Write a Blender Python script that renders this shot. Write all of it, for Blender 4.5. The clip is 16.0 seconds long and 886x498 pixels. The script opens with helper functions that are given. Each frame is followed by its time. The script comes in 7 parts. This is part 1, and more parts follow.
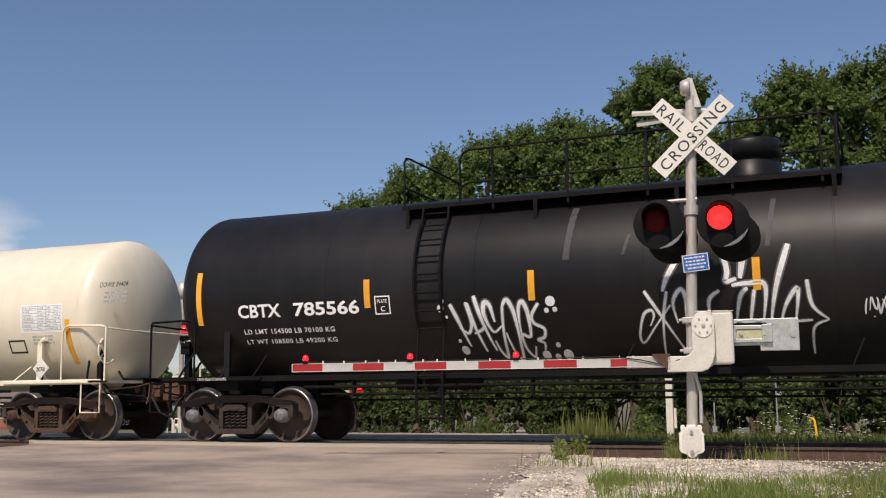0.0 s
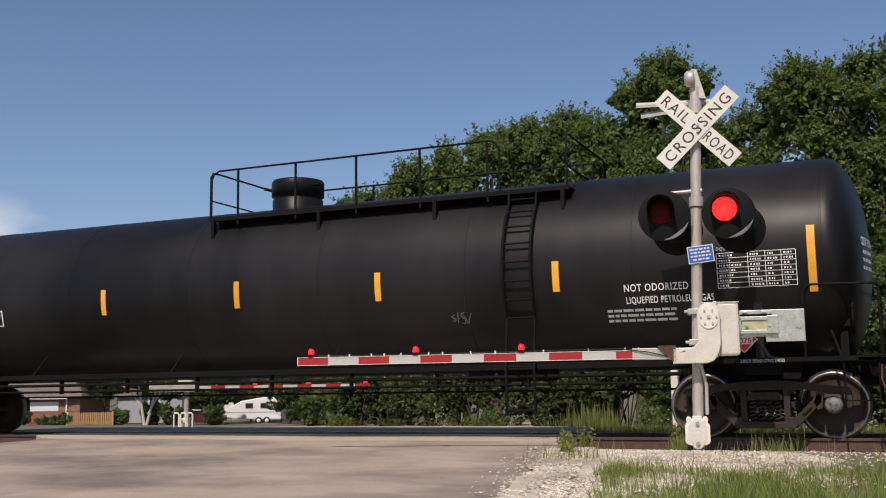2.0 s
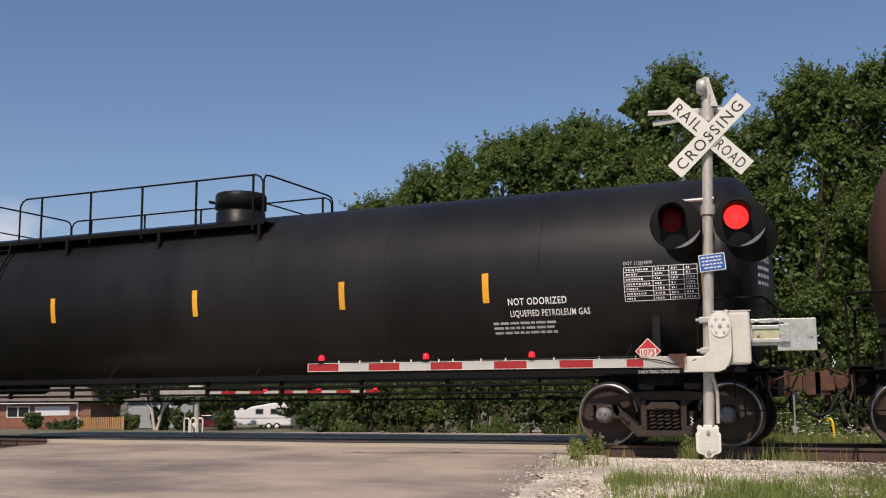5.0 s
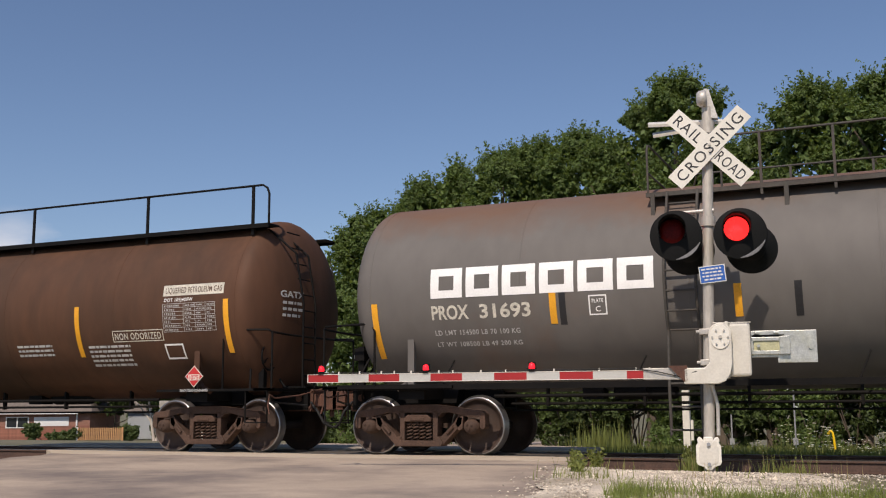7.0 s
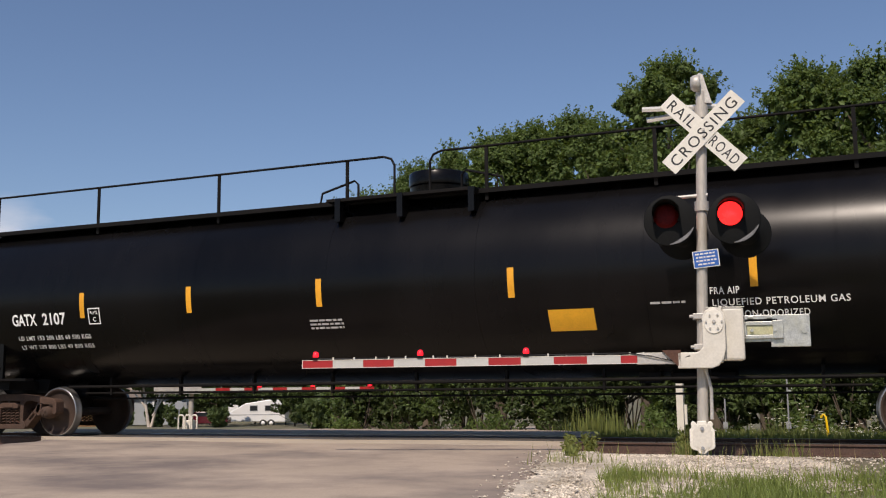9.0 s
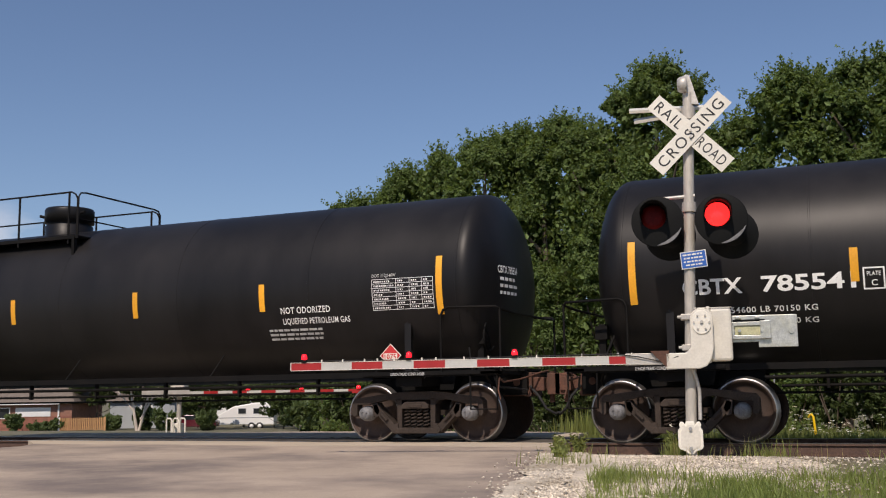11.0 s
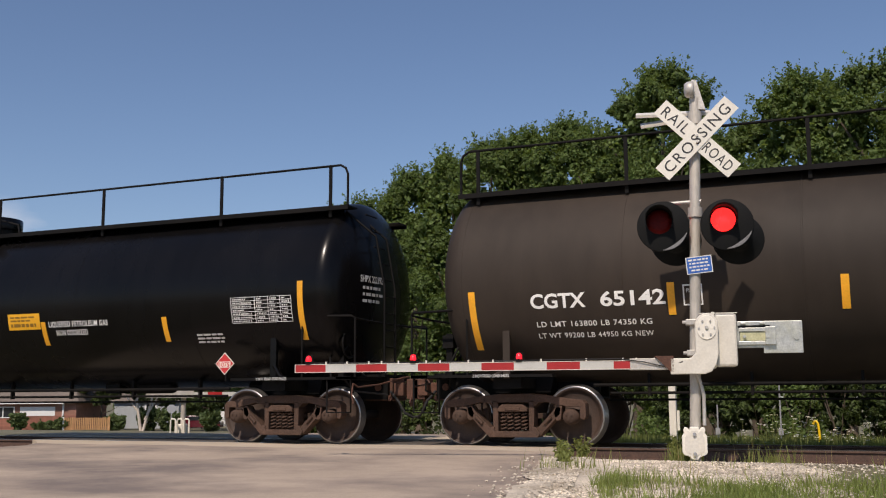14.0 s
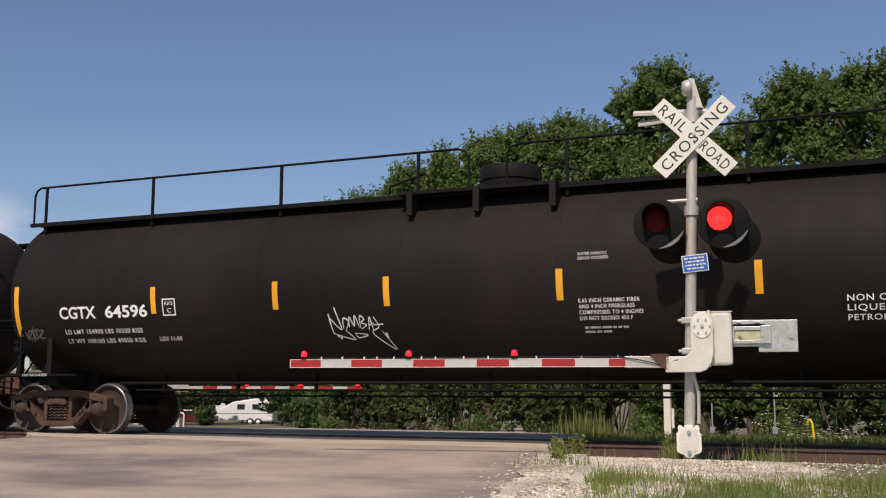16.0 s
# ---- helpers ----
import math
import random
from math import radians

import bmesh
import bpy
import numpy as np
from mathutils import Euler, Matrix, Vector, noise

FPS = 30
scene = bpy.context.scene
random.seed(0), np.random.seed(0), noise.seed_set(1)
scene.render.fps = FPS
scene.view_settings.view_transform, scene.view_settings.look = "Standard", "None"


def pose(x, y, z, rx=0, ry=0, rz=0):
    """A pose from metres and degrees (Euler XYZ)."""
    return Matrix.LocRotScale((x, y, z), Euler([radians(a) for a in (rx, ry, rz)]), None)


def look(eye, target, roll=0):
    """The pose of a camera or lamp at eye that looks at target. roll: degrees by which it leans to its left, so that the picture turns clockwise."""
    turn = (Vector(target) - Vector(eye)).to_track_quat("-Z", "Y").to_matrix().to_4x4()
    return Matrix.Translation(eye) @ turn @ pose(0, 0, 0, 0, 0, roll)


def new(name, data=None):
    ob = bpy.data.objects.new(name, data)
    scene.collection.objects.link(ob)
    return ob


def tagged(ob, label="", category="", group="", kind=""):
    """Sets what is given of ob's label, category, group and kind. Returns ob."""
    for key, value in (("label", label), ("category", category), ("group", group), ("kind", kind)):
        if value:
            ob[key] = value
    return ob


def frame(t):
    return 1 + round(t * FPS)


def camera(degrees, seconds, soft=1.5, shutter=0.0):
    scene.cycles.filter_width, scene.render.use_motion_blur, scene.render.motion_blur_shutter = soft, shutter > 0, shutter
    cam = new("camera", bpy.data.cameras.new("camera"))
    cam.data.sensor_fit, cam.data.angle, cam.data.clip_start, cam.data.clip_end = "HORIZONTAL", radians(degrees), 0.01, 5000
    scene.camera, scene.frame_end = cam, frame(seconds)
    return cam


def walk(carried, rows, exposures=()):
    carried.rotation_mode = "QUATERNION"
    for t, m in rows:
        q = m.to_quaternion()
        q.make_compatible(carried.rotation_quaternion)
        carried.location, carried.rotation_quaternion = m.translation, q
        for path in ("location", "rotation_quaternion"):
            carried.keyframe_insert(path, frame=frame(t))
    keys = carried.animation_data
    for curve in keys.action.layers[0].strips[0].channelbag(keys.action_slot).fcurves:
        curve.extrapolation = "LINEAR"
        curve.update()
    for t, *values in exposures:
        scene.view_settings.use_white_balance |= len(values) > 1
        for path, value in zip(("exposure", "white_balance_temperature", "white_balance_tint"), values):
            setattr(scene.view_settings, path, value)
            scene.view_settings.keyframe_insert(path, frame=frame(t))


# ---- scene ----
EYE_Y, EYE_Z = -16.30, 0.742
TRAIN_SPEED = 14.364
CLIP = 16.0

cam = camera(46.0, CLIP, soft=1.15)
PATH = [
    (0.0, pose(0, EYE_Y, EYE_Z, 98.05, 0.53, 22.85)),
    (0.5, pose(0, EYE_Y, EYE_Z, 97.78, 0.35, 22.76)),
    (1.0, pose(0, EYE_Y, EYE_Z, 97.66, 0.47, 22.95)),
    (1.5, pose(0, EYE_Y, EYE_Z, 97.69, 0.70, 23.13)),
    (2.0, pose(0, EYE_Y, EYE_Z, 97.67, 0.84, 23.16)),
    (2.5, pose(0, EYE_Y, EYE_Z, 97.60, 0.93, 23.19)),
    (3.0, pose(0, EYE_Y, EYE_Z, 97.65, 1.08, 23.29)),
    (3.5, pose(0, EYE_Y, EYE_Z, 97.77, 1.06, 23.40)),
    (4.0, pose(0, EYE_Y, EYE_Z, 97.91, 0.82, 23.51)),
    (6.5, pose(0, EYE_Y, EYE_Z, 98.43, 0.23, 23.81)),
    (7.0, pose(0, EYE_Y, EYE_Z, 98.66, 0.34, 23.70)),
    (7.5, pose(0, EYE_Y, EYE_Z, 98.52, 0.34, 23.63)),
    (8.0, pose(0, EYE_Y, EYE_Z, 98.40, 0.19, 23.76)),
    (8.5, pose(0, EYE_Y, EYE_Z, 98.13, 0.43, 23.69)),
    (9.0, pose(0, EYE_Y, EYE_Z, 97.86, 0.54, 23.40)),
    (9.5, pose(0, EYE_Y, EYE_Z, 97.68, 0.83, 23.11)),
    (12.0, pose(0, EYE_Y, EYE_Z, 98.08, 0.71, 22.64)),
    (12.5, pose(0, EYE_Y, EYE_Z, 98.04, 0.48, 22.73)),
    (13.0, pose(0, EYE_Y, EYE_Z, 98.11, 0.24, 22.81)),
    (13.5, pose(0, EYE_Y, EYE_Z, 98.18, 0.18, 22.90)),
    (14.0, pose(0, EYE_Y, EYE_Z, 98.12, 0.31, 23.01)),
    (14.5, pose(0, EYE_Y, EYE_Z, 98.15, 0.20, 22.99)),
    (15.0, pose(0, EYE_Y, EYE_Z, 98.05, 0.12, 22.96)),
    (15.5, pose(0, EYE_Y, EYE_Z, 98.06, -0.10, 22.85)),
    (16.0, pose(0, EYE_Y, EYE_Z, 97.91, -0.16, 22.74)),
]
walk(cam, PATH, exposures=[(0.0, 0.0, 6720, 17), (CLIP, 0.0, 6720, 17)])

# ---- world, sun, exposure ----
SUN_TO = Vector((0.04, -0.66, 0.75)).normalized()
sky_world = bpy.data.worlds.new("summer_sky")
scene.world = sky_world
sky_world.use_nodes = True
wt = sky_world.node_tree
wt.nodes.clear()
w_out = wt.nodes.new("ShaderNodeOutputWorld")
w_bg = wt.nodes.new("ShaderNodeBackground")
w_sky = wt.nodes.new("ShaderNodeTexSky")
w_sky.sky_type = "NISHITA"
w_sky.sun_disc = False
w_sky.sun_elevation = math.asin(SUN_TO.z)
w_sky.sun_rotation = math.atan2(SUN_TO.x, SUN_TO.y)
w_sky.air_density = 1.0
w_sky.dust_density = 0.6
w_sky.ozone_density = 4.6
w_bg.inputs["Strength"].default_value = 0.099
# thin fair-weather clouds low over the horizon
w_co = wt.nodes.new("ShaderNodeTexCoord")
w_map = wt.nodes.new("ShaderNodeMapping")
w_map.inputs["Scale"].default_value = (5.0, 5.0, 16.0)
w_no = wt.nodes.new("ShaderNodeTexNoise")
w_no.inputs["Scale"].default_value = 1.1
w_no.inputs["Detail"].default_value = 7.0
w_ra = wt.nodes.new("ShaderNodeMapRange")
w_ra.inputs["From Min"].default_value = 0.57
w_ra.inputs["From Max"].default_value = 0.72
w_se = wt.nodes.new("ShaderNodeSeparateXYZ")
w_hb = wt.nodes.new("ShaderNodeMapRange")
w_hb.inputs["From Min"].default_value = 0.185
w_hb.inputs["From Max"].default_value = 0.13
w_mu = wt.nodes.new("ShaderNodeMath")
w_mu.operation = "MULTIPLY"
w_mx = wt.nodes.new("ShaderNodeMix")
w_mx.data_type = "RGBA"
w_mx.inputs["B"].default_value = (7.2, 7.5, 8.0, 1)
wt.links.new(w_co.outputs["Generated"], w_map.inputs["Vector"])
wt.links.new(w_map.outputs["Vector"], w_no.inputs["Vector"])
wt.links.new(w_no.outputs["Fac"], w_ra.inputs["Value"])
wt.links.new(w_co.outputs["Generated"], w_se.inputs["Vector"])
wt.links.new(w_se.outputs["Z"], w_hb.inputs["Value"])
wt.links.new(w_ra.outputs["Result"], w_mu.inputs[0])
wt.links.new(w_hb.outputs["Result"], w_mu.inputs[1])
wt.links.new(w_mu.outputs["Value"], w_mx.inputs["Factor"])
wt.links.new(w_sky.outputs["Color"], w_mx.inputs["A"])
wt.links.new(w_mx.outputs["Result"], w_bg.inputs["Color"])
wt.links.new(w_bg.outputs["Background"], w_out.inputs["Surface"])

sun_data = bpy.data.lights.new("sun", "SUN")
sun_data.energy = 3.7
sun_data.angle = radians(0.53)
sun_data.color = (1.0, 0.91, 0.78)
sun = new("sun", sun_data)
sun.matrix_world = look(SUN_TO * 60, (0, 0, 0))

# ---- materials ----
def material(name, base, rough=0.6, metal=0.0, vary=0.15, scale=6.0, fine=60.0, bump=0.0, dirt=None, dirt_amount=0.0,
             stretch=(1, 1, 1), island=0.0, coat=0.0, objrand=0.0, spec=0.5, stain=(0.45, 0.72), rust_above=None):
    """Principled paint, metal or stone with coarse and fine variation, stains and relief."""
    m = bpy.data.materials.new(name)
    m.use_nodes = True
    t = m.node_tree
    b = t.nodes["Principled BSDF"]
    b.inputs["Roughness"].default_value = rough
    b.inputs["Metallic"].default_value = metal
    b.inputs["Specular IOR Level"].default_value = spec
    if coat:
        b.inputs["Coat Weight"].default_value = coat
        b.inputs["Coat Roughness"].default_value = 0.15
    co = t.nodes.new("ShaderNodeTexCoord")
    mp = t.nodes.new("ShaderNodeMapping")
    mp.inputs["Scale"].default_value = stretch
    t.links.new(co.outputs["Object"], mp.inputs["Vector"])
    n1 = t.nodes.new("ShaderNodeTexNoise")
    n1.inputs["Scale"].default_value = scale
    n1.inputs["Detail"].default_value = 5
    n2 = t.nodes.new("ShaderNodeTexNoise")
    n2.inputs["Scale"].default_value = fine
    n2.inputs["Detail"].default_value = 3
    t.links.new(mp.outputs["Vector"], n1.inputs["Vector"])
    t.links.new(mp.outputs["Vector"], n2.inputs["Vector"])
    add = t.nodes.new("ShaderNodeMath")
    add.operation = "ADD"
    t.links.new(n1.outputs["Fac"], add.inputs[0])
    t.links.new(n2.outputs["Fac"], add.inputs[1])
    val = t.nodes.new("ShaderNodeMapRange")
    val.inputs["From Min"].default_value = 0.7
    val.inputs["From Max"].default_value = 1.3
    val.inputs["To Min"].default_value = 1 - vary
    val.inputs["To Max"].default_value = 1 + vary
    t.links.new(add.outputs["Value"], val.inputs["Value"])
    last = val.outputs["Result"]
    if island or objrand:
        if island:
            g = t.nodes.new("ShaderNodeNewGeometry")
            src = g.outputs["Random Per Island"]
        else:
            g = t.nodes.new("ShaderNodeObjectInfo")
            src = g.outputs["Random"]
        r = t.nodes.new("ShaderNodeMapRange")
        k = island or objrand
        r.inputs["To Min"].default_value = 1 - k
        r.inputs["To Max"].default_value = 1 + k
        t.links.new(src, r.inputs["Value"])
        mm = t.nodes.new("ShaderNodeMath")
        mm.operation = "MULTIPLY"
        t.links.new(last, mm.inputs[0])
        t.links.new(r.outputs["Result"], mm.inputs[1])
        last = mm.outputs["Value"]
    sc = t.nodes.new("ShaderNodeVectorMath")
    sc.operation = "SCALE"
    sc.inputs[0].default_value = base[:3]
    t.links.new(last, sc.inputs["Scale"])
    col = sc.outputs["Vector"]
    if dirt:
        n3 = t.nodes.new("ShaderNodeTexNoise")
        n3.inputs["Scale"].default_value = scale * 0.45
        n3.inputs["Detail"].default_value = 8
        n3.inputs["Roughness"].default_value = 0.65
        t.links.new(mp.outputs["Vector"], n3.inputs["Vector"])
        mr = t.nodes.new("ShaderNodeMapRange")
        mr.inputs["From Min"].default_value = stain[0]
        mr.inputs["From Max"].default_value = stain[1]
        mr.inputs["To Max"].default_value = dirt_amount
        worn = n3.outputs["Fac"]
        if rust_above:
            # rust gathers on the crown of the tank
            sp = t.nodes.new("ShaderNodeSeparateXYZ")
            t.links.new(co.outputs["Object"], sp.inputs["Vector"])
            hi = t.nodes.new("ShaderNodeMapRange")
            hi.inputs["From Min"].default_value, hi.inputs["From Max"].default_value = rust_above
            hi.inputs["To Min"].default_value, hi.inputs["To Max"].default_value = -0.12, 0.22
            t.links.new(sp.outputs["Z"], hi.inputs["Value"])
            ad = t.nodes.new("ShaderNodeMath")
            ad.operation = "ADD"
            t.links.new(n3.outputs["Fac"], ad.inputs[0])
            t.links.new(hi.outputs["Result"], ad.inputs[1])
            worn = ad.outputs["Value"]
        t.links.new(worn, mr.inputs["Value"])
        mx = t.nodes.new("ShaderNodeMix")
        mx.data_type = "RGBA"
        mx.inputs["B"].default_value = (*dirt[:3], 1)
        t.links.new(mr.outputs["Result"], mx.inputs["Factor"])
        t.links.new(col, mx.inputs["A"])
        col = mx.outputs["Result"]
    t.links.new(col, b.inputs["Base Color"])
    rr = t.nodes.new("ShaderNodeMapRange")
    rr.inputs["To Min"].default_value = max(rough - 0.10, 0.05)
    rr.inputs["To Max"].default_value = min(rough + 0.10, 1.0)
    t.links.new(n1.outputs["Fac"], rr.inputs["Value"])
    t.links.new(rr.outputs["Result"], b.inputs["Roughness"])
    if bump:
        bp = t.nodes.new("ShaderNodeBump")
        bp.inputs["Strength"].default_value = bump
        bp.inputs["Distance"].default_value = 0.01
        t.links.new(n2.outputs["Fac"], bp.inputs["Height"])
        t.links.new(bp.outputs["Normal"], b.inputs["Normal"])
    return m


def glowing(name, colour, strength, base=(0.3, 0.01, 0.01)):
    m = material(name, base, 0.25)
    b = m.node_tree.nodes["Principled BSDF"]
    b.inputs["Emission Color"].default_value = (*colour, 1)
    b.inputs["Emission Strength"].default_value = strength
    return m


def leafy(name, base, island=0.45, translucent=0.35, rough=0.55):
    """Leaves: colour differs leaf by leaf, light passes through."""
    m = material(name, base, rough, vary=0.25, scale=0.6, fine=9.0, island=island, spec=0.3)
    t = m.node_tree
    b = t.nodes["Principled BSDF"]
    out = t.nodes["Material Output"]
    tr = t.nodes.new("ShaderNodeBsdfTranslucent")
    tr.inputs["Color"].default_value = (base[0] * 2.2, base[1] * 2.0, base[2] * 1.2, 1)
    ms = t.nodes.new("ShaderNodeMixShader")
    ms.inputs["Fac"].default_value = translucent
    t.links.new(b.outputs["BSDF"], ms.inputs[1])
    t.links.new(tr.outputs["BSDF"], ms.inputs[2])
    t.links.new(ms.outputs["Shader"], out.inputs["Surface"])
    return m


M_BLACK = material("black_tank_paint", (0.0078, 0.0074, 0.0078), 0.43, spec=0.25, vary=0.22, scale=0.9, fine=4, dirt=(0.046, 0.042, 0.041), dirt_amount=0.32, stretch=(1, 1, 0.25))
M_BLACK_GLOSS = material("fresh_gloss_black_paint", (0.0030, 0.0028, 0.0030), 0.26, spec=0.20, vary=0.25, scale=0.9, fine=4, dirt=(0.022, 0.020, 0.020), dirt_amount=0.16, stretch=(1, 1, 0.25))
M_BLACK_OLD = material("sooty_black_tank_paint", (0.0145, 0.0128, 0.0118), 0.62, spec=0.10, vary=0.14, scale=0.9, fine=4, dirt=(0.034, 0.028, 0.025), dirt_amount=0.4, stretch=(1, 1, 0.25))
M_CHARCOAL = material("faded_charcoal_paint", (0.068, 0.062, 0.057), 0.65, spec=0.2, vary=0.10, scale=0.8, fine=4, dirt=(0.085, 0.075, 0.062), dirt_amount=0.4, stretch=(1, 1, 0.25))
M_BROWN_BLACK = material("brownish_black_paint", (0.035, 0.0275, 0.022), 0.62, spec=0.18, vary=0.14, scale=0.9, fine=4, dirt=(0.08, 0.06, 0.045), dirt_amount=0.45, stretch=(1, 1, 0.25))
M_BROWN = material("rusty_brown_paint", (0.102, 0.050, 0.029), 0.65, spec=0.2, vary=0.16, scale=0.9, fine=5, dirt=(0.045, 0.032, 0.024), dirt_amount=0.7, stretch=(1, 1, 0.25))
M_GREY = material("weathered_grey_paint", (0.140, 0.130, 0.119), 0.6, spec=0.25, vary=0.09, scale=0.8, fine=4, dirt=(0.17, 0.088, 0.050), dirt_amount=0.75, stretch=(1, 1, 0.5), rust_above=(3.2, 4.0))
M_GREY_GEAR = material("dark_grey_top_gear", (0.075, 0.070, 0.062), 0.7, spec=0.2, vary=0.25, scale=3, fine=30, dirt=(0.09, 0.055, 0.035), dirt_amount=0.5)
M_CREAM = material("cream_tank_paint", (0.86, 0.79, 0.62), 0.42, vary=0.05, scale=0.9, fine=4, dirt=(0.60, 0.46, 0.28), dirt_amount=0.3, stretch=(1, 1, 0.3))
M_UNDER = material("black_underframe", (0.0055, 0.0052, 0.005), 0.7, vary=0.3, scale=3, fine=30, dirt=(0.018, 0.014, 0.011), dirt_amount=0.4, spec=0.15)
M_TRUCK = material("brake_dust_cast_steel", (0.090, 0.055, 0.040), 0.8, spec=0.2, vary=0.35, scale=5, fine=40, bump=0.4, dirt=(0.03, 0.024, 0.02), dirt_amount=0.7)
M_TRUCK_DARK = material("grimy_cast_steel", (0.050, 0.038, 0.031), 0.8, spec=0.2, vary=0.35, scale=5, fine=40, bump=0.4, dirt=(0.02, 0.017, 0.015), dirt_amount=0.7)
M_WHEEL = material("rusty_wheel_steel", (0.052, 0.031, 0.022), 0.7, vary=0.3, scale=4, fine=40, dirt=(0.03, 0.024, 0.02), dirt_amount=0.6)
M_TREAD = material("polished_wheel_tread", (0.34, 0.33, 0.32), 0.35, metal=0.9, vary=0.15, scale=6)
M_COUPLER = material("rust_red_coupler", (0.105, 0.046, 0.029), 0.85, vary=0.35, scale=6, fine=40, bump=0.5, dirt=(0.05, 0.03, 0.02), dirt_amount=0.7)
M_CAP = material("grey_bearing_cap", (0.16, 0.16, 0.165), 0.6, vary=0.4, scale=8, fine=50)
M_LETTER = material("white_lettering", (0.88, 0.88, 0.85), 0.5, vary=0.08, scale=4, fine=40)
M_LETTER_OLD = material("worn_cream_lettering", (0.60, 0.57, 0.48), 0.6, vary=0.3, scale=6, fine=45)
M_SMALL = material("small_grey_lettering", (0.50, 0.50, 0.48), 0.6, vary=0.25, scale=7, fine=60)
M_AMBER = material("amber_reflective_strip", (0.86, 0.40, 0.025), 0.4, vary=0.12, scale=5, fine=50, objrand=0.1)
M_ORANGE = material("orange_notice_paint", (0.80, 0.40, 0.02), 0.5, vary=0.1, scale=5, fine=50)
M_ORANGE_DARK = material("faded_notice_print", (0.25, 0.13, 0.015), 0.6, vary=0.2)
M_OVERSPRAY = material("faint_overspray", (0.035, 0.035, 0.036), 0.6, vary=0.5, scale=3, fine=25)
M_PATCH = material("fresh_black_patch", (0.018, 0.018, 0.02), 0.5, vary=0.25, scale=3, fine=30)
M_SPRAY = material("white_spray_paint", (0.74, 0.76, 0.75), 0.6, vary=0.2, scale=5, fine=30)
M_SPRAY_GREY = material("thin_grey_spray_paint", (0.11, 0.11, 0.11), 0.6, vary=0.3, scale=5, fine=30)
M_PLACARD = material("red_placard", (0.55, 0.03, 0.03), 0.45, vary=0.1)
M_WHITE = material("white_enamel", (0.76, 0.73, 0.64), 0.4, vary=0.07, scale=5, fine=40, dirt=(0.5, 0.47, 0.4), dirt_amount=0.35)
M_SIGN_BLACK = material("black_sign_letters", (0.02, 0.02, 0.02), 0.5)
M_ALU = material("weathered_aluminium", (0.52, 0.50, 0.46), 0.5, metal=0.35, vary=0.18, scale=5, fine=50, dirt=(0.30, 0.26, 0.2), dirt_amount=0.4)
M_MAST = material("galvanised_mast", (0.50, 0.465, 0.405), 0.55, metal=0.25, vary=0.2, scale=3, fine=40, stretch=(1, 1, 0.2), dirt=(0.25, 0.22, 0.18), dirt_amount=0.5)
M_GALV = material("spangled_galvanised_plate", (0.50, 0.51, 0.48), 0.4, metal=0.5, vary=0.25, scale=14, fine=60, dirt=(0.62, 0.6, 0.4), dirt_amount=0.4)
M_ZINC = material("yellow_zinc_plate", (0.52, 0.50, 0.30), 0.45, metal=0.3, vary=0.2, scale=10, fine=50)
M_CASE = material("cream_white_case", (0.66, 0.63, 0.55), 0.45, vary=0.1, scale=4, fine=40, dirt=(0.42, 0.37, 0.28), dirt_amount=0.4)
M_LAMP_BLACK = material("matt_black_lamp", (0.007, 0.0075, 0.0075), 0.65, spec=0.14, vary=0.2, scale=5, fine=40)
M_LENS_DARK = material("dark_red_lens", (0.10, 0.004, 0.004), 0.4, vary=0.3, scale=10, spec=0.1)
M_LENS_LIT = glowing("lit_red_lens", (1.0, 0.022, 0.020), 2.2)
M_LED = glowing("lit_red_gate_lamp", (1.0, 0.015, 0.03), 1.5)
M_RED = material("red_reflective_stripe", (0.36, 0.018, 0.018), 0.4, vary=0.12, scale=6, fine=60)
M_STRIPE = material("white_reflective_stripe", (0.50, 0.50, 0.46), 0.4, vary=0.1, scale=6, fine=60)
M_BLUE = material("blue_sign", (0.02, 0.11, 0.42), 0.4, vary=0.08)
M_RAIL_STEEL = material("rusty_rail", (0.085, 0.048, 0.034), 0.75, vary=0.3, scale=5, fine=40, bump=0.3)
M_RAIL_TOP = material("polished_rail_head", (0.40, 0.39, 0.38), 0.3, metal=0.9, vary=0.15, scale=5)
M_TIE = material("creosoted_tie", (0.055, 0.042, 0.032), 0.9, vary=0.35, scale=4, fine=40, bump=0.6, objrand=0.25)
M_STONE = material("limestone_gravel", (0.54, 0.475, 0.38), 0.9, vary=0.35, scale=2.2, fine=45, island=0.5, bump=0.8, dirt=(0.27, 0.225, 0.16), dirt_amount=0.7, stain=(0.49, 0.63))
M_BALLAST = material("dusty_ballast", (0.30, 0.26, 0.215), 0.9, vary=0.3, scale=2.5, fine=30, island=0.35)
M_ASPHALT = material("bleached_asphalt", (0.43, 0.350, 0.275), 0.95, vary=0.13, scale=1.1, fine=70, bump=0.6, dirt=(0.185, 0.155, 0.14), dirt_amount=0.9, stretch=(0.7, 0.8, 1), spec=0.15, stain=(0.44, 0.64))
M_CONCRETE = material("pale_crossing_concrete", (0.52, 0.435, 0.335), 0.93, spec=0.15, vary=0.1, scale=0.9, fine=80, bump=0.4, dirt=(0.33, 0.29, 0.25), dirt_amount=0.4)
M_PANEL = material("worn_dark_crossing_panel", (0.10, 0.088, 0.078), 0.9, spec=0.15, vary=0.2, scale=1.5, fine=50, dirt=(0.2, 0.17, 0.14), dirt_amount=0.5)
M_CRACK = material("tar_joint", (0.045, 0.04, 0.036), 0.9, vary=0.2)
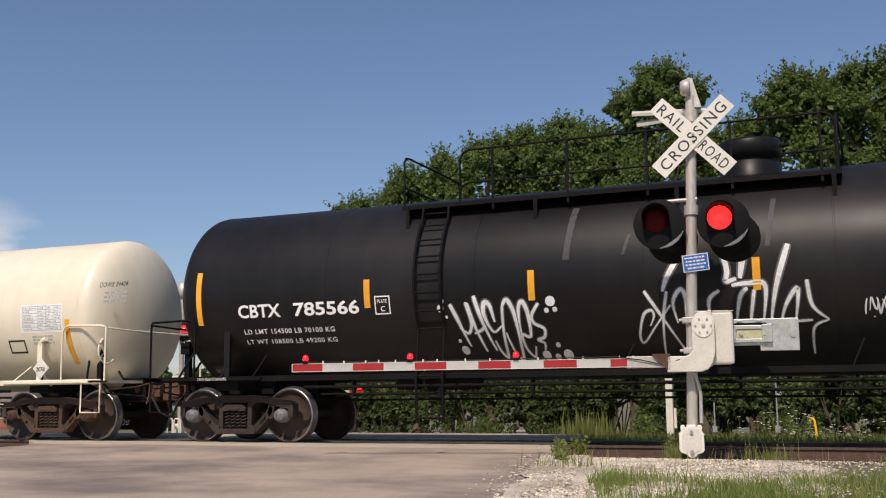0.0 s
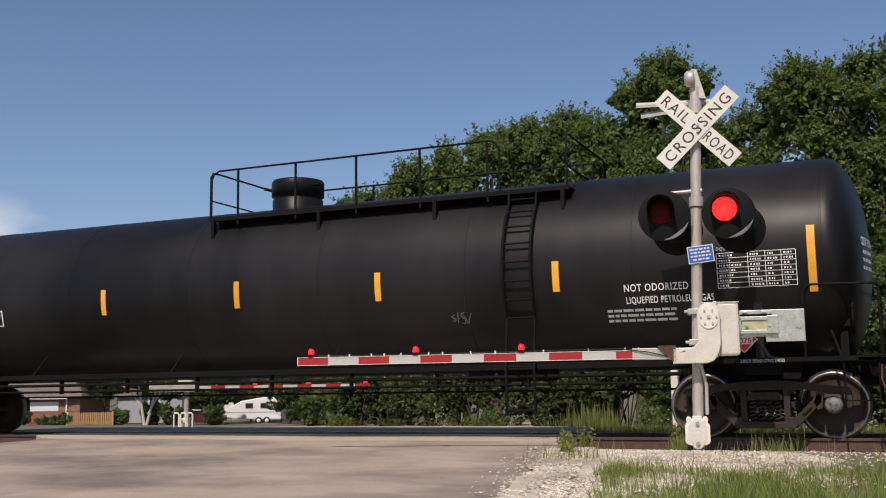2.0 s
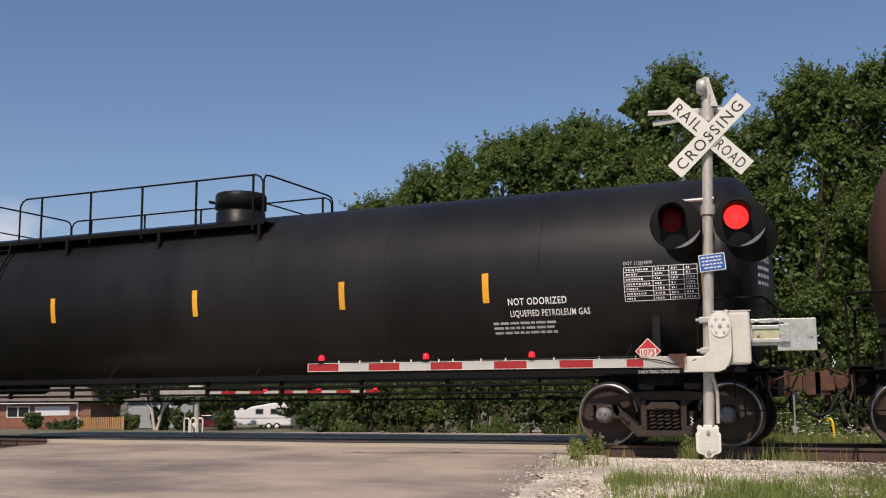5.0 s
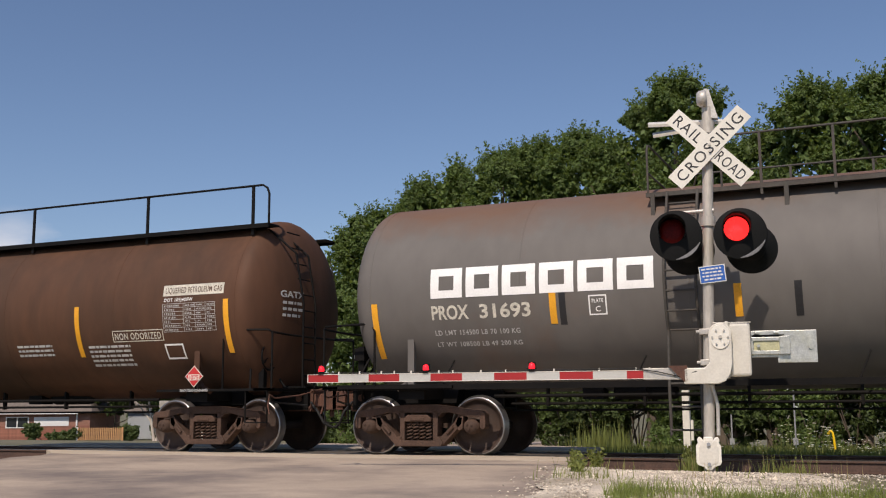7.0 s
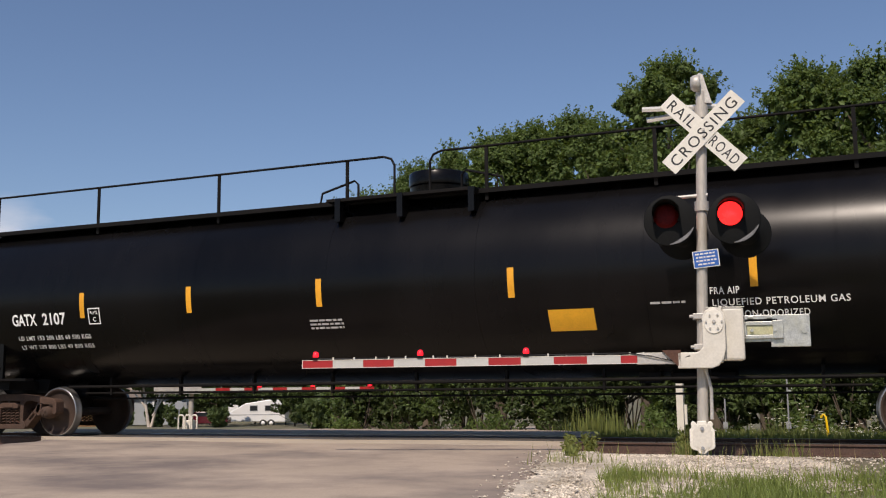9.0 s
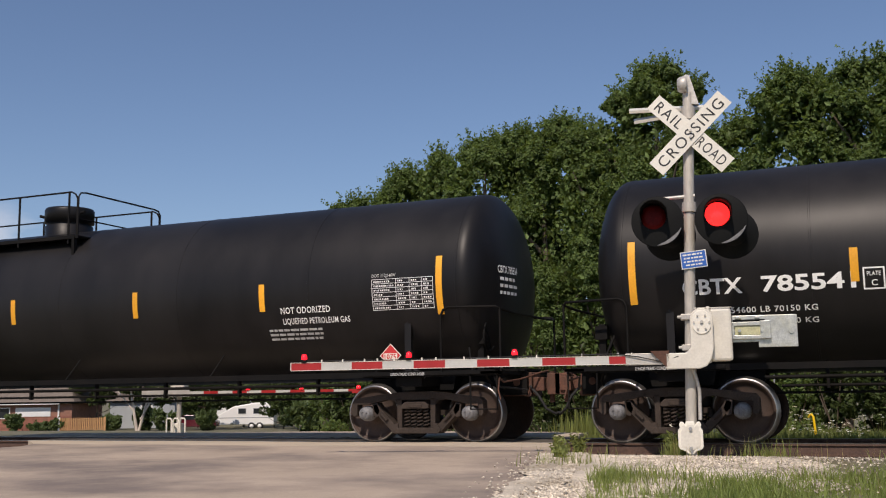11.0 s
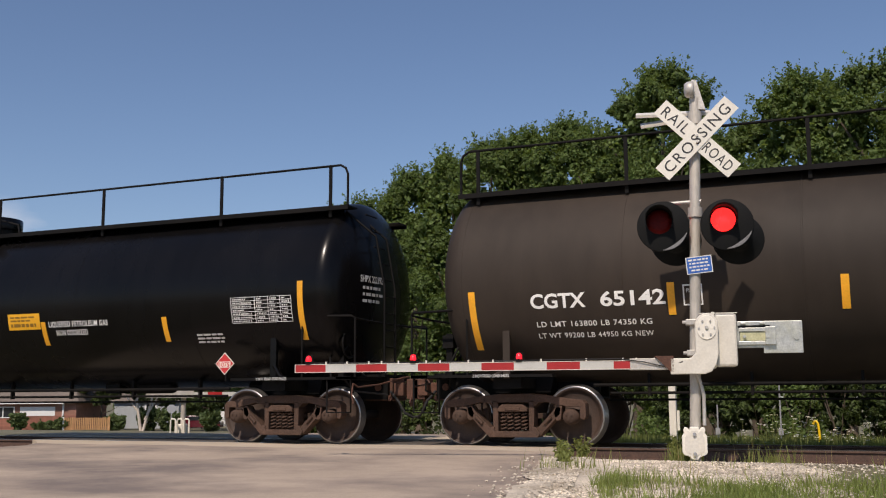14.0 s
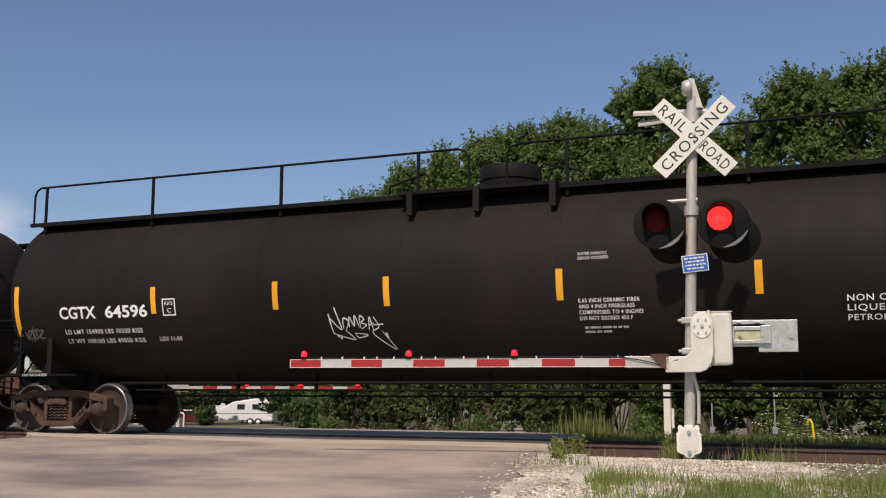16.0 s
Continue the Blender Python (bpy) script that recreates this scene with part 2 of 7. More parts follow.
M_SOIL = material("dry_soil_and_thatch", (0.16, 0.14, 0.085), 0.95, vary=0.3, scale=0.8, fine=25, bump=0.6, dirt=(0.07, 0.10, 0.03), dirt_amount=0.8)
M_GRASS = leafy("summer_grass", (0.185, 0.215, 0.070), 0.5, 0.4)
M_VERGE = leafy("roadside_summer_grass", (0.20, 0.25, 0.075), 0.6, 0.40)
M_STRAW = leafy("dry_grass_stems", (0.30, 0.25, 0.12), 0.3, 0.3)
M_LEAF = leafy("tree_leaves", (0.108, 0.158, 0.048), 0.5, 0.40)
# darker copy of the tree leaves: shade is put into the base colour
M_LEAF_DARK = leafy("leaves_darkened_as_shade", (0.050, 0.074, 0.020), 0.6, 0.22)
M_LEAF_FAR = leafy("far_tree_leaves", (0.085, 0.12, 0.042), 0.4, 0.25)
M_FLOWER = leafy("white_umbel_flowers", (0.72, 0.73, 0.66), 0.1, 0.3)
M_BARK = material("grey_brown_bark", (0.10, 0.078, 0.055), 0.9, vary=0.3, scale=3, fine=25, bump=0.8, stretch=(1, 1, 0.3))
M_PALE_BARK = material("pale_bark", (0.50, 0.44, 0.37), 0.85, vary=0.2, scale=3, fine=25, stretch=(1, 1, 0.3))
M_YELLOW = material("yellow_marker", (0.85, 0.55, 0.01), 0.4, vary=0.05)
M_BRICK = material("red_brick", (0.30, 0.125, 0.085), 0.9, vary=0.25, scale=3, fine=20, objrand=0.2)
M_MORTAR = material("brick_wall_mortar", (0.28, 0.14, 0.10), 0.95, vary=0.2, scale=2, fine=20)
M_SIDING = material("white_siding", (0.72, 0.72, 0.70), 0.6, vary=0.06, scale=2)
M_GREY_SIDING = material("pale_blue_grey_siding", (0.40, 0.43, 0.45), 0.6, vary=0.08, scale=2)
M_SHINGLE = material("brown_shingles", (0.17, 0.14, 0.115), 0.9, vary=0.25, scale=2, fine=12)
M_CEDAR = material("cedar_picket", (0.42, 0.23, 0.10), 0.8, vary=0.2, scale=3, objrand=0.15)
M_GLASS_DARK = material("dark_window_glass", (0.02, 0.024, 0.028), 0.08, vary=0.05)
M_TRAILER = material("white_trailer_skin", (0.80, 0.80, 0.78), 0.35, vary=0.05, scale=1)
M_GREY_METAL = material("grey_painted_metal", (0.30, 0.31, 0.32), 0.5, vary=0.15)
M_MAROON = material("maroon_car_paint", (0.10, 0.012, 0.02), 0.25, vary=0.08, coat=0.5)
M_RUBBER = material("black_rubber", (0.02, 0.02, 0.02), 0.85)

# ---- mesh building ----
class Shape:
    """Gathers vertices and faces; faces carry a material slot and a smooth flag."""
    def __init__(self):
        self.v, self.f, self.slot, self.smooth = [], [], [], []

    def add(self, verts, faces, slot=0, smooth=False):
        n = len(self.v)
        self.v.extend([tuple(p) for p in verts])
        for fc in faces:
            self.f.append(tuple(i + n for i in fc))
            self.slot.append(slot)
            self.smooth.append(smooth)
        return self

    def box(self, x0, x1, y0, y1, z0, z1, slot=0, m=None):
        p = [Vector((x, y, z)) for x in (x0, x1) for y in (y0, y1) for z in (z0, z1)]
        if m is not None:
            p = [m @ q for q in p]
        return self.add(p, [(0, 1, 3, 2), (4, 6, 7, 5), (0, 4, 5, 1), (2, 3, 7, 6), (0, 2, 6, 4), (1, 5, 7, 3)], slot)

    def prism(self, outline, y0, y1, slot=0):
        """An (x, z) outline, counter-clockwise as seen from -y, given depth from y0 to y1."""
        n = len(outline)
        p = [(x, y0, z) for x, z in outline] + [(x, y1, z) for x, z in outline]
        faces = [tuple(range(n)), tuple(range(2 * n - 1, n - 1, -1))]
        faces += [(i, n + i, n + (i + 1) % n, (i + 1) % n) for i in range(n)]
        return self.add(p, faces, slot)

    def rod(self, a, b, r, n=8, slot=0, r2=None, caps=True):
        a, b = Vector(a), Vector(b)
        d = (b - a).normalized()
        u = d.orthogonal().normalized()
        w = d.cross(u)
        r2 = r if r2 is None else r2
        p = []
        for c, rad in ((a, r), (b, r2)):
            p += [c + (u * math.cos(k * math.tau / n) + w * math.sin(k * math.tau / n)) * rad for k in range(n)]
        self.add(p, [(i, (i + 1) % n, n + (i + 1) % n, n + i) for i in range(n)], slot, True)
        if caps:
            self.add(p, [tuple(range(n - 1, -1, -1)), tuple(range(n, 2 * n))], slot)
        return self

    def tube(self, pts, r, n=8, slot=0):
        """A bent pipe through points."""
        pts = [Vector(p) for p in pts]
        rings, u = [], None
        for i, c in enumerate(pts):
            d = (pts[min(i + 1, len(pts) - 1)] - pts[max(i - 1, 0)]).normalized()
            u = d.orthogonal().normalized() if u is None else (u - d * u.dot(d)).normalized()
            w = d.cross(u)
            rings.append([c + (u * math.cos(k * math.tau / n) + w * math.sin(k * math.tau / n)) * r for k in range(n)])
        p = [q for ring in rings for q in ring]
        fc = [(j * n + i, j * n + (i + 1) % n, (j + 1) * n + (i + 1) % n, (j + 1) * n + i) for j in range(len(pts) - 1) for i in range(n)]
        self.add(p, fc, slot, True)
        m = (len(pts) - 1) * n
        return self.add(p, [tuple(range(n - 1, -1, -1)), tuple(range(m, m + n))], slot)

    def lathe(self, prof, centre=(0, 0, 0), axis="y", n=28, slots=None, smooth=True):
        """Turns (radius, along) pairs about an axis."""
        cx, cy, cz = centre
        p = []
        for r, a in prof:
            for k in range(n):
                c, s = math.cos(k * math.tau / n) * r, math.sin(k * math.tau / n) * r
                p.append({"y": (cx + c, cy + a, cz + s), "x": (cx + a, cy + c, cz + s), "z": (cx + c, cy + s, cz + a)}[axis])
        base = len(self.v)
        self.v.extend(p)
        for j in range(len(prof) - 1):
            for i in range(n):
                k = (i + 1) % n
                self.f.append((base + j * n + i, base + j * n + k, base + (j + 1) * n + k, base + (j + 1) * n + i))
                self.slot.append(slots[j] if slots else 0)
                self.smooth.append(smooth)
        return self


def mesh_of(name, shape, mats):
    me = bpy.data.meshes.new(name)
    me.from_pydata([tuple(v) for v in shape.v], [], shape.f)
    for m in mats:
        me.materials.append(m)
    me.polygons.foreach_set("material_index", shape.slot)
    me.polygons.foreach_set("use_smooth", shape.smooth)
    me.update()
    return me


def part(name, shape, mats, parent=None, label="", at=None, bevel=0.0, flip=True):
    """One mesh object under a thing or a part; shape may be a ready mesh."""
    mats = mats if isinstance(mats, (list, tuple)) else [mats]
    me = shape if isinstance(shape, bpy.types.Mesh) else mesh_of(name, shape, mats)
    if flip and not isinstance(shape, bpy.types.Mesh):
        b = bmesh.new()
        b.from_mesh(me)
        bmesh.ops.recalc_face_normals(b, faces=b.faces)
        b.to_mesh(me)
        b.free()
    ob = new(name, me)
    if parent is not None:
        ob.parent = parent
    if at is not None:
        ob.matrix_basis = at
    if bevel:
        bv = ob.modifiers.new("rounded_edges", "BEVEL")
        bv.width, bv.segments, bv.limit_method, bv.angle_limit = bevel, 2, "ANGLE", radians(40)
    if label:
        ob["label"] = label
    return ob


def empty(name, m=None):
    ob = new(name)
    ob.empty_display_size = 0.3
    if m is not None:
        ob.matrix_basis = m
    return ob


FLAT_TEXT = {}


def flat_text(body, weight=0.024, spacing=1.0):
    """Triangles of a word in the built-in font, scaled to height 1 and starting at x = 0."""
    key = (body, weight, spacing)
    if key not in FLAT_TEXT:
        cu = bpy.data.curves.new("lettering", "FONT")
        cu.body, cu.size, cu.resolution_u, cu.offset, cu.space_character = body, 1.0, 3, weight, spacing
        ob = bpy.data.objects.new("lettering", cu)
        scene.collection.objects.link(ob)
        dg = bpy.context.evaluated_depsgraph_get()
        dg.update()
        me = bpy.data.meshes.new_from_object(ob.evaluated_get(dg))
        vs = np.array([v.co[:2] for v in me.vertices])
        fs = [tuple(p.vertices) for p in me.polygons]
        bpy.data.objects.remove(ob)
        bpy.data.curves.remove(cu)
        bpy.data.meshes.remove(me)
        vs[:, 0] -= vs[:, 0].min()
        k = vs[:, 1].max()
        vs = vs / k
        FLAT_TEXT[key] = (vs, fs)
    return FLAT_TEXT[key]


def sliced(vs, fs, step):
    """The same flat faces cut at even heights, so that they can follow a curve."""
    b = bmesh.new()
    vv = [b.verts.new((x, y, 0)) for x, y in vs]
    for f in fs:
        try:
            b.faces.new([vv[i] for i in f])
        except ValueError:
            pass
    lo, hi = vs[:, 1].min(), vs[:, 1].max()
    y = math.floor(lo / step) * step + step
    while y < hi:
        bmesh.ops.bisect_plane(b, geom=b.verts[:] + b.edges[:] + b.faces[:], plane_co=(0, y, 0), plane_no=(0, 1, 0))
        y += step
    b.verts.index_update()
    out = np.array([v.co[:2] for v in b.verts])
    fo = [tuple(v.index for v in f.verts) for f in b.faces]
    b.free()
    return out, fo

# ---- ground, road and track ----
def ground_height(x, y):
    if y > 3:
        z = -0.14 - 0.033 * min(y - 3, 68)
    elif y > -1.6:
        z = -0.21
    elif y > -3.6:
        z = -0.21 + 0.15 * (-1.6 - y) / 2.0
    else:
        z = -0.06 - 0.0147 * min(max(-4.5 - y, 0), 20)
    return z


def road_right(y):
    return -4.65 - 0.24 * y


def rough_grid(xs, ys, bump, seed):
    s = Shape()
    off = Vector((seed * 7.3, seed * 3.1, 0))
    vs = []
    for y in ys:
        for x in xs:
            n = noise.noise(Vector((x * 0.7, y * 0.7, 0)) + off) * bump + noise.noise(Vector((x * 3.1, y * 3.1, 0)) + off) * bump * 0.4
            vs.append((x, y, ground_height(x, y) + n))
    w = len(xs)
    return s.add(vs, [(j * w + i, j * w + i + 1, (j + 1) * w + i + 1, (j + 1) * w + i) for j in range(len(ys) - 1) for i in range(w - 1)], 0, True)


def spread(lo, a, b, hi, step, far):
    out, v = [], a
    while v <= b:
        out.append(v)
        v += step
    left, v, k = [], a, step
    while v > lo:
        k *= far
        v -= k
        left.append(max(v, lo))
    right, v, k = [], out[-1], step
    while v < hi:
        k *= far
        v += k
        right.append(min(v, hi))
    return left[::-1] + out + right


tagged(part("ground", rough_grid(spread(-1500, -26, 8, 1500, 0.5, 1.35), spread(-1500, -16, 14, 1800, 0.5, 1.35), 0.035, 1), [M_SOIL], flip=False),
       "dry soil and thin grass verge", "ground", kind="structure")


def road_slab(name, y0, y1, z0, z1, right0, right1, left0, left1, mat, label, cat, nx=14, ny=None, drop=0.22):
    """A slab of paving between two cross lines, with slight settlement and a real edge."""
    ny = ny or max(2, int((y1 - y0) / 0.3))
    s = Shape()
    vs = []
    for j in range(ny + 1):
        t = j / ny
        y = y0 + (y1 - y0) * t
        a, b = left0 + (left1 - left0) * t, right0 + (right1 - right0) * t
        for i in range(nx + 1):
            x = a + (b - a) * i / nx
            wob = 0.16 * noise.noise(Vector((y * 1.7, i * 0.1, 2))) + 0.10 * noise.noise(Vector((y * 5.3, i * 0.1, 6))) if i in (0, nx) else 0
            zz = z0 + (z1 - z0) * t + 0.012 * noise.noise(Vector((x * 0.4, y * 0.4, 5)))
            vs.append((x + wob, y, zz))
    w = nx + 1
    n = len(vs)
    s.add(vs, [(j * w + i, j * w + i + 1, (j + 1) * w + i + 1, (j + 1) * w + i) for j in range(ny) for i in range(nx)], 0, True)
    rim = [i for i in range(w)] + [j * w + nx for j in range(1, ny + 1)] + [ny * w + i for i in range(nx - 1, -1, -1)] + [j * w for j in range(ny - 1, 0, -1)]
    low = [(vs[i][0], vs[i][1], vs[i][2] - drop) for i in rim]
    k = len(rim)
    s.add([vs[i] for i in rim] + low, [(i, k + i, k + (i + 1) % k, (i + 1) % k) for i in range(k)])
    return tagged(part(name, s, [mat], flip=False), label, cat, kind="structure")


road_slab("road", -60, -14, -0.35, -0.16, road_right(-60), road_right(-14), road_right(-60) - 9, road_right(-14) - 9.4, M_ASPHALT, "sun-bleached asphalt road towards the crossing", "road")
road_slab("road", -14, -4.5, -0.16, -0.02, road_right(-14), road_right(-4.5), road_right(-14) - 9.4, road_right(-4.5) - 9.4, M_ASPHALT, "sun-bleached asphalt road with dark tyre stains", "road", nx=20)
road_slab("road", -4.5, -2.10, -0.02, 0.0, road_right(-4.5), road_right(-2.1) + 0.05, road_right(-4.5) - 9.4, road_right(-2.1) - 9.5, M_ASPHALT, "asphalt approach to the crossing", "road", nx=20)
road_slab("crossing_apron", -2.06, -0.85, 0.004, 0.0, road_right(-2.06), road_right(-0.85) - 0.1, road_right(-2.06) - 9.5, road_right(-0.85) - 10.6, M_CONCRETE, "pale concrete apron beside the near rail", "pavement", nx=20)
road_slab("crossing_panel", -0.60, 0.60, -0.004, -0.004, -4.75, -4.75, -15.2, -15.2, M_PANEL, "dark worn panel between the rails", "pavement", nx=20)
road_slab("crossing_apron", 0.86, 2.4, 0.012, 0.02, -4.8, -5.1, -17.5, -17.0, M_CONCRETE, "pale apron beyond the far rail", "pavement", nx=20)
road_slab("road", 2.4, 9.0, 0.015, -0.22, -5.1, -6.8, -17.0, -16.5, M_ASPHALT, "asphalt road beyond the tracks", "road")
road_slab("road", 9.0, 78.0, -0.22, -2.42, -6.8, -24.0, -16.5, -32.0, M_ASPHALT, "asphalt road running on to the houses", "road")
tagged(part("road_joint", Shape().box(-13.6, -4.25, -2.115, -2.045, -0.15, -0.012), [M_CRACK], flip=False), "dark tar joint across the road", "road joint", kind="structure")
def rail_shape(y, x0, x1):
    prof = [(-0.072, -0.180), (0.072, -0.180), (0.072, -0.168), (0.012, -0.150), (0.010, -0.045), (0.036, -0.034), (0.036, -0.006), (0.028, 0.0),
            (-0.028, 0.0), (-0.036, -0.006), (-0.036, -0.034), (-0.010, -0.045), (-0.012, -0.150), (-0.072, -0.168)]
    n = len(prof)
    s = Shape()
    p = [(x, y + a, b) for x in (x0, x1) for a, b in prof]
    s.add(p, [])
    for i in range(n):
        k = (i + 1) % n
        s.f.append((i, k, n + k, n + i))
        s.slot.append(1 if i in (6, 7, 8) else 0)
        s.smooth.append(False)
    return s


track = tagged(empty("railway_track"), "single railway track with rusty rails on old ties", "railway track", kind="structure")
for y in (-0.755, 0.755):
    part("rail", rail_shape(y, -260, 260), [M_RAIL_STEEL, M_RAIL_TOP], track, "rusty rail with polished head")
tie_mesh = mesh_of("tie", Shape().box(-0.11, 0.11, -1.3, 1.3, -0.36, -0.185), [M_TIE])
for i in range(70):
    x = -30 + i * 0.56
    if not -15.4 < x < -4.7:
        part("tie", tie_mesh, None, track, at=pose(x, 0, 0))
plate_mesh = mesh_of("tie_plate", Shape().box(-0.09, 0.09, -0.13, 0.13, -0.187, -0.178).box(-0.06, -0.03, -0.10, -0.07, -0.18, -0.15).box(0.03, 0.06, -0.10, -0.07, -0.18, -0.15), [M_RAIL_STEEL])
for i in range(17):
    x = -4.52 + i * 0.56
    for y in (-0.755, 0.755):
        part("tie_plate", plate_mesh, None, track, at=pose(x, y, 0))


def stones(name, spots, size, mat, label, seed, lift=0.3):
    """Loose broken stones, each a small uneven lump."""
    rng = np.random.default_rng(seed)
    n = len(spots)
    octa = np.array([(1, 0, 0), (0, 1, 0), (-1, 0, 0), (0, -1, 0), (0, 0, 1), (0, 0, -1)], float)
    tri = np.array([(0, 1, 4), (1, 2, 4), (2, 3, 4), (3, 0, 4), (1, 0, 5), (2, 1, 5), (3, 2, 5), (0, 3, 5)])
    r = size * rng.uniform(0.45, 1.25, (n, 1, 1)) * rng.uniform(0.6, 1.3, (n, 6, 1))
    a = rng.uniform(0, math.tau, n)
    v = octa[None] * r
    c, sn = np.cos(a)[:, None], np.sin(a)[:, None]
    x, y = v[..., 0] * c - v[..., 1] * sn, v[..., 0] * sn + v[..., 1] * c
    v = np.stack([x, y, v[..., 2] * 0.6], -1) + np.asarray(spots)[:, None, :] + np.array((0, 0, size * lift))
    me = bpy.data.meshes.new(name)
    me.from_pydata(v.reshape(-1, 3).tolist(), [], (tri[None] + (np.arange(n) * 6)[:, None, None]).reshape(-1, 3).tolist())
    me.materials.append(mat)
    ob = new(name, me)
    return tagged(ob, label, "gravel", kind="stuff")


g = np.random.default_rng(5)
spots = []
while len(spots) < 13000:
    y = g.uniform(-9.5, -0.95)
    x = road_right(y) + abs(g.normal(0, 1.0)) - 0.12 - abs(g.normal(0, 0.16)) if g.random() < 0.75 else g.uniform(-4.4, 2.4)
    if x < road_right(y) - 0.6:
        continue
    if y < -7.4 and x > road_right(y) + 1.3 and g.random() < 0.93:
        continue
    if x < road_right(y) + 0.1 and g.random() < 0.75:
        continue
    spots.append((x, y, ground_height(x, y) + (0.033 if x > road_right(y) + 0.3 else 0.06)))
for k in range(11000):
    y = g.uniform(-7.3, -2.2)
    x = road_right(y) + 0.2 + abs(g.normal(0, 1.05))
    if x < -0.3:
        spots.append((x, y, ground_height(x, y) + 0.036))
stones("shoulder_gravel", spots, 0.018, M_STONE, "pale crushed limestone beside the road and mast", 6)
spots = [(x, y, -0.21) for x, y in zip(g.uniform(-4.5, 5.5, 6500), g.uniform(-2.2, 2.4, 6500))]
stones("track_ballast", spots, 0.036, M_BALLAST, "dusty ballast between and beside the rails", 7)
spots = [(x, y, -0.21) for x, y in zip(g.uniform(-30, -14.4, 4300), g.uniform(-2.8, 2.4, 4300))]
stones("track_ballast", spots, 0.04, M_BALLAST, "dusty ballast beyond the crossing", 8)
s = Shape()
ring = []
for k in range(60):
    y = -10.5 + 9.4 * k / 59
    ring.append((road_right(y) - 0.22 + 0.18 * noise.noise(Vector((1, y * 1.1, 8))) + 0.10 * noise.noise(Vector((1, y * 4.3, 8))), y))
for k in range(60):
    y = -1.1 - 9.4 * k / 59
    wide = 1.0 + 0.3 * noise.noise(Vector((0, y * 1.3, 4))) + 2.1 * min(1.0, max(0.0, (y + 7.2) / 0.7)) + 0.5 * noise.noise(Vector((3, y * 0.9, 4)))
    ring.append((road_right(y) + wide, y))
vs, fs = [], []
for k in range(60):
    a, b = ring[k], ring[119 - k]
    for i in range(9):
        x = a[0] + (b[0] - a[0]) * i / 8
        vs.append((x, a[1], ground_height(x, a[1]) + 0.036 + (0.028 if i < 2 else 0.010 if i == 2 else 0) + 0.018 * noise.noise(Vector((x * 2.2, a[1] * 2.2, 9))) - 0.06 * (i == 8)))
tagged(part("gravel_shoulder", s.add(vs, [(k * 9 + i, k * 9 + i + 1, (k + 1) * 9 + i + 1, (k + 1) * 9 + i) for k in range(59) for i in range(8)], 0, True), [M_STONE], flip=False),
       "pale limestone dust shoulder", "gravel", kind="structure")

# ---- the train ----
RNG = random.Random(7)


def wheelset_mesh():
    s = Shape()
    for side in (-1, 1):
        prof = [(0.0, 0.80), (0.10, 0.80), (0.11, 0.765), (0.20, 0.735), (0.34, 0.745), (0.395, 0.775), (0.40, 0.80), (0.432, 0.80), (0.452, 0.80),
                (0.457, 0.79), (0.462, 0.71), (0.487, 0.69), (0.487, 0.672), (0.46, 0.665), (0.40, 0.67), (0.39, 0.69), (0.14, 0.68), (0.10, 0.64), (0.0, 0.64)]
        s.lathe([(r, a * side) for r, a in prof], n=36, slots=[0, 0, 0, 0, 0, 0, 0, 1, 1, 1, 1, 1, 0, 0, 0, 0, 0, 0])
    s.rod((0, -1.02, 0), (0, 1.02, 0), 0.075, 12)
    return s


def side_frame_mesh():
    """Cast side frame in the x-z plane: arched top chord, slanted tension members, open windows, pedestal jaws."""
    s = Shape()
    y0, y1 = -0.10, 0.10
    s.prism([(-0.50, 0.665), (0.50, 0.665), (0.46, 0.775), (0.20, 0.80), (-0.20, 0.80), (-0.46, 0.775)], y0, y1)
    for k in (-1, 1):
        def pr(pts, a=y0, b=y1):
            pts = [(x * k, z) for x, z in pts]
            s.prism(pts if k > 0 else pts[::-1], a, b)
        pr([(0.44, 0.69), (0.86, 0.60), (1.08, 0.60), (1.13, 0.645), (1.08, 0.70), (0.92, 0.715), (0.46, 0.775)])
        pr([(1.04, 0.43), (1.10, 0.41), (1.135, 0.45), (1.13, 0.645), (1.04, 0.61)])
        pr([(0.68, 0.39), (0.75, 0.41), (0.77, 0.61), (0.68, 0.63), (0.63, 0.50)])
        pr([(0.31, 0.155), (0.42, 0.165), (0.74, 0.49), (0.76, 0.60), (0.67, 0.61), (0.62, 0.53), (0.34, 0.25)])
        pr([(0.245, 0.22), (0.325, 0.22), (0.335, 0.70), (0.245, 0.70)])
        pr([(0.335, 0.66), (0.335, 0.60), (0.43, 0.685)])
        pr([(0.30, 0.15), (0.39, 0.15), (0.43, 0.20), (0.36, 0.30), (0.30, 0.30)], y0 - 0.025, y1 + 0.025)
        s.rod((k * 0.50, y0 - 0.015, 0.35), (k * 0.60, y0 - 0.015, 0.45), 0.028, 7)
    s.prism([(-0.40, 0.145), (0.40, 0.145), (0.36, 0.235), (-0.36, 0.235)], y0 - 0.03, y1 + 0.03)
    s.prism([(-0.235, 0.53), (0.235, 0.53), (0.235, 0.585), (0.17, 0.64), (-0.17, 0.64), (-0.235, 0.585)], y0 - 0.05, y1)
    s.box(-0.12, 0.12, y0 - 0.06, y0 - 0.04, 0.545, 0.60)
    return s


def spring_mesh():
    s = Shape()
    pts = [(0.043 * math.cos(a), 0.043 * math.sin(a), 0.235 + 0.30 * i / 44) for i in range(45) for a in (i * math.tau / 8,)]
    return s.tube(pts, 0.014, 6)


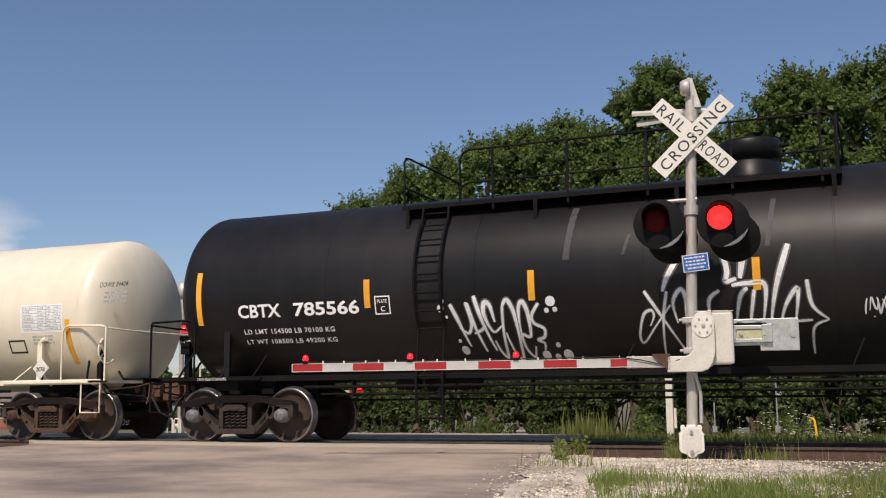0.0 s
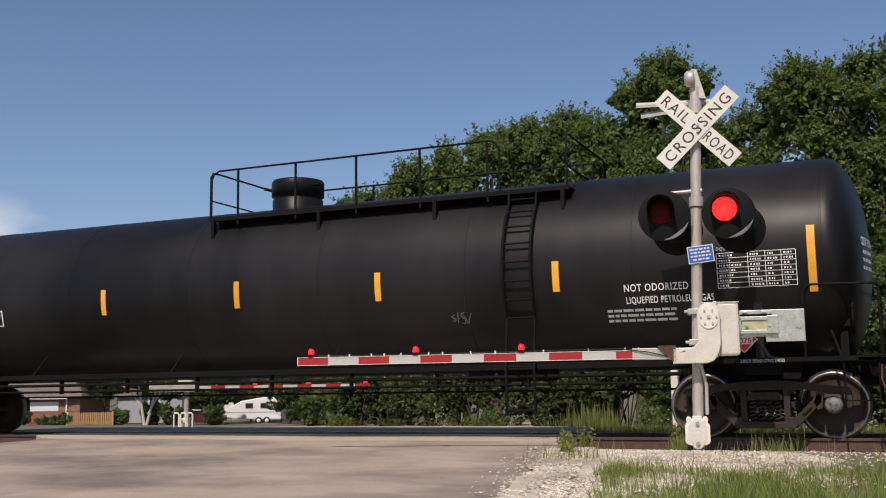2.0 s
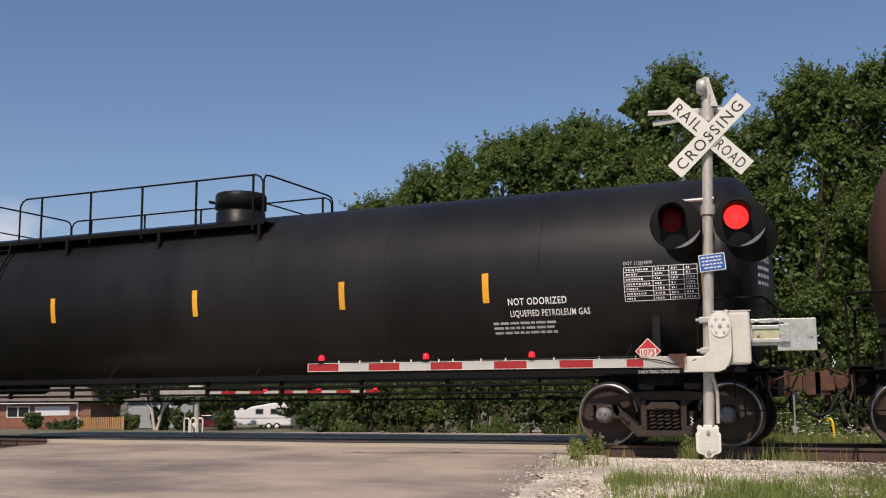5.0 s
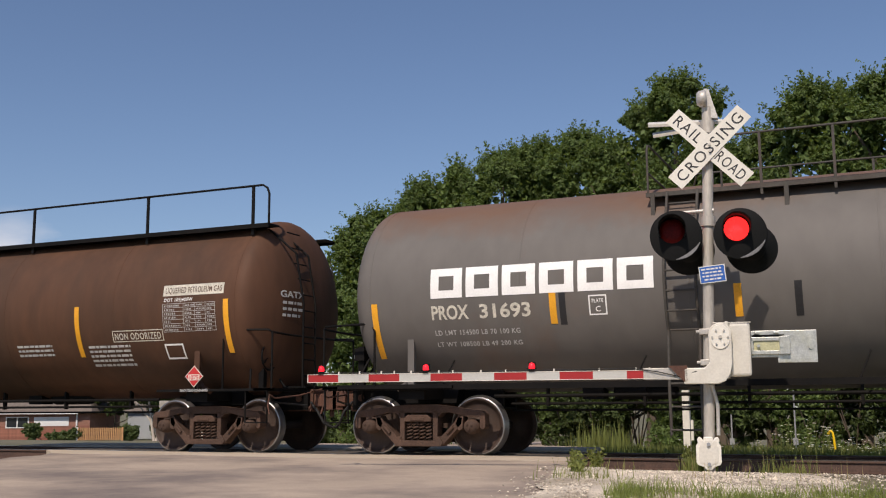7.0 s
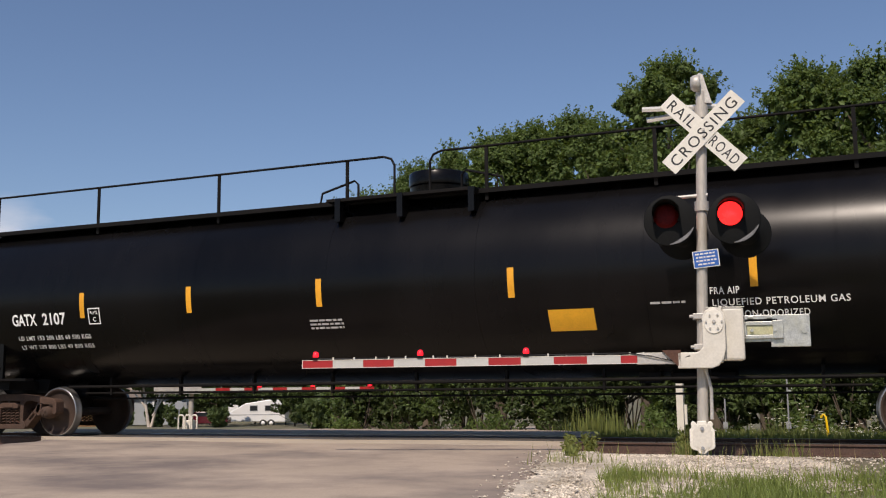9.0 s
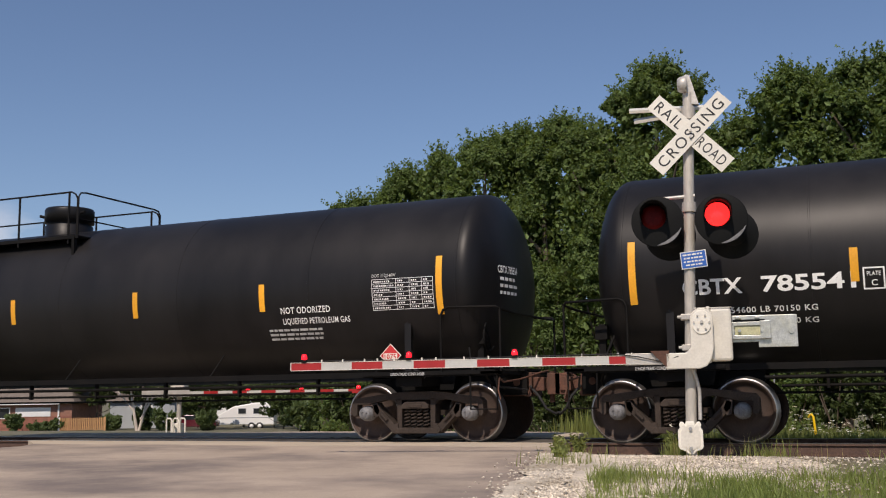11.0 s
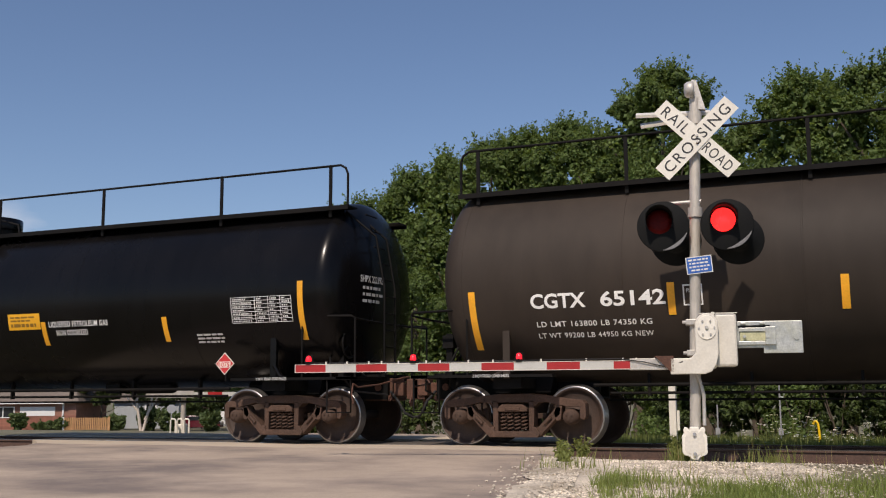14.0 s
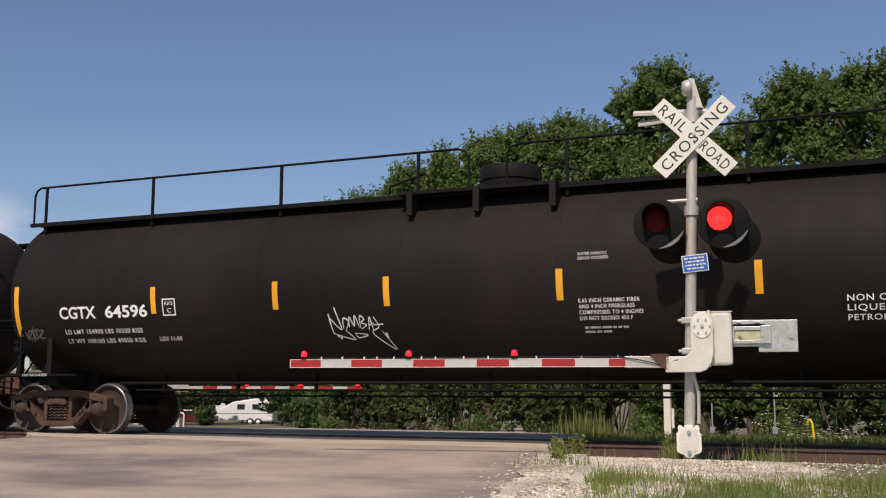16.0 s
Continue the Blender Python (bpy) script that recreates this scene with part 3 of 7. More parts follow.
def bearing_mesh():
    s = Shape()
    s.lathe([(0.0, -0.14), (0.06, -0.14), (0.075, -0.125), (0.10, -0.12), (0.105, -0.05), (0.12, -0.04), (0.12, 0.08)], n=20)
    for k in range(3):
        a = k * math.tau / 3 + 0.4
        s.rod((0.045 * math.cos(a), -0.155, 0.045 * math.sin(a)), (0.045 * math.cos(a), -0.12, 0.045 * math.sin(a)), 0.014, 6)
    return s


SHARED = {}


def shared(key, make, mats):
    if key not in SHARED:
        me = mesh_of(key[0], make(), mats)
        b = bmesh.new()
        b.from_mesh(me)
        bmesh.ops.recalc_face_normals(b, faces=b.faces)
        b.to_mesh(me)
        b.free()
        SHARED[key] = me
    return SHARED[key]


WHEELSETS = []


def build_truck(car, x, mat, cap_mat):
    """A two-axle freight truck under a car."""
    s = Shape().box(-0.18, 0.18, -0.95, 0.95, 0.50, 0.68).box(-0.30, 0.30, -0.34, 0.34, 0.66, 0.80)
    s.box(-0.75, 0.75, -0.56, -0.50, 0.42, 0.50).box(-0.75, 0.75, 0.50, 0.56, 0.42, 0.50)
    for k in (-1, 1):
        s.box(k * 0.42 - 0.05, k * 0.42 + 0.05, -0.80, 0.80, 0.36, 0.50)
    tr = part("truck", s, [mat], car, "two-axle freight truck, brown with brake dust", pose(x, 0, 0))
    for side in (-1, 1):
        part("side_frame", shared(("side_frame", mat.name), side_frame_mesh, [mat]), None, tr, at=pose(0, side * 1.0, 0), bevel=0.012)
        for ax in (-0.889, 0.889):
            part("bearing_cap", shared(("bearing_cap", cap_mat.name), bearing_mesh, [cap_mat]), None, tr,
                 at=pose(ax, side * 1.02, 0.457, 0, 0, 0 if side < 0 else 180))
        for sx in (-0.165, -0.055, 0.055, 0.165):
            part("spring", shared(("spring", mat.name), spring_mesh, [mat]), None, tr, at=pose(sx, side * 1.06, 0))
    for ax in (-0.889, 0.889):
        ws = part("wheelset", shared(("wheelset", "std"), wheelset_mesh, [M_WHEEL, M_TREAD]), None, tr, at=pose(ax, 0, 0.457))
        WHEELSETS.append((ws, ax))
    return tr


class Skin:
    """Places paint and plates on the curved side of a tank."""
    def __init__(self, car, radius, zc):
        self.car, self.r, self.zc = car, radius, zc

    def at(self, x, z, up=0.0, off=0.004):
        """The place on the near side, up metres of arc above height z."""
        th = math.asin(max(-0.98, min(0.98, (z - self.zc) / self.r))) + up / self.r
        r = self.r + off
        return (x, -r * math.cos(th), self.zc + r * math.sin(th))

    def plate(self, s, x0, x1, z0, z1, off=0.004, slot=0, lean=0.0, thick=0.0):
        """A painted patch from height z0 to z1, following the curve."""
        h = self.r * (math.asin(max(-0.98, min(0.98, (z1 - self.zc) / self.r))) - math.asin(max(-0.98, min(0.98, (z0 - self.zc) / self.r))))
        n = max(1, int(h / 0.06) + 1)
        p = []
        for i in range(n + 1):
            d = lean * i / n
            p += [self.at(x0 + d, z0, h * i / n, off), self.at(x1 + d, z0, h * i / n, off)]
        return s.add(p, [(2 * i, 2 * i + 1, 2 * i + 3, 2 * i + 2) for i in range(n)], slot, True)

    def words(self, name, body, x, z, height, width, mat, label="", off=0.005):
        vs, fs = flat_text(body, 0.024 if height > 0.15 else 0.012, 1.0 if height > 0.15 else 1.12)
        k = width / vs[:, 0].max()
        vv = np.column_stack([vs[:, 0] * k, vs[:, 1] * height])
        if height > 0.10:
            vv, fs = sliced(vv, fs, 0.07)
        s = Shape().add([self.at(x + a, z, b, off) for a, b in vv], fs)
        return part(name, s, [mat], self.car, label, flip=False)

    def bars(self, name, x, z, lines, mat, rng, label=""):
        """Writing too small to read: bars of its size. lines: (length, height, step)."""
        s = Shape()
        zz = z
        for length, height, step in lines:
            xx = x
            while xx < x + length - 0.02:
                w = min(rng.uniform(0.05, 0.16), x + length - xx)
                self.plate(s, xx, xx + w, zz, zz + height, 0.005)
                xx += w + 0.022
            zz -= step
        return part(name, s, [mat], self.car, label, flip=False)

    def frame_box(self, name, x0, x1, z0, z1, w, mat, label=""):
        s = Shape()
        self.plate(s, x0, x1, z0, z0 + w)
        self.plate(s, x0, x1, z1 - w, z1)
        self.plate(s, x0, x0 + w, z0 + w, z1 - w)
        self.plate(s, x1 - w, x1, z0 + w, z1 - w)
        return part(name, s, [mat], self.car, label, flip=False)

    def table(self, x0, x1, z0, z1, mat, rng):
        """The test-date stencil: ruled white lines with small figures."""
        s = Shape()
        rows = 7
        for i in range(rows + 1):
            z = z0 + (z1 - z0) * i / rows
            self.plate(s, x0, x1, z, z + 0.007)
        for fx in (0.0, 0.40, 0.62, 0.82, 1.0):
            x = x0 + (x1 - x0) * fx
            self.plate(s, x - 0.004, x + 0.004, z0, z1)
        for i in range(rows):
            z = z0 + (z1 - z0) * (i + 0.32) / rows
            for fx0, fx1 in ((0.03, 0.37), (0.43, 0.60), (0.65, 0.80), (0.85, 0.98)):
                a, b = x0 + (x1 - x0) * fx0, x0 + (x1 - x0) * fx1
                b = a + (b - a) * rng.uniform(0.4, 1.0)
                while a < b - 0.012:
                    w = rng.uniform(0.010, 0.026)
                    self.plate(s, a, a + w, z, z + (z1 - z0) / rows * 0.38, 0.0045)
                    a += w + rng.uniform(0.010, 0.022)
        return part("test_date_stencil", s, [mat], self.car, "ruled white test-date table", flip=False)

    def strokes(self, name, lines, specks, c, width, label):
        """Sprayed strokes through given places: a crisp core over a thin soft edge."""
        core, soft = Shape(), Shape()
        lift = 0.0055
        for key in lines:
            path = []
            for j in range(len(key) - 1):
                p0, p1, p2, p3 = key[max(j - 1, 0)], key[j], key[j + 1], key[min(j + 2, len(key) - 1)]
                for k in range(7):
                    t = k / 7
                    path.append(Vector([0.5 * (2 * b + (d - a) * t + (2 * a - 5 * b + 4 * d - e) * t * t + (3 * b - a - 3 * d + e) * t ** 3) for a, b, d, e in zip(p0, p1, p2, p3)]))
            path.append(Vector(key[-1]))
            m = len(path)
            for shape, grow, up in ((soft, 1.7, 0.0045), (core, 1.0, lift)):
                vs = []
                for k, p in enumerate(path):
                    d = path[min(k + 1, m - 1)] - path[max(k - 1, 0)]
                    nrm = Vector((-d.y, d.x))
                    w = width * grow * (0.55 + 0.75 * max(0.0, (p.y - 1.75) / 0.7)) * (0.55 + 0.45 * math.sin(math.pi * (k + 0.8) / (m + 0.6)))
                    nrm = nrm / max(nrm.length, 1e-6) * w * 0.5
                    for q in (p + nrm, p - nrm):
                        vs.append(self.at(q.x - c, q.y, 0, up))
                shape.add(vs, [(2 * k, 2 * k + 1, 2 * k + 3, 2 * k + 2) for k in range(m - 1)], 0, True)
            lift += 0.0003
        for x, z, r in specks:
            core.add([self.at(x - c + r * math.cos(a), z + r * math.sin(a), 0, lift) for a in [k * math.tau / 12 for k in range(12)]], [tuple(range(12))])
        ob = part(name, core, [M_SPRAY], self.car, label, flip=False)
        part("overspray", soft, [M_SPRAY_GREY], ob, "thin soft edge of the spray", flip=False)
        return ob

    def scribble(self, name, x0, x1, z0, z1, letters, width, mat, seed, label, curl=0.5):
        """Sprayed strokes with no readable letters."""
        rng = random.Random(seed)
        s = Shape()
        cell = (x1 - x0) / letters
        h = z1 - z0
        lift = 0.0055
        for i in range(letters * 2):
            cx = x0 + cell * (i / 2 + 0.35) + rng.uniform(-0.15, 0.15) * cell
            arch = 0.72 + 0.28 * math.sin(math.pi * (i + 0.5) / (letters * 2))
            kind = rng.choice("vnoszl")
            top, foot = z0 + h * arch * rng.uniform(0.8, 1.0), z0 + h * rng.uniform(0.0, 0.28)
            mid = (top + foot) / 2
            w = cell * rng.uniform(0.30, 0.52)
            slant = cell * rng.uniform(-0.05, 0.22)
            if kind == "o":
                key = [(cx + w * math.cos(a) * 0.7, mid + (top - foot) * 0.42 * math.sin(a)) for a in [k * math.tau / 9 + 0.6 for k in range(9)]]
            elif kind == "s":
                key = [(cx + w * 0.6, top), (cx - w * 0.5, top - h * 0.12), (cx - w * 0.3, mid + h * 0.05), (cx + w * 0.6, mid - h * 0.1), (cx + w * 0.3, foot), (cx - w * 0.6, foot + h * 0.06)]
            elif kind == "v":
                key = [(cx - w, top - h * 0.1), (cx - w * 0.5, mid), (cx, foot), (cx + w * 0.4, mid), (cx + w, top)]
            elif kind == "n":
                key = [(cx - w, foot), (cx - w * 0.7, top), (cx, mid - h * 0.1), (cx + w * 0.6, foot + h * 0.05), (cx + w * 0.8, top - h * 0.05)]
            elif kind == "z":
                key = [(cx - w, mid + h * 0.2), (cx + w, mid + h * 0.28), (cx - w * 0.6, mid - h * 0.2), (cx + w * 1.2, mid - h * 0.25)]
            else:
                key = [(cx, top + h * 0.1), (cx - w * 0.15, mid), (cx - w * 0.1, foot - h * 0.1)]
            path = []
            for j in range(len(key) - 1):
                p0, p1, p2, p3 = key[max(j - 1, 0)], key[j], key[j + 1], key[min(j + 2, len(key) - 1)]
                for k in range(6):
                    t = k / 6
                    path.append(Vector([0.5 * (2 * b + (c2 - a) * t + (2 * a - 5 * b + 4 * c2 - d) * t * t + (3 * b - a - 3 * c2 + d) * t ** 3) for a, b, c2, d in zip(p0, p1, p2, p3)]))
            path.append(Vector(key[-1]))
            path = [Vector((p.x + slant * (p.y - z0) / h, p.y)) for p in path]
            m = len(path)
            wide = [width * (0.45 + 0.75 * math.sin(math.pi * (k + 0.6) / (m + 0.2))) for k in range(m)]
            vs = []
            for k, p in enumerate(path):
                d = path[min(k + 1, m - 1)] - path[max(k - 1, 0)]
                nrm = Vector((-d.y, d.x))
                nrm = nrm / max(nrm.length, 1e-6) * wide[k] * 0.5
                for q in (p + nrm, p - nrm):
                    vs.append(self.at(q.x, q.y, 0, lift))
            lift += 0.0004
            s.add(vs, [(2 * k, 2 * k + 1, 2 * k + 3, 2 * k + 2) for k in range(m - 1)], 0, True)
            if rng.random() < 0.3:
                dx, dz, r = cx, rng.choice((z0 - h * 0.02, z0 + h * 0.98)), width * 0.5
                s.add([self.at(dx + r * math.cos(a), dz + r * math.sin(a), 0, lift) for a in [k * math.tau / 10 for k in range(10)]], [tuple(range(10))])
        return part(name, s, [mat], self.car, label, flip=False)


def tank_shape(r, zc, x0, x1, head=0.36, n=80):
    """A shell along x from seam to seam with shallow dished heads."""
    depth = r * head
    prof = [(r * math.sin(math.pi / 2 * i / 14), x0 - depth * math.cos(math.pi / 2 * i / 14)) for i in range(15)]
    prof += [(r, x0 + 0.06), (r, x0 + 0.5), (r, (x0 + x1) / 2), (r, x1 - 0.5), (r, x1 - 0.06)]
    prof += [(r * math.sin(math.pi / 2 * (14 - i) / 14), x1 + depth * math.cos(math.pi / 2 * (14 - i) / 14)) for i in range(15)]
    return Shape().lathe(prof, (0, 0, zc), "x", n)


def seam_shape(r, zc, x):
    """A narrow weld ring standing just proud of the shell."""
    s = Shape()
    for a, b in (((r - 0.002, -0.016), (r + 0.004, -0.012)), ((r + 0.004, -0.012), (r + 0.004, 0.012)), ((r + 0.004, 0.012), (r - 0.002, 0.016))):
        s.lathe([a, b], (x, 0, zc), "x", 80)
    return s


def diamond(s, c, r, off, slot=0):
    x, y, z = c
    s.prism([(x - r, z), (x, z - r), (x + r, z), (x, z + r)], y - off, y, slot)


def placard(car, x, z, y, word):
    """A four-digit placard in its diamond holder on a short post."""
    x, z = x + 0.13, z - 0.10
    s = Shape()
    diamond(s, (x, y, z), 0.185, 0.012, 0)
    diamond(s, (x, y - 0.012, z), 0.168, 0.003, 1)
    s.prism([(x - 0.118, z - 0.065), (x + 0.118, z - 0.065), (x + 0.118, z + 0.035), (x - 0.118, z + 0.035)], y - 0.018, y - 0.014, 0)
    s.rod((x, y + 0.035, 1.04), (x, y + 0.035, z + 0.1), 0.02, 6, 2)
    ob = part("hazard_placard", s, [M_WHITE, M_PLACARD if word == "1075" else M_WHITE, M_UNDER], car, "diamond hazard placard with number " + word)
    vs, fs = flat_text(word)
    k = 0.20 / vs[:, 0].max()
    part("placard_number", Shape().add([(x - 0.10 + a * k, y - 0.0205, z - 0.052 + b * 0.075) for a, b in vs], fs), [M_PLACARD if word == "1075" else M_SIGN_BLACK], ob, flip=False)
    return ob


def build_car(name, label, group, left, right, paint, skin, zc, r, strips, style, truck_mat=M_TRUCK, cap_mat=M_TRUCK, under=M_UNDER, mirror=1, rings=8, plat=(-5.1, 1.55, -4.1, 1.5, -4.51), end_word="", end_mat=None):
    """A pressure tank car whose couplers stand at left and right when the clip begins. strips: (place, foot, height)."""
    length = right - left
    half = length / 2
    car = tagged(empty(name, pose((left + right) / 2, 0, 0)), label, "tank car", group)
    seam = half - 1.12
    seam_l = half - 1.36
    part("tank", tank_shape(r, zc, -seam_l, seam), [paint], car, skin)
    for i in range(rings):
        part("weld_seam", seam_shape(r, zc, -seam_l + 0.05 + (seam + seam_l - 0.1) * i / (rings - 1)), [paint], car)
    sk = Skin(car, r, zc)
    tx = half - 2.05
    for k in (-1, 1):
        build_truck(car, k * tx, truck_mat, cap_mat)
        s = Shape()
        x0, x1 = sorted((k * (half - 3.2), k * (half - 0.45)))
        s.box(x0, x1, -0.33, -0.25, 0.74, 1.12).box(x0, x1, 0.25, 0.33, 0.74, 1.12).box(x0, x1, -0.42, 0.42, 1.10, 1.14).box(x0, x1, -0.33, 0.33, 0.72, 0.75)
        part("draft_sill", s, [under], car)
        s = Shape()
        s.prism([(k * tx - 0.55, zc - r * 0.80), (k * tx - 0.45, 0.82), (k * tx + 0.45, 0.82), (k * tx + 0.55, zc - r * 0.80)], -0.62, 0.62)
        s.box(k * tx - 0.22, k * tx + 0.22, -1.36, 1.36, 0.88, 1.04)
        part("body_bolster", s, [under], car)
        for side in (-1, 1):
            s = Shape().box(k * tx - 0.055, k * tx + 0.055, side * 1.35 - 0.03, side * 1.35 + 0.03, 1.02, zc - r * 0.40)
            s.tube([(k * tx, side * 1.35, 1.30), (k * tx + k * 0.10, side * 1.34, 1.12), (k * tx + k * 0.26, side * 1.30, 1.03)], 0.045, 6)
            s.tube([(k * tx, side * 1.35, zc - r * 0.43), (k * tx + k * 0.03, side * 1.36, zc - r * 0.37), (k * tx + k * 0.15, side * 1.38, zc - r * 0.35)], 0.045, 6)
            part("jacking_bracket", s, [paint], car)
        s = Shape()
        c = k * (half - 0.22)
        s.box(c - 0.28, c + 0.28, -0.10, 0.10, 0.80, 1.00).box(c - 0.10 + k * 0.16, c + 0.12 + k * 0.16, -0.20, 0.17, 0.72, 1.06)
        s.box(c - 0.16, c + 0.02, -0.24, -0.08, 0.78, 1.00).rod((c + k * 0.1, -0.05, 0.60), (c + k * 0.1, -0.05, 1.09), 0.045, 8)
        part("striker", Shape().box(*sorted((k * (half - 0.46), k * (half - 0.88))), -0.30, 0.30, 0.70, 1.03).box(*sorted((k * (half - 0.40), k * (half - 0.50))), -0.24, 0.24, 0.72, 1.08).rod((k * (half - 0.44), -0.30, 0.74), (k * (half - 0.44), 0.30, 0.74), 0.05, 8).rod((k * (half - 0.62), -0.36, 0.92), (k * (half - 0.62), -0.2, 0.92), 0.06, 8), [M_COUPLER], car, "rust-brown striker casting", bevel=0.02)
        part("coupler", s, [M_COUPLER], car, "rust-red knuckle coupler", bevel=0.015)
        s = Shape().tube([(c - k * 0.2, -0.28, 0.86), (c - k * 0.05, -0.30, 0.70), (c + k * 0.06, -0.27, 0.50), (c + k * 0.18, -0.18, 0.42), (c + k * 0.22, -0.1, 0.44)], 0.022, 7)
        s.tube([(c - k * 0.45, -1.25, 1.0), (c - k * 0.42, -1.2, 0.86), (c - k * 0.2, -0.4, 0.80)], 0.016, 6)
        part("air_hose", s, [M_RUBBER], car, "black rubber brake hose")
        s = Shape().tube([(c - k * 0.30, -1.44, 0.98), (c - k * 0.28, -1.30, 0.92), (c - k * 0.24, -0.6, 0.97), (c, -0.24, 1.08), (c + k * 0.05, -0.06, 1.10)], 0.014, 6)
        s.tube([(c - k * 0.30, -1.44, 0.98), (c - k * 0.31, -1.47, 0.80), (c - k * 0.27, -1.48, 0.66)], 0.014, 6)
        part("uncoupling_lever", s, [M_COUPLER], car, "bent uncoupling lever")
        s = Shape().box(c - k * 0.75 - 0.05, c - k * 0.75 + 0.05, -1.02, -0.92, 1.08, 1.75).box(c - k * 0.75 - 0.09, c - k * 0.75 + 0.09, -1.08, -0.88, 1.52, 1.72)
        s.tube([(c - k * 0.75, -0.97, 1.10), (c - k * 0.66, -0.80, 0.90), (c - k * 0.72, -0.55, 0.72), (c - k * 1.1, -0.52, 0.66)], 0.02, 6)
        s.rod((c - k * 0.78, -1.30, 1.08), (c - k * 0.96, -1.02, 1.62), 0.02, 6).rod((c - k * 0.5, -0.6, 1.08), (c - k * 0.88, -0.6, 1.55), 0.02, 6)
        part("hand_brake_gear", s, [under], car, "brake gear box with pipes on the end platform")
        if k > 0:
            s = Shape().lathe([(0.235, -0.02), (0.255, 0.0), (0.235, 0.02), (0.215, 0.0), (0.235, -0.02)], (c - k * 0.62, -0.97, 1.64), "x", 24)
            for q in range(5):
                aa = q * math.tau / 5
                s.rod((c - k * 0.63, -0.97, 1.64), (c - k * 0.62, -0.97 + 0.23 * math.cos(aa), 1.64 + 0.23 * math.sin(aa)), 0.011, 5)
            part("hand_brake_wheel", s, [paint if style == "general" else under], car, "spoked hand brake wheel")
        s = Shape()
        a, b = sorted((k * (half - 0.52), k * (tx - 0.75)))
        for side in (-1, 1):
            s.box(a, b, side * 1.40 - 0.10, side * 1.40 + 0.10, 1.045, 1.085)
        e0, e1 = sorted((k * (half - 0.52), k * (half - 0.80)))
        s.box(e0, e1, -1.50, 1.50, 1.04, 1.09)
        part("end_platform", s, [paint if style == "general" else under], car)
        s = Shape()
        ex = k * (half - 0.50)
        ix = k * (half - 1.45)
        for side in (-1, 1):
            y = side * 1.46
            s.tube([(ix, y, 1.08), (ix, y, 1.96), (ix + k * 0.04, y, 2.04), (ix + k * 0.12, y, 2.08), (ex - k * 0.05, y, 2.06), (ex, y * 0.97, 2.02), (ex, y * 0.5, 2.00)], 0.019, 7)
            s.rod((ex, y * 0.97, 1.08), (ex, y * 0.97, 2.04), 0.019, 7)
            s.tube([(ex - k * 0.05, y, 1.06), (ex - k * 0.05, y, 0.52), (ex - k * 0.48, y, 0.52), (ex - k * 0.48, y, 1.06)], 0.016, 6)
        s.rod((ex, -0.75, 2.0), (ex, 0.75, 2.0), 0.019, 7)
        part("end_handrail", s, [paint if style == "general" else under], car, "tubular end handrail and stirrup step")
    # brake gear slung below
    s = Shape().rod((-tx + 1.4, -0.62, 0.80), (tx - 1.4, -0.62, 0.80), 0.022, 6).rod((-tx + 1.2, -0.85, 0.92), (tx - 1.2, -0.85, 0.92), 0.028, 6)
    s.rod((-tx + 1.3, -0.30, 0.70), (tx - 1.3, -0.30, 0.70), 0.018, 6)
    for i in range(9):
        x = (i - 4) * (tx - 1.4) / 4.4
        s.box(x - 0.02, x + 0.02, -0.66, -0.58, 0.76, zc - r + 0.2)
    part("brake_rod", s, [under], car, "long brake rods and hangers under the tank")
    bx = mirror * 4.6
    s = Shape().lathe([(0, -0.5), (0.11, -0.48), (0.13, -0.42), (0.13, 0.42), (0.11, 0.48), (0, 0.5)], (bx, -0.30, 0.98), "x", 18)
    s.box(bx - 0.95, bx - 0.62, -0.50, -0.2, 0.86, 1.04).box(bx + 0.3, bx + 0.34, -0.34, -0.26, 0.9, zc - r + 0.1).box(bx - 0.34, bx - 0.3, -0.34, -0.26, 0.9, zc - r + 0.1)
    part("air_reservoir", s, [under], car, "black brake reservoir and valve")
    # amber strips
    for x, z, h in strips:
        s = Shape()
        sk.plate(s, x, x + 0.105, z - h, z, 0.006)
        part("reflective_strip", s, [M_AMBER], car, "amber reflective strip", flip=False)
    if style in ("platform", "general"):
        s = Shape()
        for side in (-1, 1):
            s.box(-half + 0.6, half - 0.6, side * 1.42 - 0.03, side * 1.42 + 0.03, 1.02, 1.11)
            for i in range(6):
                x = (i - 2.5) * (half - 2.6) / 2.5
                s.rod((x, side * 1.42, 1.10), (x + 0.15, side * sk.r * 0.80, zc - r * 0.69), 0.014, 6)
        part("side_running_pipe", s, [paint if style == "general" else under], car, "long side rail below the tank")
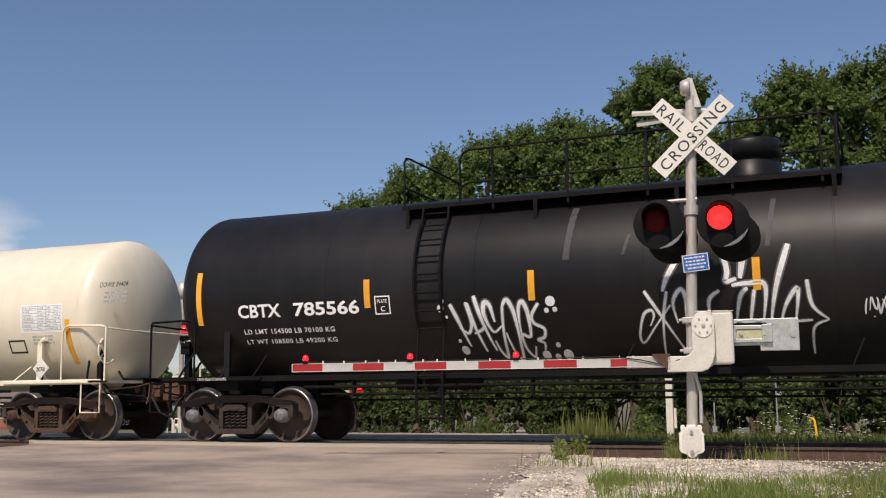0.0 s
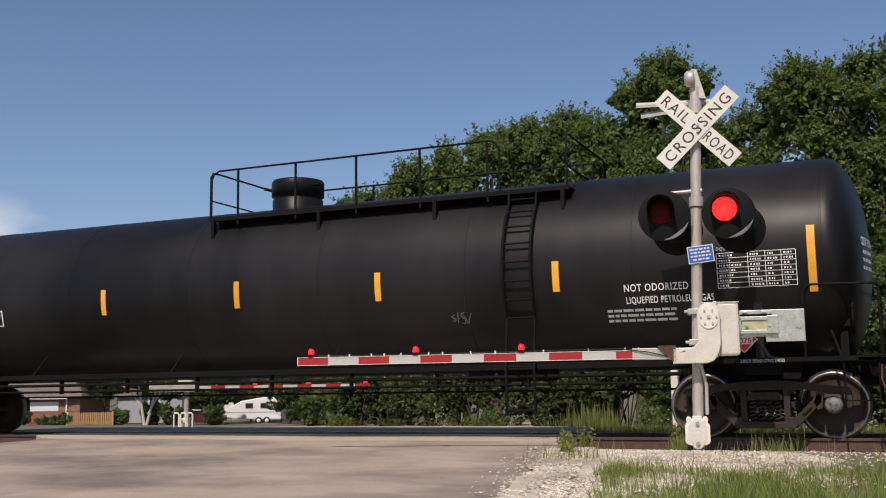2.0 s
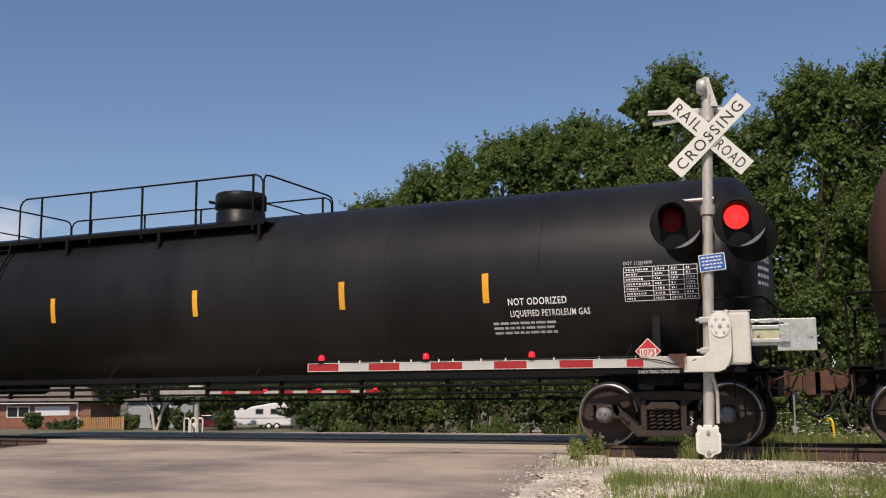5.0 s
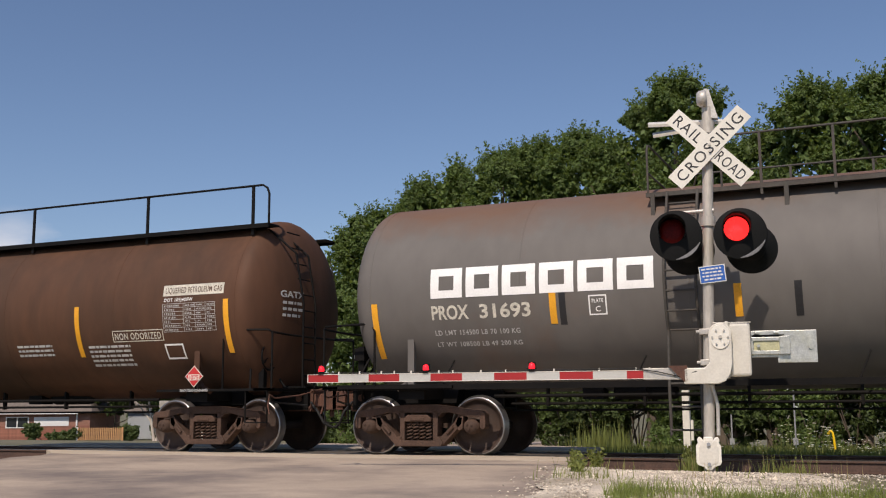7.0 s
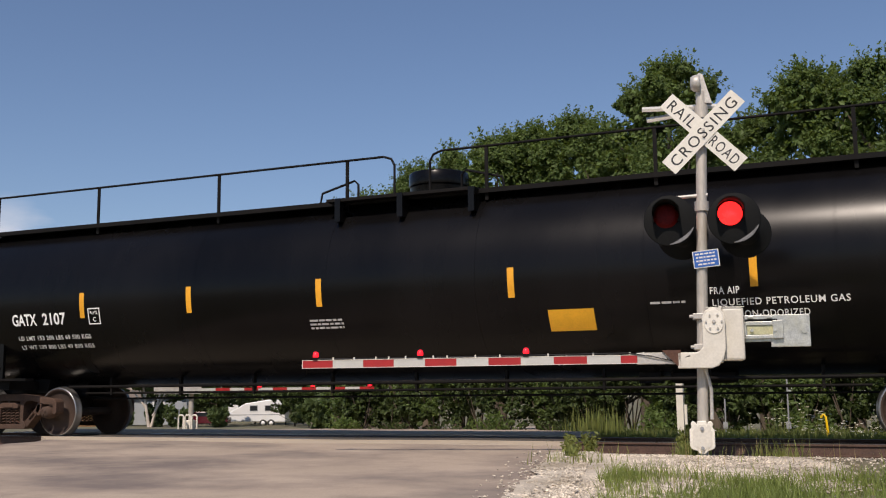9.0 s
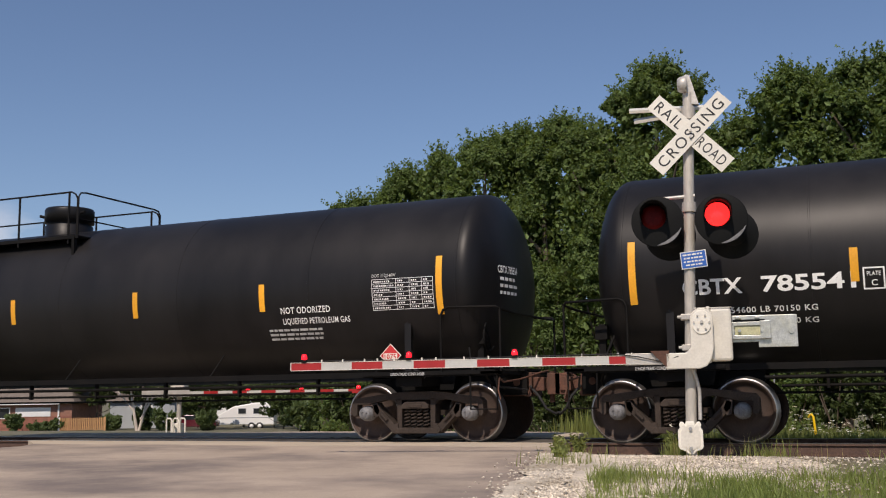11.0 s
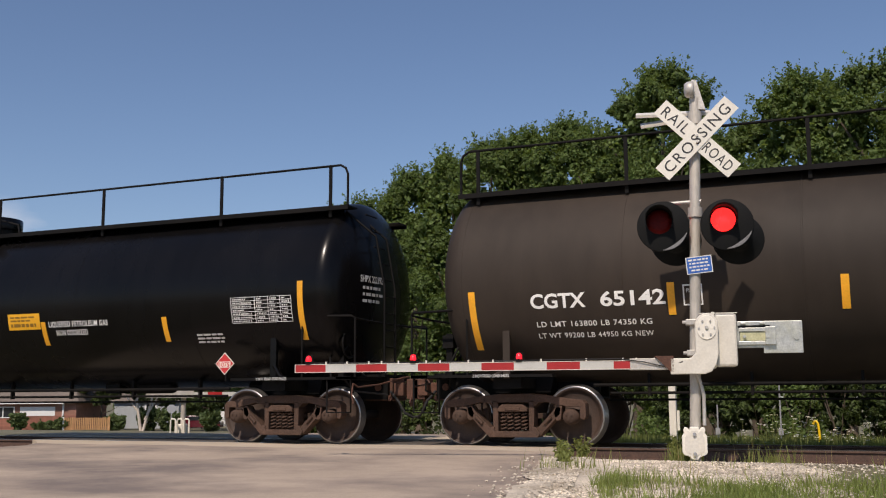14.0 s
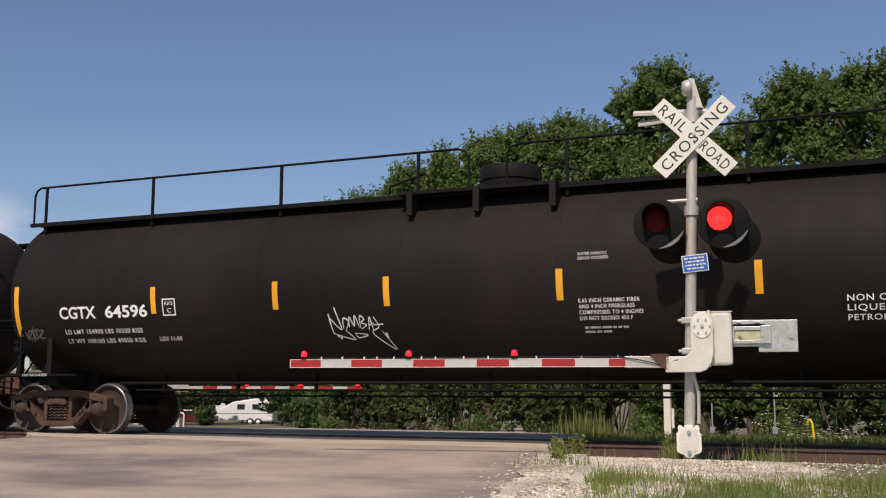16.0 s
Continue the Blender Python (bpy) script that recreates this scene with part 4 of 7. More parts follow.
    if style == "platform":
        # short top platform with railing, hatch and side ladder
        p0, p1, r0, r1, lx = plat
        rail_mat = under if paint is not M_GREY else M_GREY_GEAR
        zt = zc + r * 0.80
        top = 4.62
        for side in (-1, 1):
            s = Shape().box(p0, p1, side * 1.00 - 0.20, side * 1.00 + 0.20, zt + 0.015, zt + 0.04)
            s.box(p0, p1, side * 1.21 - 0.012, side * 1.21 + 0.012, zt - 0.015, zt + 0.05)
            for i in range(4):
                x = p0 + 0.1 + (p1 - p0 - 0.2) * i / 3
                s.box(x - 0.03, x + 0.03, side * 1.19 - 0.05, side * 1.19 + 0.03, zc + r * 0.58, zt + 0.02)
            part("top_walkway", s, [rail_mat], car, "narrow walkway round the hatch")
            y = side * 1.20
            a, b = (r0, r1) if side < 0 else (p0 + 0.05, p1 - 0.05)
            s = Shape().tube([(a, y, zt), (a, y, top - 0.14), (a + 0.05, y, top - 0.05), (a + 0.15, y, top), (b - 0.15, y, top), (b - 0.05, y, top - 0.05), (b, y, top - 0.14), (b, y, zt)], 0.017, 8)
            part("handrail", s, [rail_mat], car, "tubular handrail")
            n = 5
            for i in range(n):
                x = a + 0.55 + (b - a - 0.75) * i / (n - 1)
                part("handrail_post", Shape().box(x - 0.019, x + 0.019, y - 0.010, y + 0.010, zt - 0.10, top), [rail_mat], car)
        for x in (p0 + 0.03, p1 - 0.03):
            s = Shape().tube([(x, -1.2, zt), (x, -1.2, top - 0.10), (x, -1.14, top - 0.02), (x, -1.0, top), (x, 1.0, top), (x, 1.14, top - 0.02), (x, 1.2, top - 0.1), (x, 1.2, zt)], 0.017, 8)
            part("end_rail", s, [rail_mat], car, "tubular rail across the platform end")
            part("toe_rail", Shape().rod((x, -1.2, zt + 0.36), (x, 1.2, zt + 0.36), 0.015, 6), [rail_mat], car)
        hat = 0.22 if mirror < 0 else 0.14
        s = Shape().lathe([(0.46, -0.2), (0.46, 0.20), (0.42, 0.23), (0.42, 0.26), (0.48, 0.27), (0.48, 0.52), (0.46, 0.56), (0.0, 0.58)], (hat, 0, zc + r - 0.05), "z", 32)
        part("hatch_housing", s, [M_GREY_GEAR if paint == M_GREY else paint], car, "round protective housing over the valves")
        for a, b in (((hat - 0.46, -0.15, zc + r + 0.36), (hat - 0.60, -0.18, zc + r + 0.40)), ((hat + 0.46, -0.2, zc + r + 0.38), (hat + 0.60, -0.24, zc + r + 0.38))):
            part("valve_handle", Shape().rod(a, b, 0.03, 6), [rail_mat], car)
        s = Shape()
        for x in (lx - 0.22, lx + 0.22):
            pts = [(x, -1.52, 0.35), (x, -1.55, 1.0)] + [sk.at(x, zc - r * 0.45, u, 0.09) for u in [i * 0.22 for i in range(9)]] + [(x, -1.20, zt + 0.05)]
            for a, b in zip(pts, pts[1:]):
                s.rod(a, b, 0.024, 6)
        for i in range(11):
            if i < 3:
                y, z = -1.54, 0.42 + i * 0.32
            else:
                _, y, z = sk.at(lx, zc - r * 0.45, (i - 3) * 0.27, 0.09)
            s.rod((lx - 0.22, y, z), (lx + 0.22, y, z), 0.015, 6)
        part("side_ladder", s, [rail_mat], car, "steel ladder up to the platform")
    if style == "walkway":
        zt = zc + r * 0.845
        we0, we1 = -seam + 0.08, seam + 0.33
        for side in (-1, 1):
            s = Shape().box(we0, we1, side * 0.98 - 0.17, side * 0.98 + 0.17, zt + 0.015, zt + 0.04)
            s.box(we0, we1, side * 1.15 - 0.012, side * 1.15 + 0.012, zt - 0.03, zt + 0.045)
            s.box(-1.30, 1.30, side * 1.15 - 0.02, side * 1.36, zt + 0.0, zt + 0.05)
            part("running_board", s, [under], car, "full-length running board along the tank top")
            for x in (-1.08, 0.06, 1.30):
                s = Shape().prism([(x - 0.05, zt + 0.05), (x - 0.05, zt - 0.34), (x + 0.05, zt - 0.34), (x + 0.05, zt + 0.05)], side * 1.38 if side > 0 else -1.38, side * 1.05)
                part("platform_bracket", s, [paint], car)
            if side > 0:
                continue
            y = side * 1.10
            top = 4.64
            for e in (-1, 1):
                s = Shape()
                a = we0 + 0.03 if e < 0 else we1 - 0.03
                s.tube([(a, y, zt), (a, y, top - 0.16), (a - e * 0.04, y, top - 0.06), (a - e * 0.14, y, top), (0.16 + e * 0.52, y, top), (0.16 + e * 0.38, y, top - 0.05), (0.16 + e * 0.32, y, top - 0.16), (0.16 + e * 0.32, y, zt)], 0.021, 7)
                part("handrail", s, [under], car, "long tubular handrail")
            for x in (-8.72, -6.08, -3.48, -1.0, 1.40, 3.97, 6.62, 8.72):
                x = x * seam / 8.86 if abs(x) < 8.5 else (we0 + 0.32 if x < 0 else we1 - 0.36)
                part("handrail_post", Shape().box(x - 0.028, x + 0.028, y - 0.012, y + 0.012, zt - 0.14, top), [under], car)
            for e in (-1, 1):
                s = Shape().tube([(e * 0.95, y * 0.8, zt), (e * 0.95, y * 0.8, zt + 0.36), (e * 1.02, y * 0.8, zt + 0.43), (e * 1.65, y * 0.8, zt + 0.26), (e * 1.70, y * 0.8, zt)], 0.021, 7)
                part("grab_rail", s, [under], car)
        s = Shape().lathe([(0.50, -0.25), (0.50, 0.12), (0.52, 0.13), (0.52, 0.34), (0.50, 0.37), (0.0, 0.40)], (0.16, 0, zc + r - 0.02), "z", 32)
        part("hatch_housing", s, [paint], car, "round protective housing over the valves", bevel=0.01)
        s = Shape().box(-1.25, 1.25, -0.95, 0.95, zt + 0.08, zt + 0.12)
        part("hatch_platform", s, [under], car)
        # ladder down the right head
        s = Shape()
        for y in (-0.78, -0.38):
            pts = [(seam + 0.12, y * 1.05, zt), (seam + r * 0.42, y, zc + r * 0.55), (seam + r * 0.52, y, zc), (seam + r * 0.52, y, 1.1)]
            for a, b in zip(pts, pts[1:]):
                s.rod(a, b, 0.020, 6)
        for i in range(10):
            z = 1.3 + i * 0.28
            x = seam + (r * 0.52 if z < zc else r * 0.52 - (z - zc) * 0.28)
            s.rod((x, -0.78, z), (x, -0.38, z), 0.014, 6)
        part("end_ladder", s, [under], car, "ladder on the tank head")
    if end_word:
        # mark on the trailing head
        vs, fs = flat_text(end_word)
        k = 0.62 / vs[:, 0].max()

        def on_head(u, v):
            q = min(0.98, math.hypot(u, v - zc) / r)
            return (seam + r * 0.36 * math.sqrt(1 - q * q) + 0.012, u, v)
        part("head_mark", Shape().add([on_head(-0.95 + a * k, zc + 0.12 + b * 0.115) for a, b in vs], fs), [end_mat or M_SMALL], car, flip=False)
        s = Shape()
        for row in range(3):
            u = -0.90
            while u < -0.42:
                w = RNG.uniform(0.05, 0.14)
                z = zc + 0.0 - row * 0.11
                s.add([on_head(u, z), on_head(u + w, z), on_head(u + w, z + 0.05), on_head(u, z + 0.05)], [(0, 1, 2, 3)])
                u += w + 0.03
        part("head_stencil", s, [end_mat or M_SMALL], car, flip=False)
    return car, sk


TRAIN = "tank cars of the passing train"


def strips_of(left, right, places, tall=(0, -1), z=2.60, ztall=2.88, h=0.45, htall=0.90):
    c = (left + right) / 2
    n = len(places)
    return [(p - c, ztall if (i in tall or i - n in tall) else z, htall if (i in tall or i - n in tall) else h) for i, p in enumerate(places)]


def marks(sk, c, mark, number, lines, x, z=2.08, h=0.215, w=2.28, mat=M_LETTER, gap=0.36, box=True, small=M_LETTER):
    """Reporting mark, weights below it and the clearance box beside it."""
    sk.words("reporting_mark", mark, x - c, z, h, w * gap, mat, "stencilled white letters")
    sk.words("car_number", number, x - c + w * (gap + 0.11), z, h, w * (1 - gap - 0.11), mat, "stencilled white figures")
    for i, ln in enumerate(lines):
        sk.words("weight_stencil", ln, x - c + 0.06, z - 0.27 - 0.16 * i, 0.085, 1.72, small, "small stencilled load limit")


def plate_c(sk, x, z, mat=M_LETTER):
    sk.frame_box("clearance_box", x, x + 0.27, z - 0.29, z, 0.02, mat, "white outlined clearance mark")
    sk.words("clearance_word", "PLATE", x + 0.05, z - 0.11, 0.055, 0.17, mat)
    sk.words("clearance_letter", "C", x + 0.10, z - 0.24, 0.08, 0.075, mat)


def end_marks(sk, c, x, z, mat=M_SMALL):
    vs, fs = flat_text("2 INCH TREAD COND SHOES")
    k = 0.58 / vs[:, 0].max()
    part("tread_note", Shape().add([(x - c + a * k, -1.504, z - 0.005 + b * 0.045) for a, b in vs], fs), [mat], sk.car, "small white brake shoe note", flip=False)


def build_train():
    # couplers of each car when the clip begins, and its amber strips
    blk = dict(skin="glossy black jacket with ring seams", zc=2.52, r=1.53, style="platform", cap_mat=M_CAP, truck_mat=M_TRUCK_DARK)
    # cream general-service car
    l, r = -31.9, -12.30
    car, sk = build_car("cream_tank_car", "cream-painted tank car with black end gear", TRAIN, l, r, M_CREAM, "cream paint with rust stains", 2.36, 1.44,
                        strips_of(l, r, [-30.0, -26, -21, -17, -13.75], z=2.2, ztall=2.2, h=0.75, htall=0.80), "general", under=M_UNDER)
    c = (l + r) / 2
    sk.words("reporting_mark", "DOWX 84404", -13.5 - c + 0.5, 2.75, 0.10, 0.0001 + 0.62, M_SIGN_BLACK)
    s = Shape()
    sk.plate(s, -14.80 - c, -13.80 - c, 1.98, 2.50, 0.002)
    part("stencil_panel", s, [M_LETTER], car, "white panel behind the test-date table", flip=False)
    sk.table(-14.75 - c, -13.85 - c, 2.02, 2.46, M_GREY_METAL, RNG)
    sk.bars("small_stencil", -12.86 - c, 2.63, [(0.5, 0.035, 0.08)] * 3, M_GREY_METAL, RNG)
    sk.frame_box("inspection_box", -15.15 - c, -14.75 - c, 1.62, 1.86, 0.03, M_SIGN_BLACK)
    sk.bars("small_stencil", -14.55 - c, 1.9, [(0.5, 0.03, 0.06)] * 3, M_SMALL, RNG)
    placard(car, -14.35 - c, 1.42, -1.46, "2078")

    def black(name, l, r, places, mark, number, lines, mirror, tx, px, words=True, words_x=0, table_x=0):
        c = (l + r) / 2
        car, sk = build_car(name, "glossy black pressure tank car with amber strips", TRAIN, l, r, M_BLACK, strips=strips_of(l, r, places), mirror=mirror, end_word=mark + " " + number,
                            end_mat=M_LETTER, plat=(-5.1, 1.55, -4.1, 1.5, -4.51) if mirror < 0 else (-0.95, 5.62, -0.9, 4.5, 4.88), **blk)
        if mark:
            marks(sk, c, mark, number, lines, tx)
            plate_c(sk, px - c, 2.33)
        if words_x:
            sk.words("contents_line", "NOT ODORIZED", words_x - c, 2.10, 0.105, 0.92, M_LETTER)
            sk.words("contents_line", "LIQUEFIED PETROLEUM GAS", words_x - c + 0.02, 1.93, 0.10, 1.24, M_LETTER)
            sk.bars("small_stencil", words_x - c - 0.28, 1.82, [(1.0, 0.035, 0.07)] * 3, M_SMALL, RNG)
        if table_x:
            sk.table(table_x - c, table_x - c + 1.05, 2.08, 2.56, M_LETTER, RNG)
            sk.words("tank_class", "DOT 112J340W", table_x - c, 2.60, 0.05, 0.42, M_SMALL)
            placard(car, table_x - c + 0.18, 1.46, -1.50, "1075")
        end_marks(sk, c, l + 1.55, 1.05)
        end_marks(sk, c, r - 2.3, 1.05)
        return car, sk, c

    car, sk, c = black("black_tank_car", -12.30, 8.43, [-10.79, -7.58, -4.84, -1.60, 1.29, 3.81, 7.08], "CBTX", "785566",
                       ["LD LMT 154500 LB 70100 KG", "LT WT 108500 LB 49200 KG"], -1, -9.96, -7.40, True, 4.13, 5.95)
    tag = [
        [(-6.12, 2.15), (-6.01, 1.89), (-5.89, 1.51)],
        [(-6.00, 1.79), (-5.87, 1.71), (-5.80, 1.88), (-5.86, 2.17)],
        [(-5.84, 2.15), (-5.76, 1.83), (-5.65, 1.43)],
        [(-5.72, 2.26), (-5.62, 1.87), (-5.49, 1.44)],
        [(-5.78, 1.70), (-5.65, 1.75), (-5.58, 1.82)],
        [(-5.42, 1.86), (-5.47, 2.10), (-5.55, 2.15), (-5.58, 1.98), (-5.47, 1.72), (-5.32, 1.80)],
        [(-5.47, 1.59), (-5.42, 1.42), (-5.34, 1.35), (-5.31, 1.66), (-5.27, 2.09)],
        [(-5.27, 2.09), (-5.19, 2.18), (-5.10, 1.99), (-5.07, 1.65), (-5.11, 1.31), (-5.20, 1.41), (-5.27, 1.70)],
        [(-5.03, 1.64), (-5.02, 2.03), (-4.95, 2.14), (-4.88, 1.97), (-4.89, 1.64), (-5.02, 1.66), (-5.00, 1.45), (-4.91, 1.34), (-4.85, 1.49)],
        [(-4.70, 2.11), (-4.82, 1.94), (-4.80, 1.82), (-4.66, 1.74), (-4.68, 1.62), (-4.79, 1.58), (-4.70, 1.53), (-4.72, 1.43)],
    ]
    specks = [(-6.24, 2.20, 0.033), (-6.28, 2.09, 0.057), (-6.19, 1.96, 0.024), (-6.05, 1.60, 0.029), (-6.00, 1.46, 0.067), (-4.51, 2.13, 0.076), (-4.58, 2.00, 0.038), (-4.45, 2.01, 0.038), (-4.50, 1.50, 0.038), (-4.72, 1.36, 0.067), (-4.55, 1.33, 0.048), (-4.38, 1.36, 0.076)]
    sk.strokes("graffiti", tag, specks, c, 0.075, "white sprayed graffiti with round blobs")
    tag = [
        [(-3.11, 2.21), (-2.87, 1.81), (-2.59, 1.31)],
        [(-2.79, 2.19), (-2.87, 1.81), (-2.93, 1.28)],
        [(-3.07, 1.72), (-3.00, 1.86), (-3.04, 1.94), (-3.15, 1.87), (-3.24, 1.59), (-3.19, 1.50), (-2.99, 1.72), (-2.75, 2.00)],
        [(-2.53, 2.77), (-2.75, 2.43), (-2.85, 2.19)],
        [(-2.67, 1.75), (-2.71, 2.04), (-2.59, 2.21), (-2.53, 2.03), (-2.59, 1.41)],
        [(-2.22, 1.87), (-2.20, 2.06), (-2.06, 2.17)],
    ]
    sk.strokes("graffiti", tag, [], c, 0.055, "thin white sprayed graffiti")
    tag = [
        [(-2.00, 2.72), (-1.94, 2.43), (-1.97, 2.29), (-1.82, 2.32)],
        [(-1.70, 2.75), (-1.77, 2.32)],
        [(-1.89, 2.23), (-1.67, 2.25), (-1.44, 2.20), (-1.52, 1.63)],
        [(-1.86, 1.75), (-1.78, 2.08), (-1.68, 2.19)],
        [(-1.59, 2.16), (-1.68, 1.69)],
        [(-1.12, 2.76), (-1.30, 2.19), (-1.41, 1.67)],
        [(-1.30, 1.61), (-1.19, 1.94), (-1.02, 2.15), (-1.09, 1.65)],
        [(-1.08, 1.72), (-0.86, 1.73)],
        [(-0.90, 2.26), (-0.85, 1.92), (-0.65, 1.73)],
        [(-0.65, 1.73), (-0.85, 1.63), (-0.88, 1.29)],
    ]
    sk.strokes("graffiti", tag, [], c, 0.060, "thin white sprayed graffiti")
    sk.scribble("graffiti", -0.25 - c, 0.45 - c, 1.75, 2.05, 4, 0.022, M_SPRAY, 5, "small white scrawl")
    sk.scribble("graffiti", 2.2 - c, 3.2 - c, 1.72, 2.12, 5, 0.022, M_SPRAY_GREY, 6, "faint grey scrawl")
    for x, w, z0, z1 in ((-4.30, 0.10, 2.72, 3.55), (-3.42, 0.05, 2.75, 3.05), (-1.42, 0.07, 2.75, 3.45)):
        s = Shape()
        sk.plate(s, x - c, x - c + w, z0, z1, 0.004, 0, 0.09)
        part("spray_drip", s, [M_OVERSPRAY], car, "faint overspray run", flip=False)
    car, sk, c = black("black_tank_car", 8.43, 29.13, [9.88, 12.97, 15.76, 18.59, 21.25, 24.19, 27.78], "CBTX", "785522",
                       ["LD LMT 154700 LB 70150 KG", "LT WT 108300 LB 49150 KG"], 1, 10.74, 13.14, True, 25.25, 26.58)
    sk.scribble("graffiti", 22.5 - c, 22.8 - c, 1.75, 1.95, 2, 0.02, M_SPRAY_GREY, 8, "faint grey scrawl")

    # charcoal cars with full walkways
    def walk_car(name, label, l, r, paint, places, tall, z, ztall, h, htall, zc=2.55, rad=1.60, end=""):
        c = (l + r) / 2
        car, sk = build_car(name, label, TRAIN, l, r, paint, "painted steel jacket with full-length walkway", zc, rad,
                            strips_of(l, r, places, tall, z, ztall, h, htall), "walkway", end_word=end)
        end_marks(sk, c, l + 1.55, 1.05)
        end_marks(sk, c, r - 2.3, 1.05)
        return car, sk, c

    car, sk, c = walk_car("charcoal_tank_car", "faded charcoal tank car with full-length handrail", 29.13, 49.93, M_CHARCOAL,
                          [30.45, 33.62, 35.72, 38.10, 40.96, 43.51, 45.90, 48.57], (0, -1), 2.60, 2.86, 0.45, 0.92, end="CGTX 64605")
    marks(sk, c, "CGTX", "64605", ["LD LMT 155400 LBS 70500 KGS", "LT WT 107600 LBS 48800 KGS"], 31.53, z=2.12, w=2.06, mat=M_LETTER_OLD, gap=0.40, small=M_SMALL)
    plate_c(sk, 34.05 - c, 2.38, M_SMALL)
    for i, wd in enumerate(("NON ODORIZED", "LIQUEFIED", "PETROLEUM GAS")):
        sk.words("contents_line", wd, 46.25 - c + (0, 0.18, -0.06)[i], 2.33 - 0.155 * i, 0.095, (1.18, 0.66, 1.10)[i], M_LETTER)
    s = Shape()
    sk.plate(s, 43.85 - c, 44.65 - c, 1.80, 2.08)
    part("emergency_notice", s, [M_ORANGE], car, "orange emergency notice", flip=False)
    sk.bars("notice_line", 43.9 - c, 1.98, [(0.65, 0.03, 0.07)] * 3, M_PATCH, RNG)
    sk.bars("small_stencil", 41.1 - c, 2.25, [(0.55, 0.04, 0.09)] * 3, M_SMALL, RNG)
    sk.bars("small_stencil", 42.7 - c, 1.9, [(0.85, 0.04, 0.09)] * 2, M_SMALL, RNG)
    sk.table(47.55 - c, 48.4 - c, 2.05, 2.5, M_SMALL, RNG)
    s = Shape()
    sk.plate(s, 46.2 - c, 48.45 - c, 2.45, 2.78, 0.002)
    part("repainted_patch", s, [M_PATCH], car, "dark repainted patch", flip=False)
    placard(car, 47.7 - c, 1.42, -1.52, "1075")

    black("black_tank_car", 49.93, 70.66, [51.39, 54.45, 57.40, 60.6, 63.5, 66.0, 69.3], "CBTX", "785550",
          ["LD LMT 154500 LB 70100 KG", "LT WT 108500 LB 49200 KG"], -1, 52.21, 54.62, True, 66.4, 68.2)

    car, sk, c = walk_car("brown_tank_car", "rust-brown tank car with full-length handrail and graffiti", 70.66, 91.40, M_BROWN,
                          [72.0, 75.37, 77.93, 81.14, 84.53, 86.76, 90.02], (), 2.60, 2.60, 0.90, 0.90, end="GATX")
    sk.words("car_number", "GATX", 73.4 - c, 2.1, 0.20, 0.8, M_LETTER_OLD)
    plate_c(sk, 75.12 - c, 2.33)
    s = Shape()
    sk.plate(s, 88.75 - c, 90.02 - c, 2.70, 2.89)
    part("contents_panel", s, [M_LETTER_OLD], car, "cream contents panel", flip=False)
    sk.words("contents_line", "LIQUEFIED PETROLEUM GAS", 88.8 - c, 2.745, 0.10, 1.18, M_BROWN, off=0.008)
    sk.words("tank_class", "DOT 105J400W", 88.78 - c, 2.60, 0.06, 0.6, M_LETTER)
    sk.table(88.75 - c, 89.85 - c, 2.08, 2.56, M_SMALL, RNG)
    sk.words("contents_line", "NON ODORIZED", 87.65 - c, 1.98, 0.12, 1.02, M_LETTER_OLD)
    sk.frame_box("contents_frame", 87.6 - c, 88.72 - c, 1.94, 2.14, 0.016, M_LETTER_OLD)
    s = Shape()
    sk.plate(s, 83.40 - c, 84.13 - c, 1.72, 2.0)
    part("emergency_notice", s, [M_ORANGE], car, "orange emergency notice", flip=False)
    sk.bars("notice_line", 83.45 - c, 1.92, [(0.6, 0.022, 0.05), (0.55, 0.022, 0.09), (0.6, 0.05, 0.1)], M_ORANGE_DARK, RNG)
    sk.scribble("graffiti", 78.05 - c, 81.05 - c, 1.62, 1.92, 14, 0.05, M_SPRAY, 21, "white bubble graffiti", 0.9)
    sk.scribble("graffiti", 82.2 - c, 82.9 - c, 1.65, 1.95, 3, 0.03, M_PATCH, 22, "black scrawl")
    sk.bars("small_stencil", 85.3 - c, 1.9, [(0.85, 0.04, 0.08)] * 3, M_SMALL, RNG)
    sk.bars("small_stencil", 87.0 - c, 1.85, [(0.95, 0.04, 0.08)] * 5, M_SMALL, RNG)
    sk.frame_box("inspection_box", 88.7 - c, 89.1 - c, 1.62, 1.88, 0.03, M_LETTER)
    placard(car, 89.28 - c, 1.40, -1.52, "1075")

    # grey car with a short platform
    l, r = 91.40, 111.65
    c = (l + r) / 2
    car, sk = build_car("grey_tank_car", "weathered grey tank car with rust-streaked top", TRAIN, l, r, M_GREY, "dull grey paint with rust", 2.56, 1.57,
                        strips_of(l, r, [92.84, 95.80, 98.47, 101.16, 103.83, 106.98, 110.33], (), 2.42, 2.42, 0.45, 0.9)[1:6] +
                        [(92.84 - c, 2.38, 0.85), (110.33 - c, 2.44, 0.85)], "platform", mirror=-1, plat=(-4.3, 1.55, -3.2, 1.5, -3.77), end_word="PROX 31693")
    # owner's name as plain blocks
    for i in range(6):
        s = Shape()
        a, w = 93.88 + i * 0.592 - c, 0.53
        sk.plate(s, a, a + 0.14, 2.42, 2.88, 0.006)
        sk.plate(s, a + w - 0.14, a + w, 2.42, 2.88, 0.006)
        sk.plate(s, a + 0.14, a + w - 0.14, 2.76, 2.88, 0.006)
        sk.plate(s, a + 0.14, a + w - 0.14, 2.42, 2.54, 0.006)
        part("owner_letter_block", s, [M_LETTER], car, "large white block in place of a letter", flip=False)
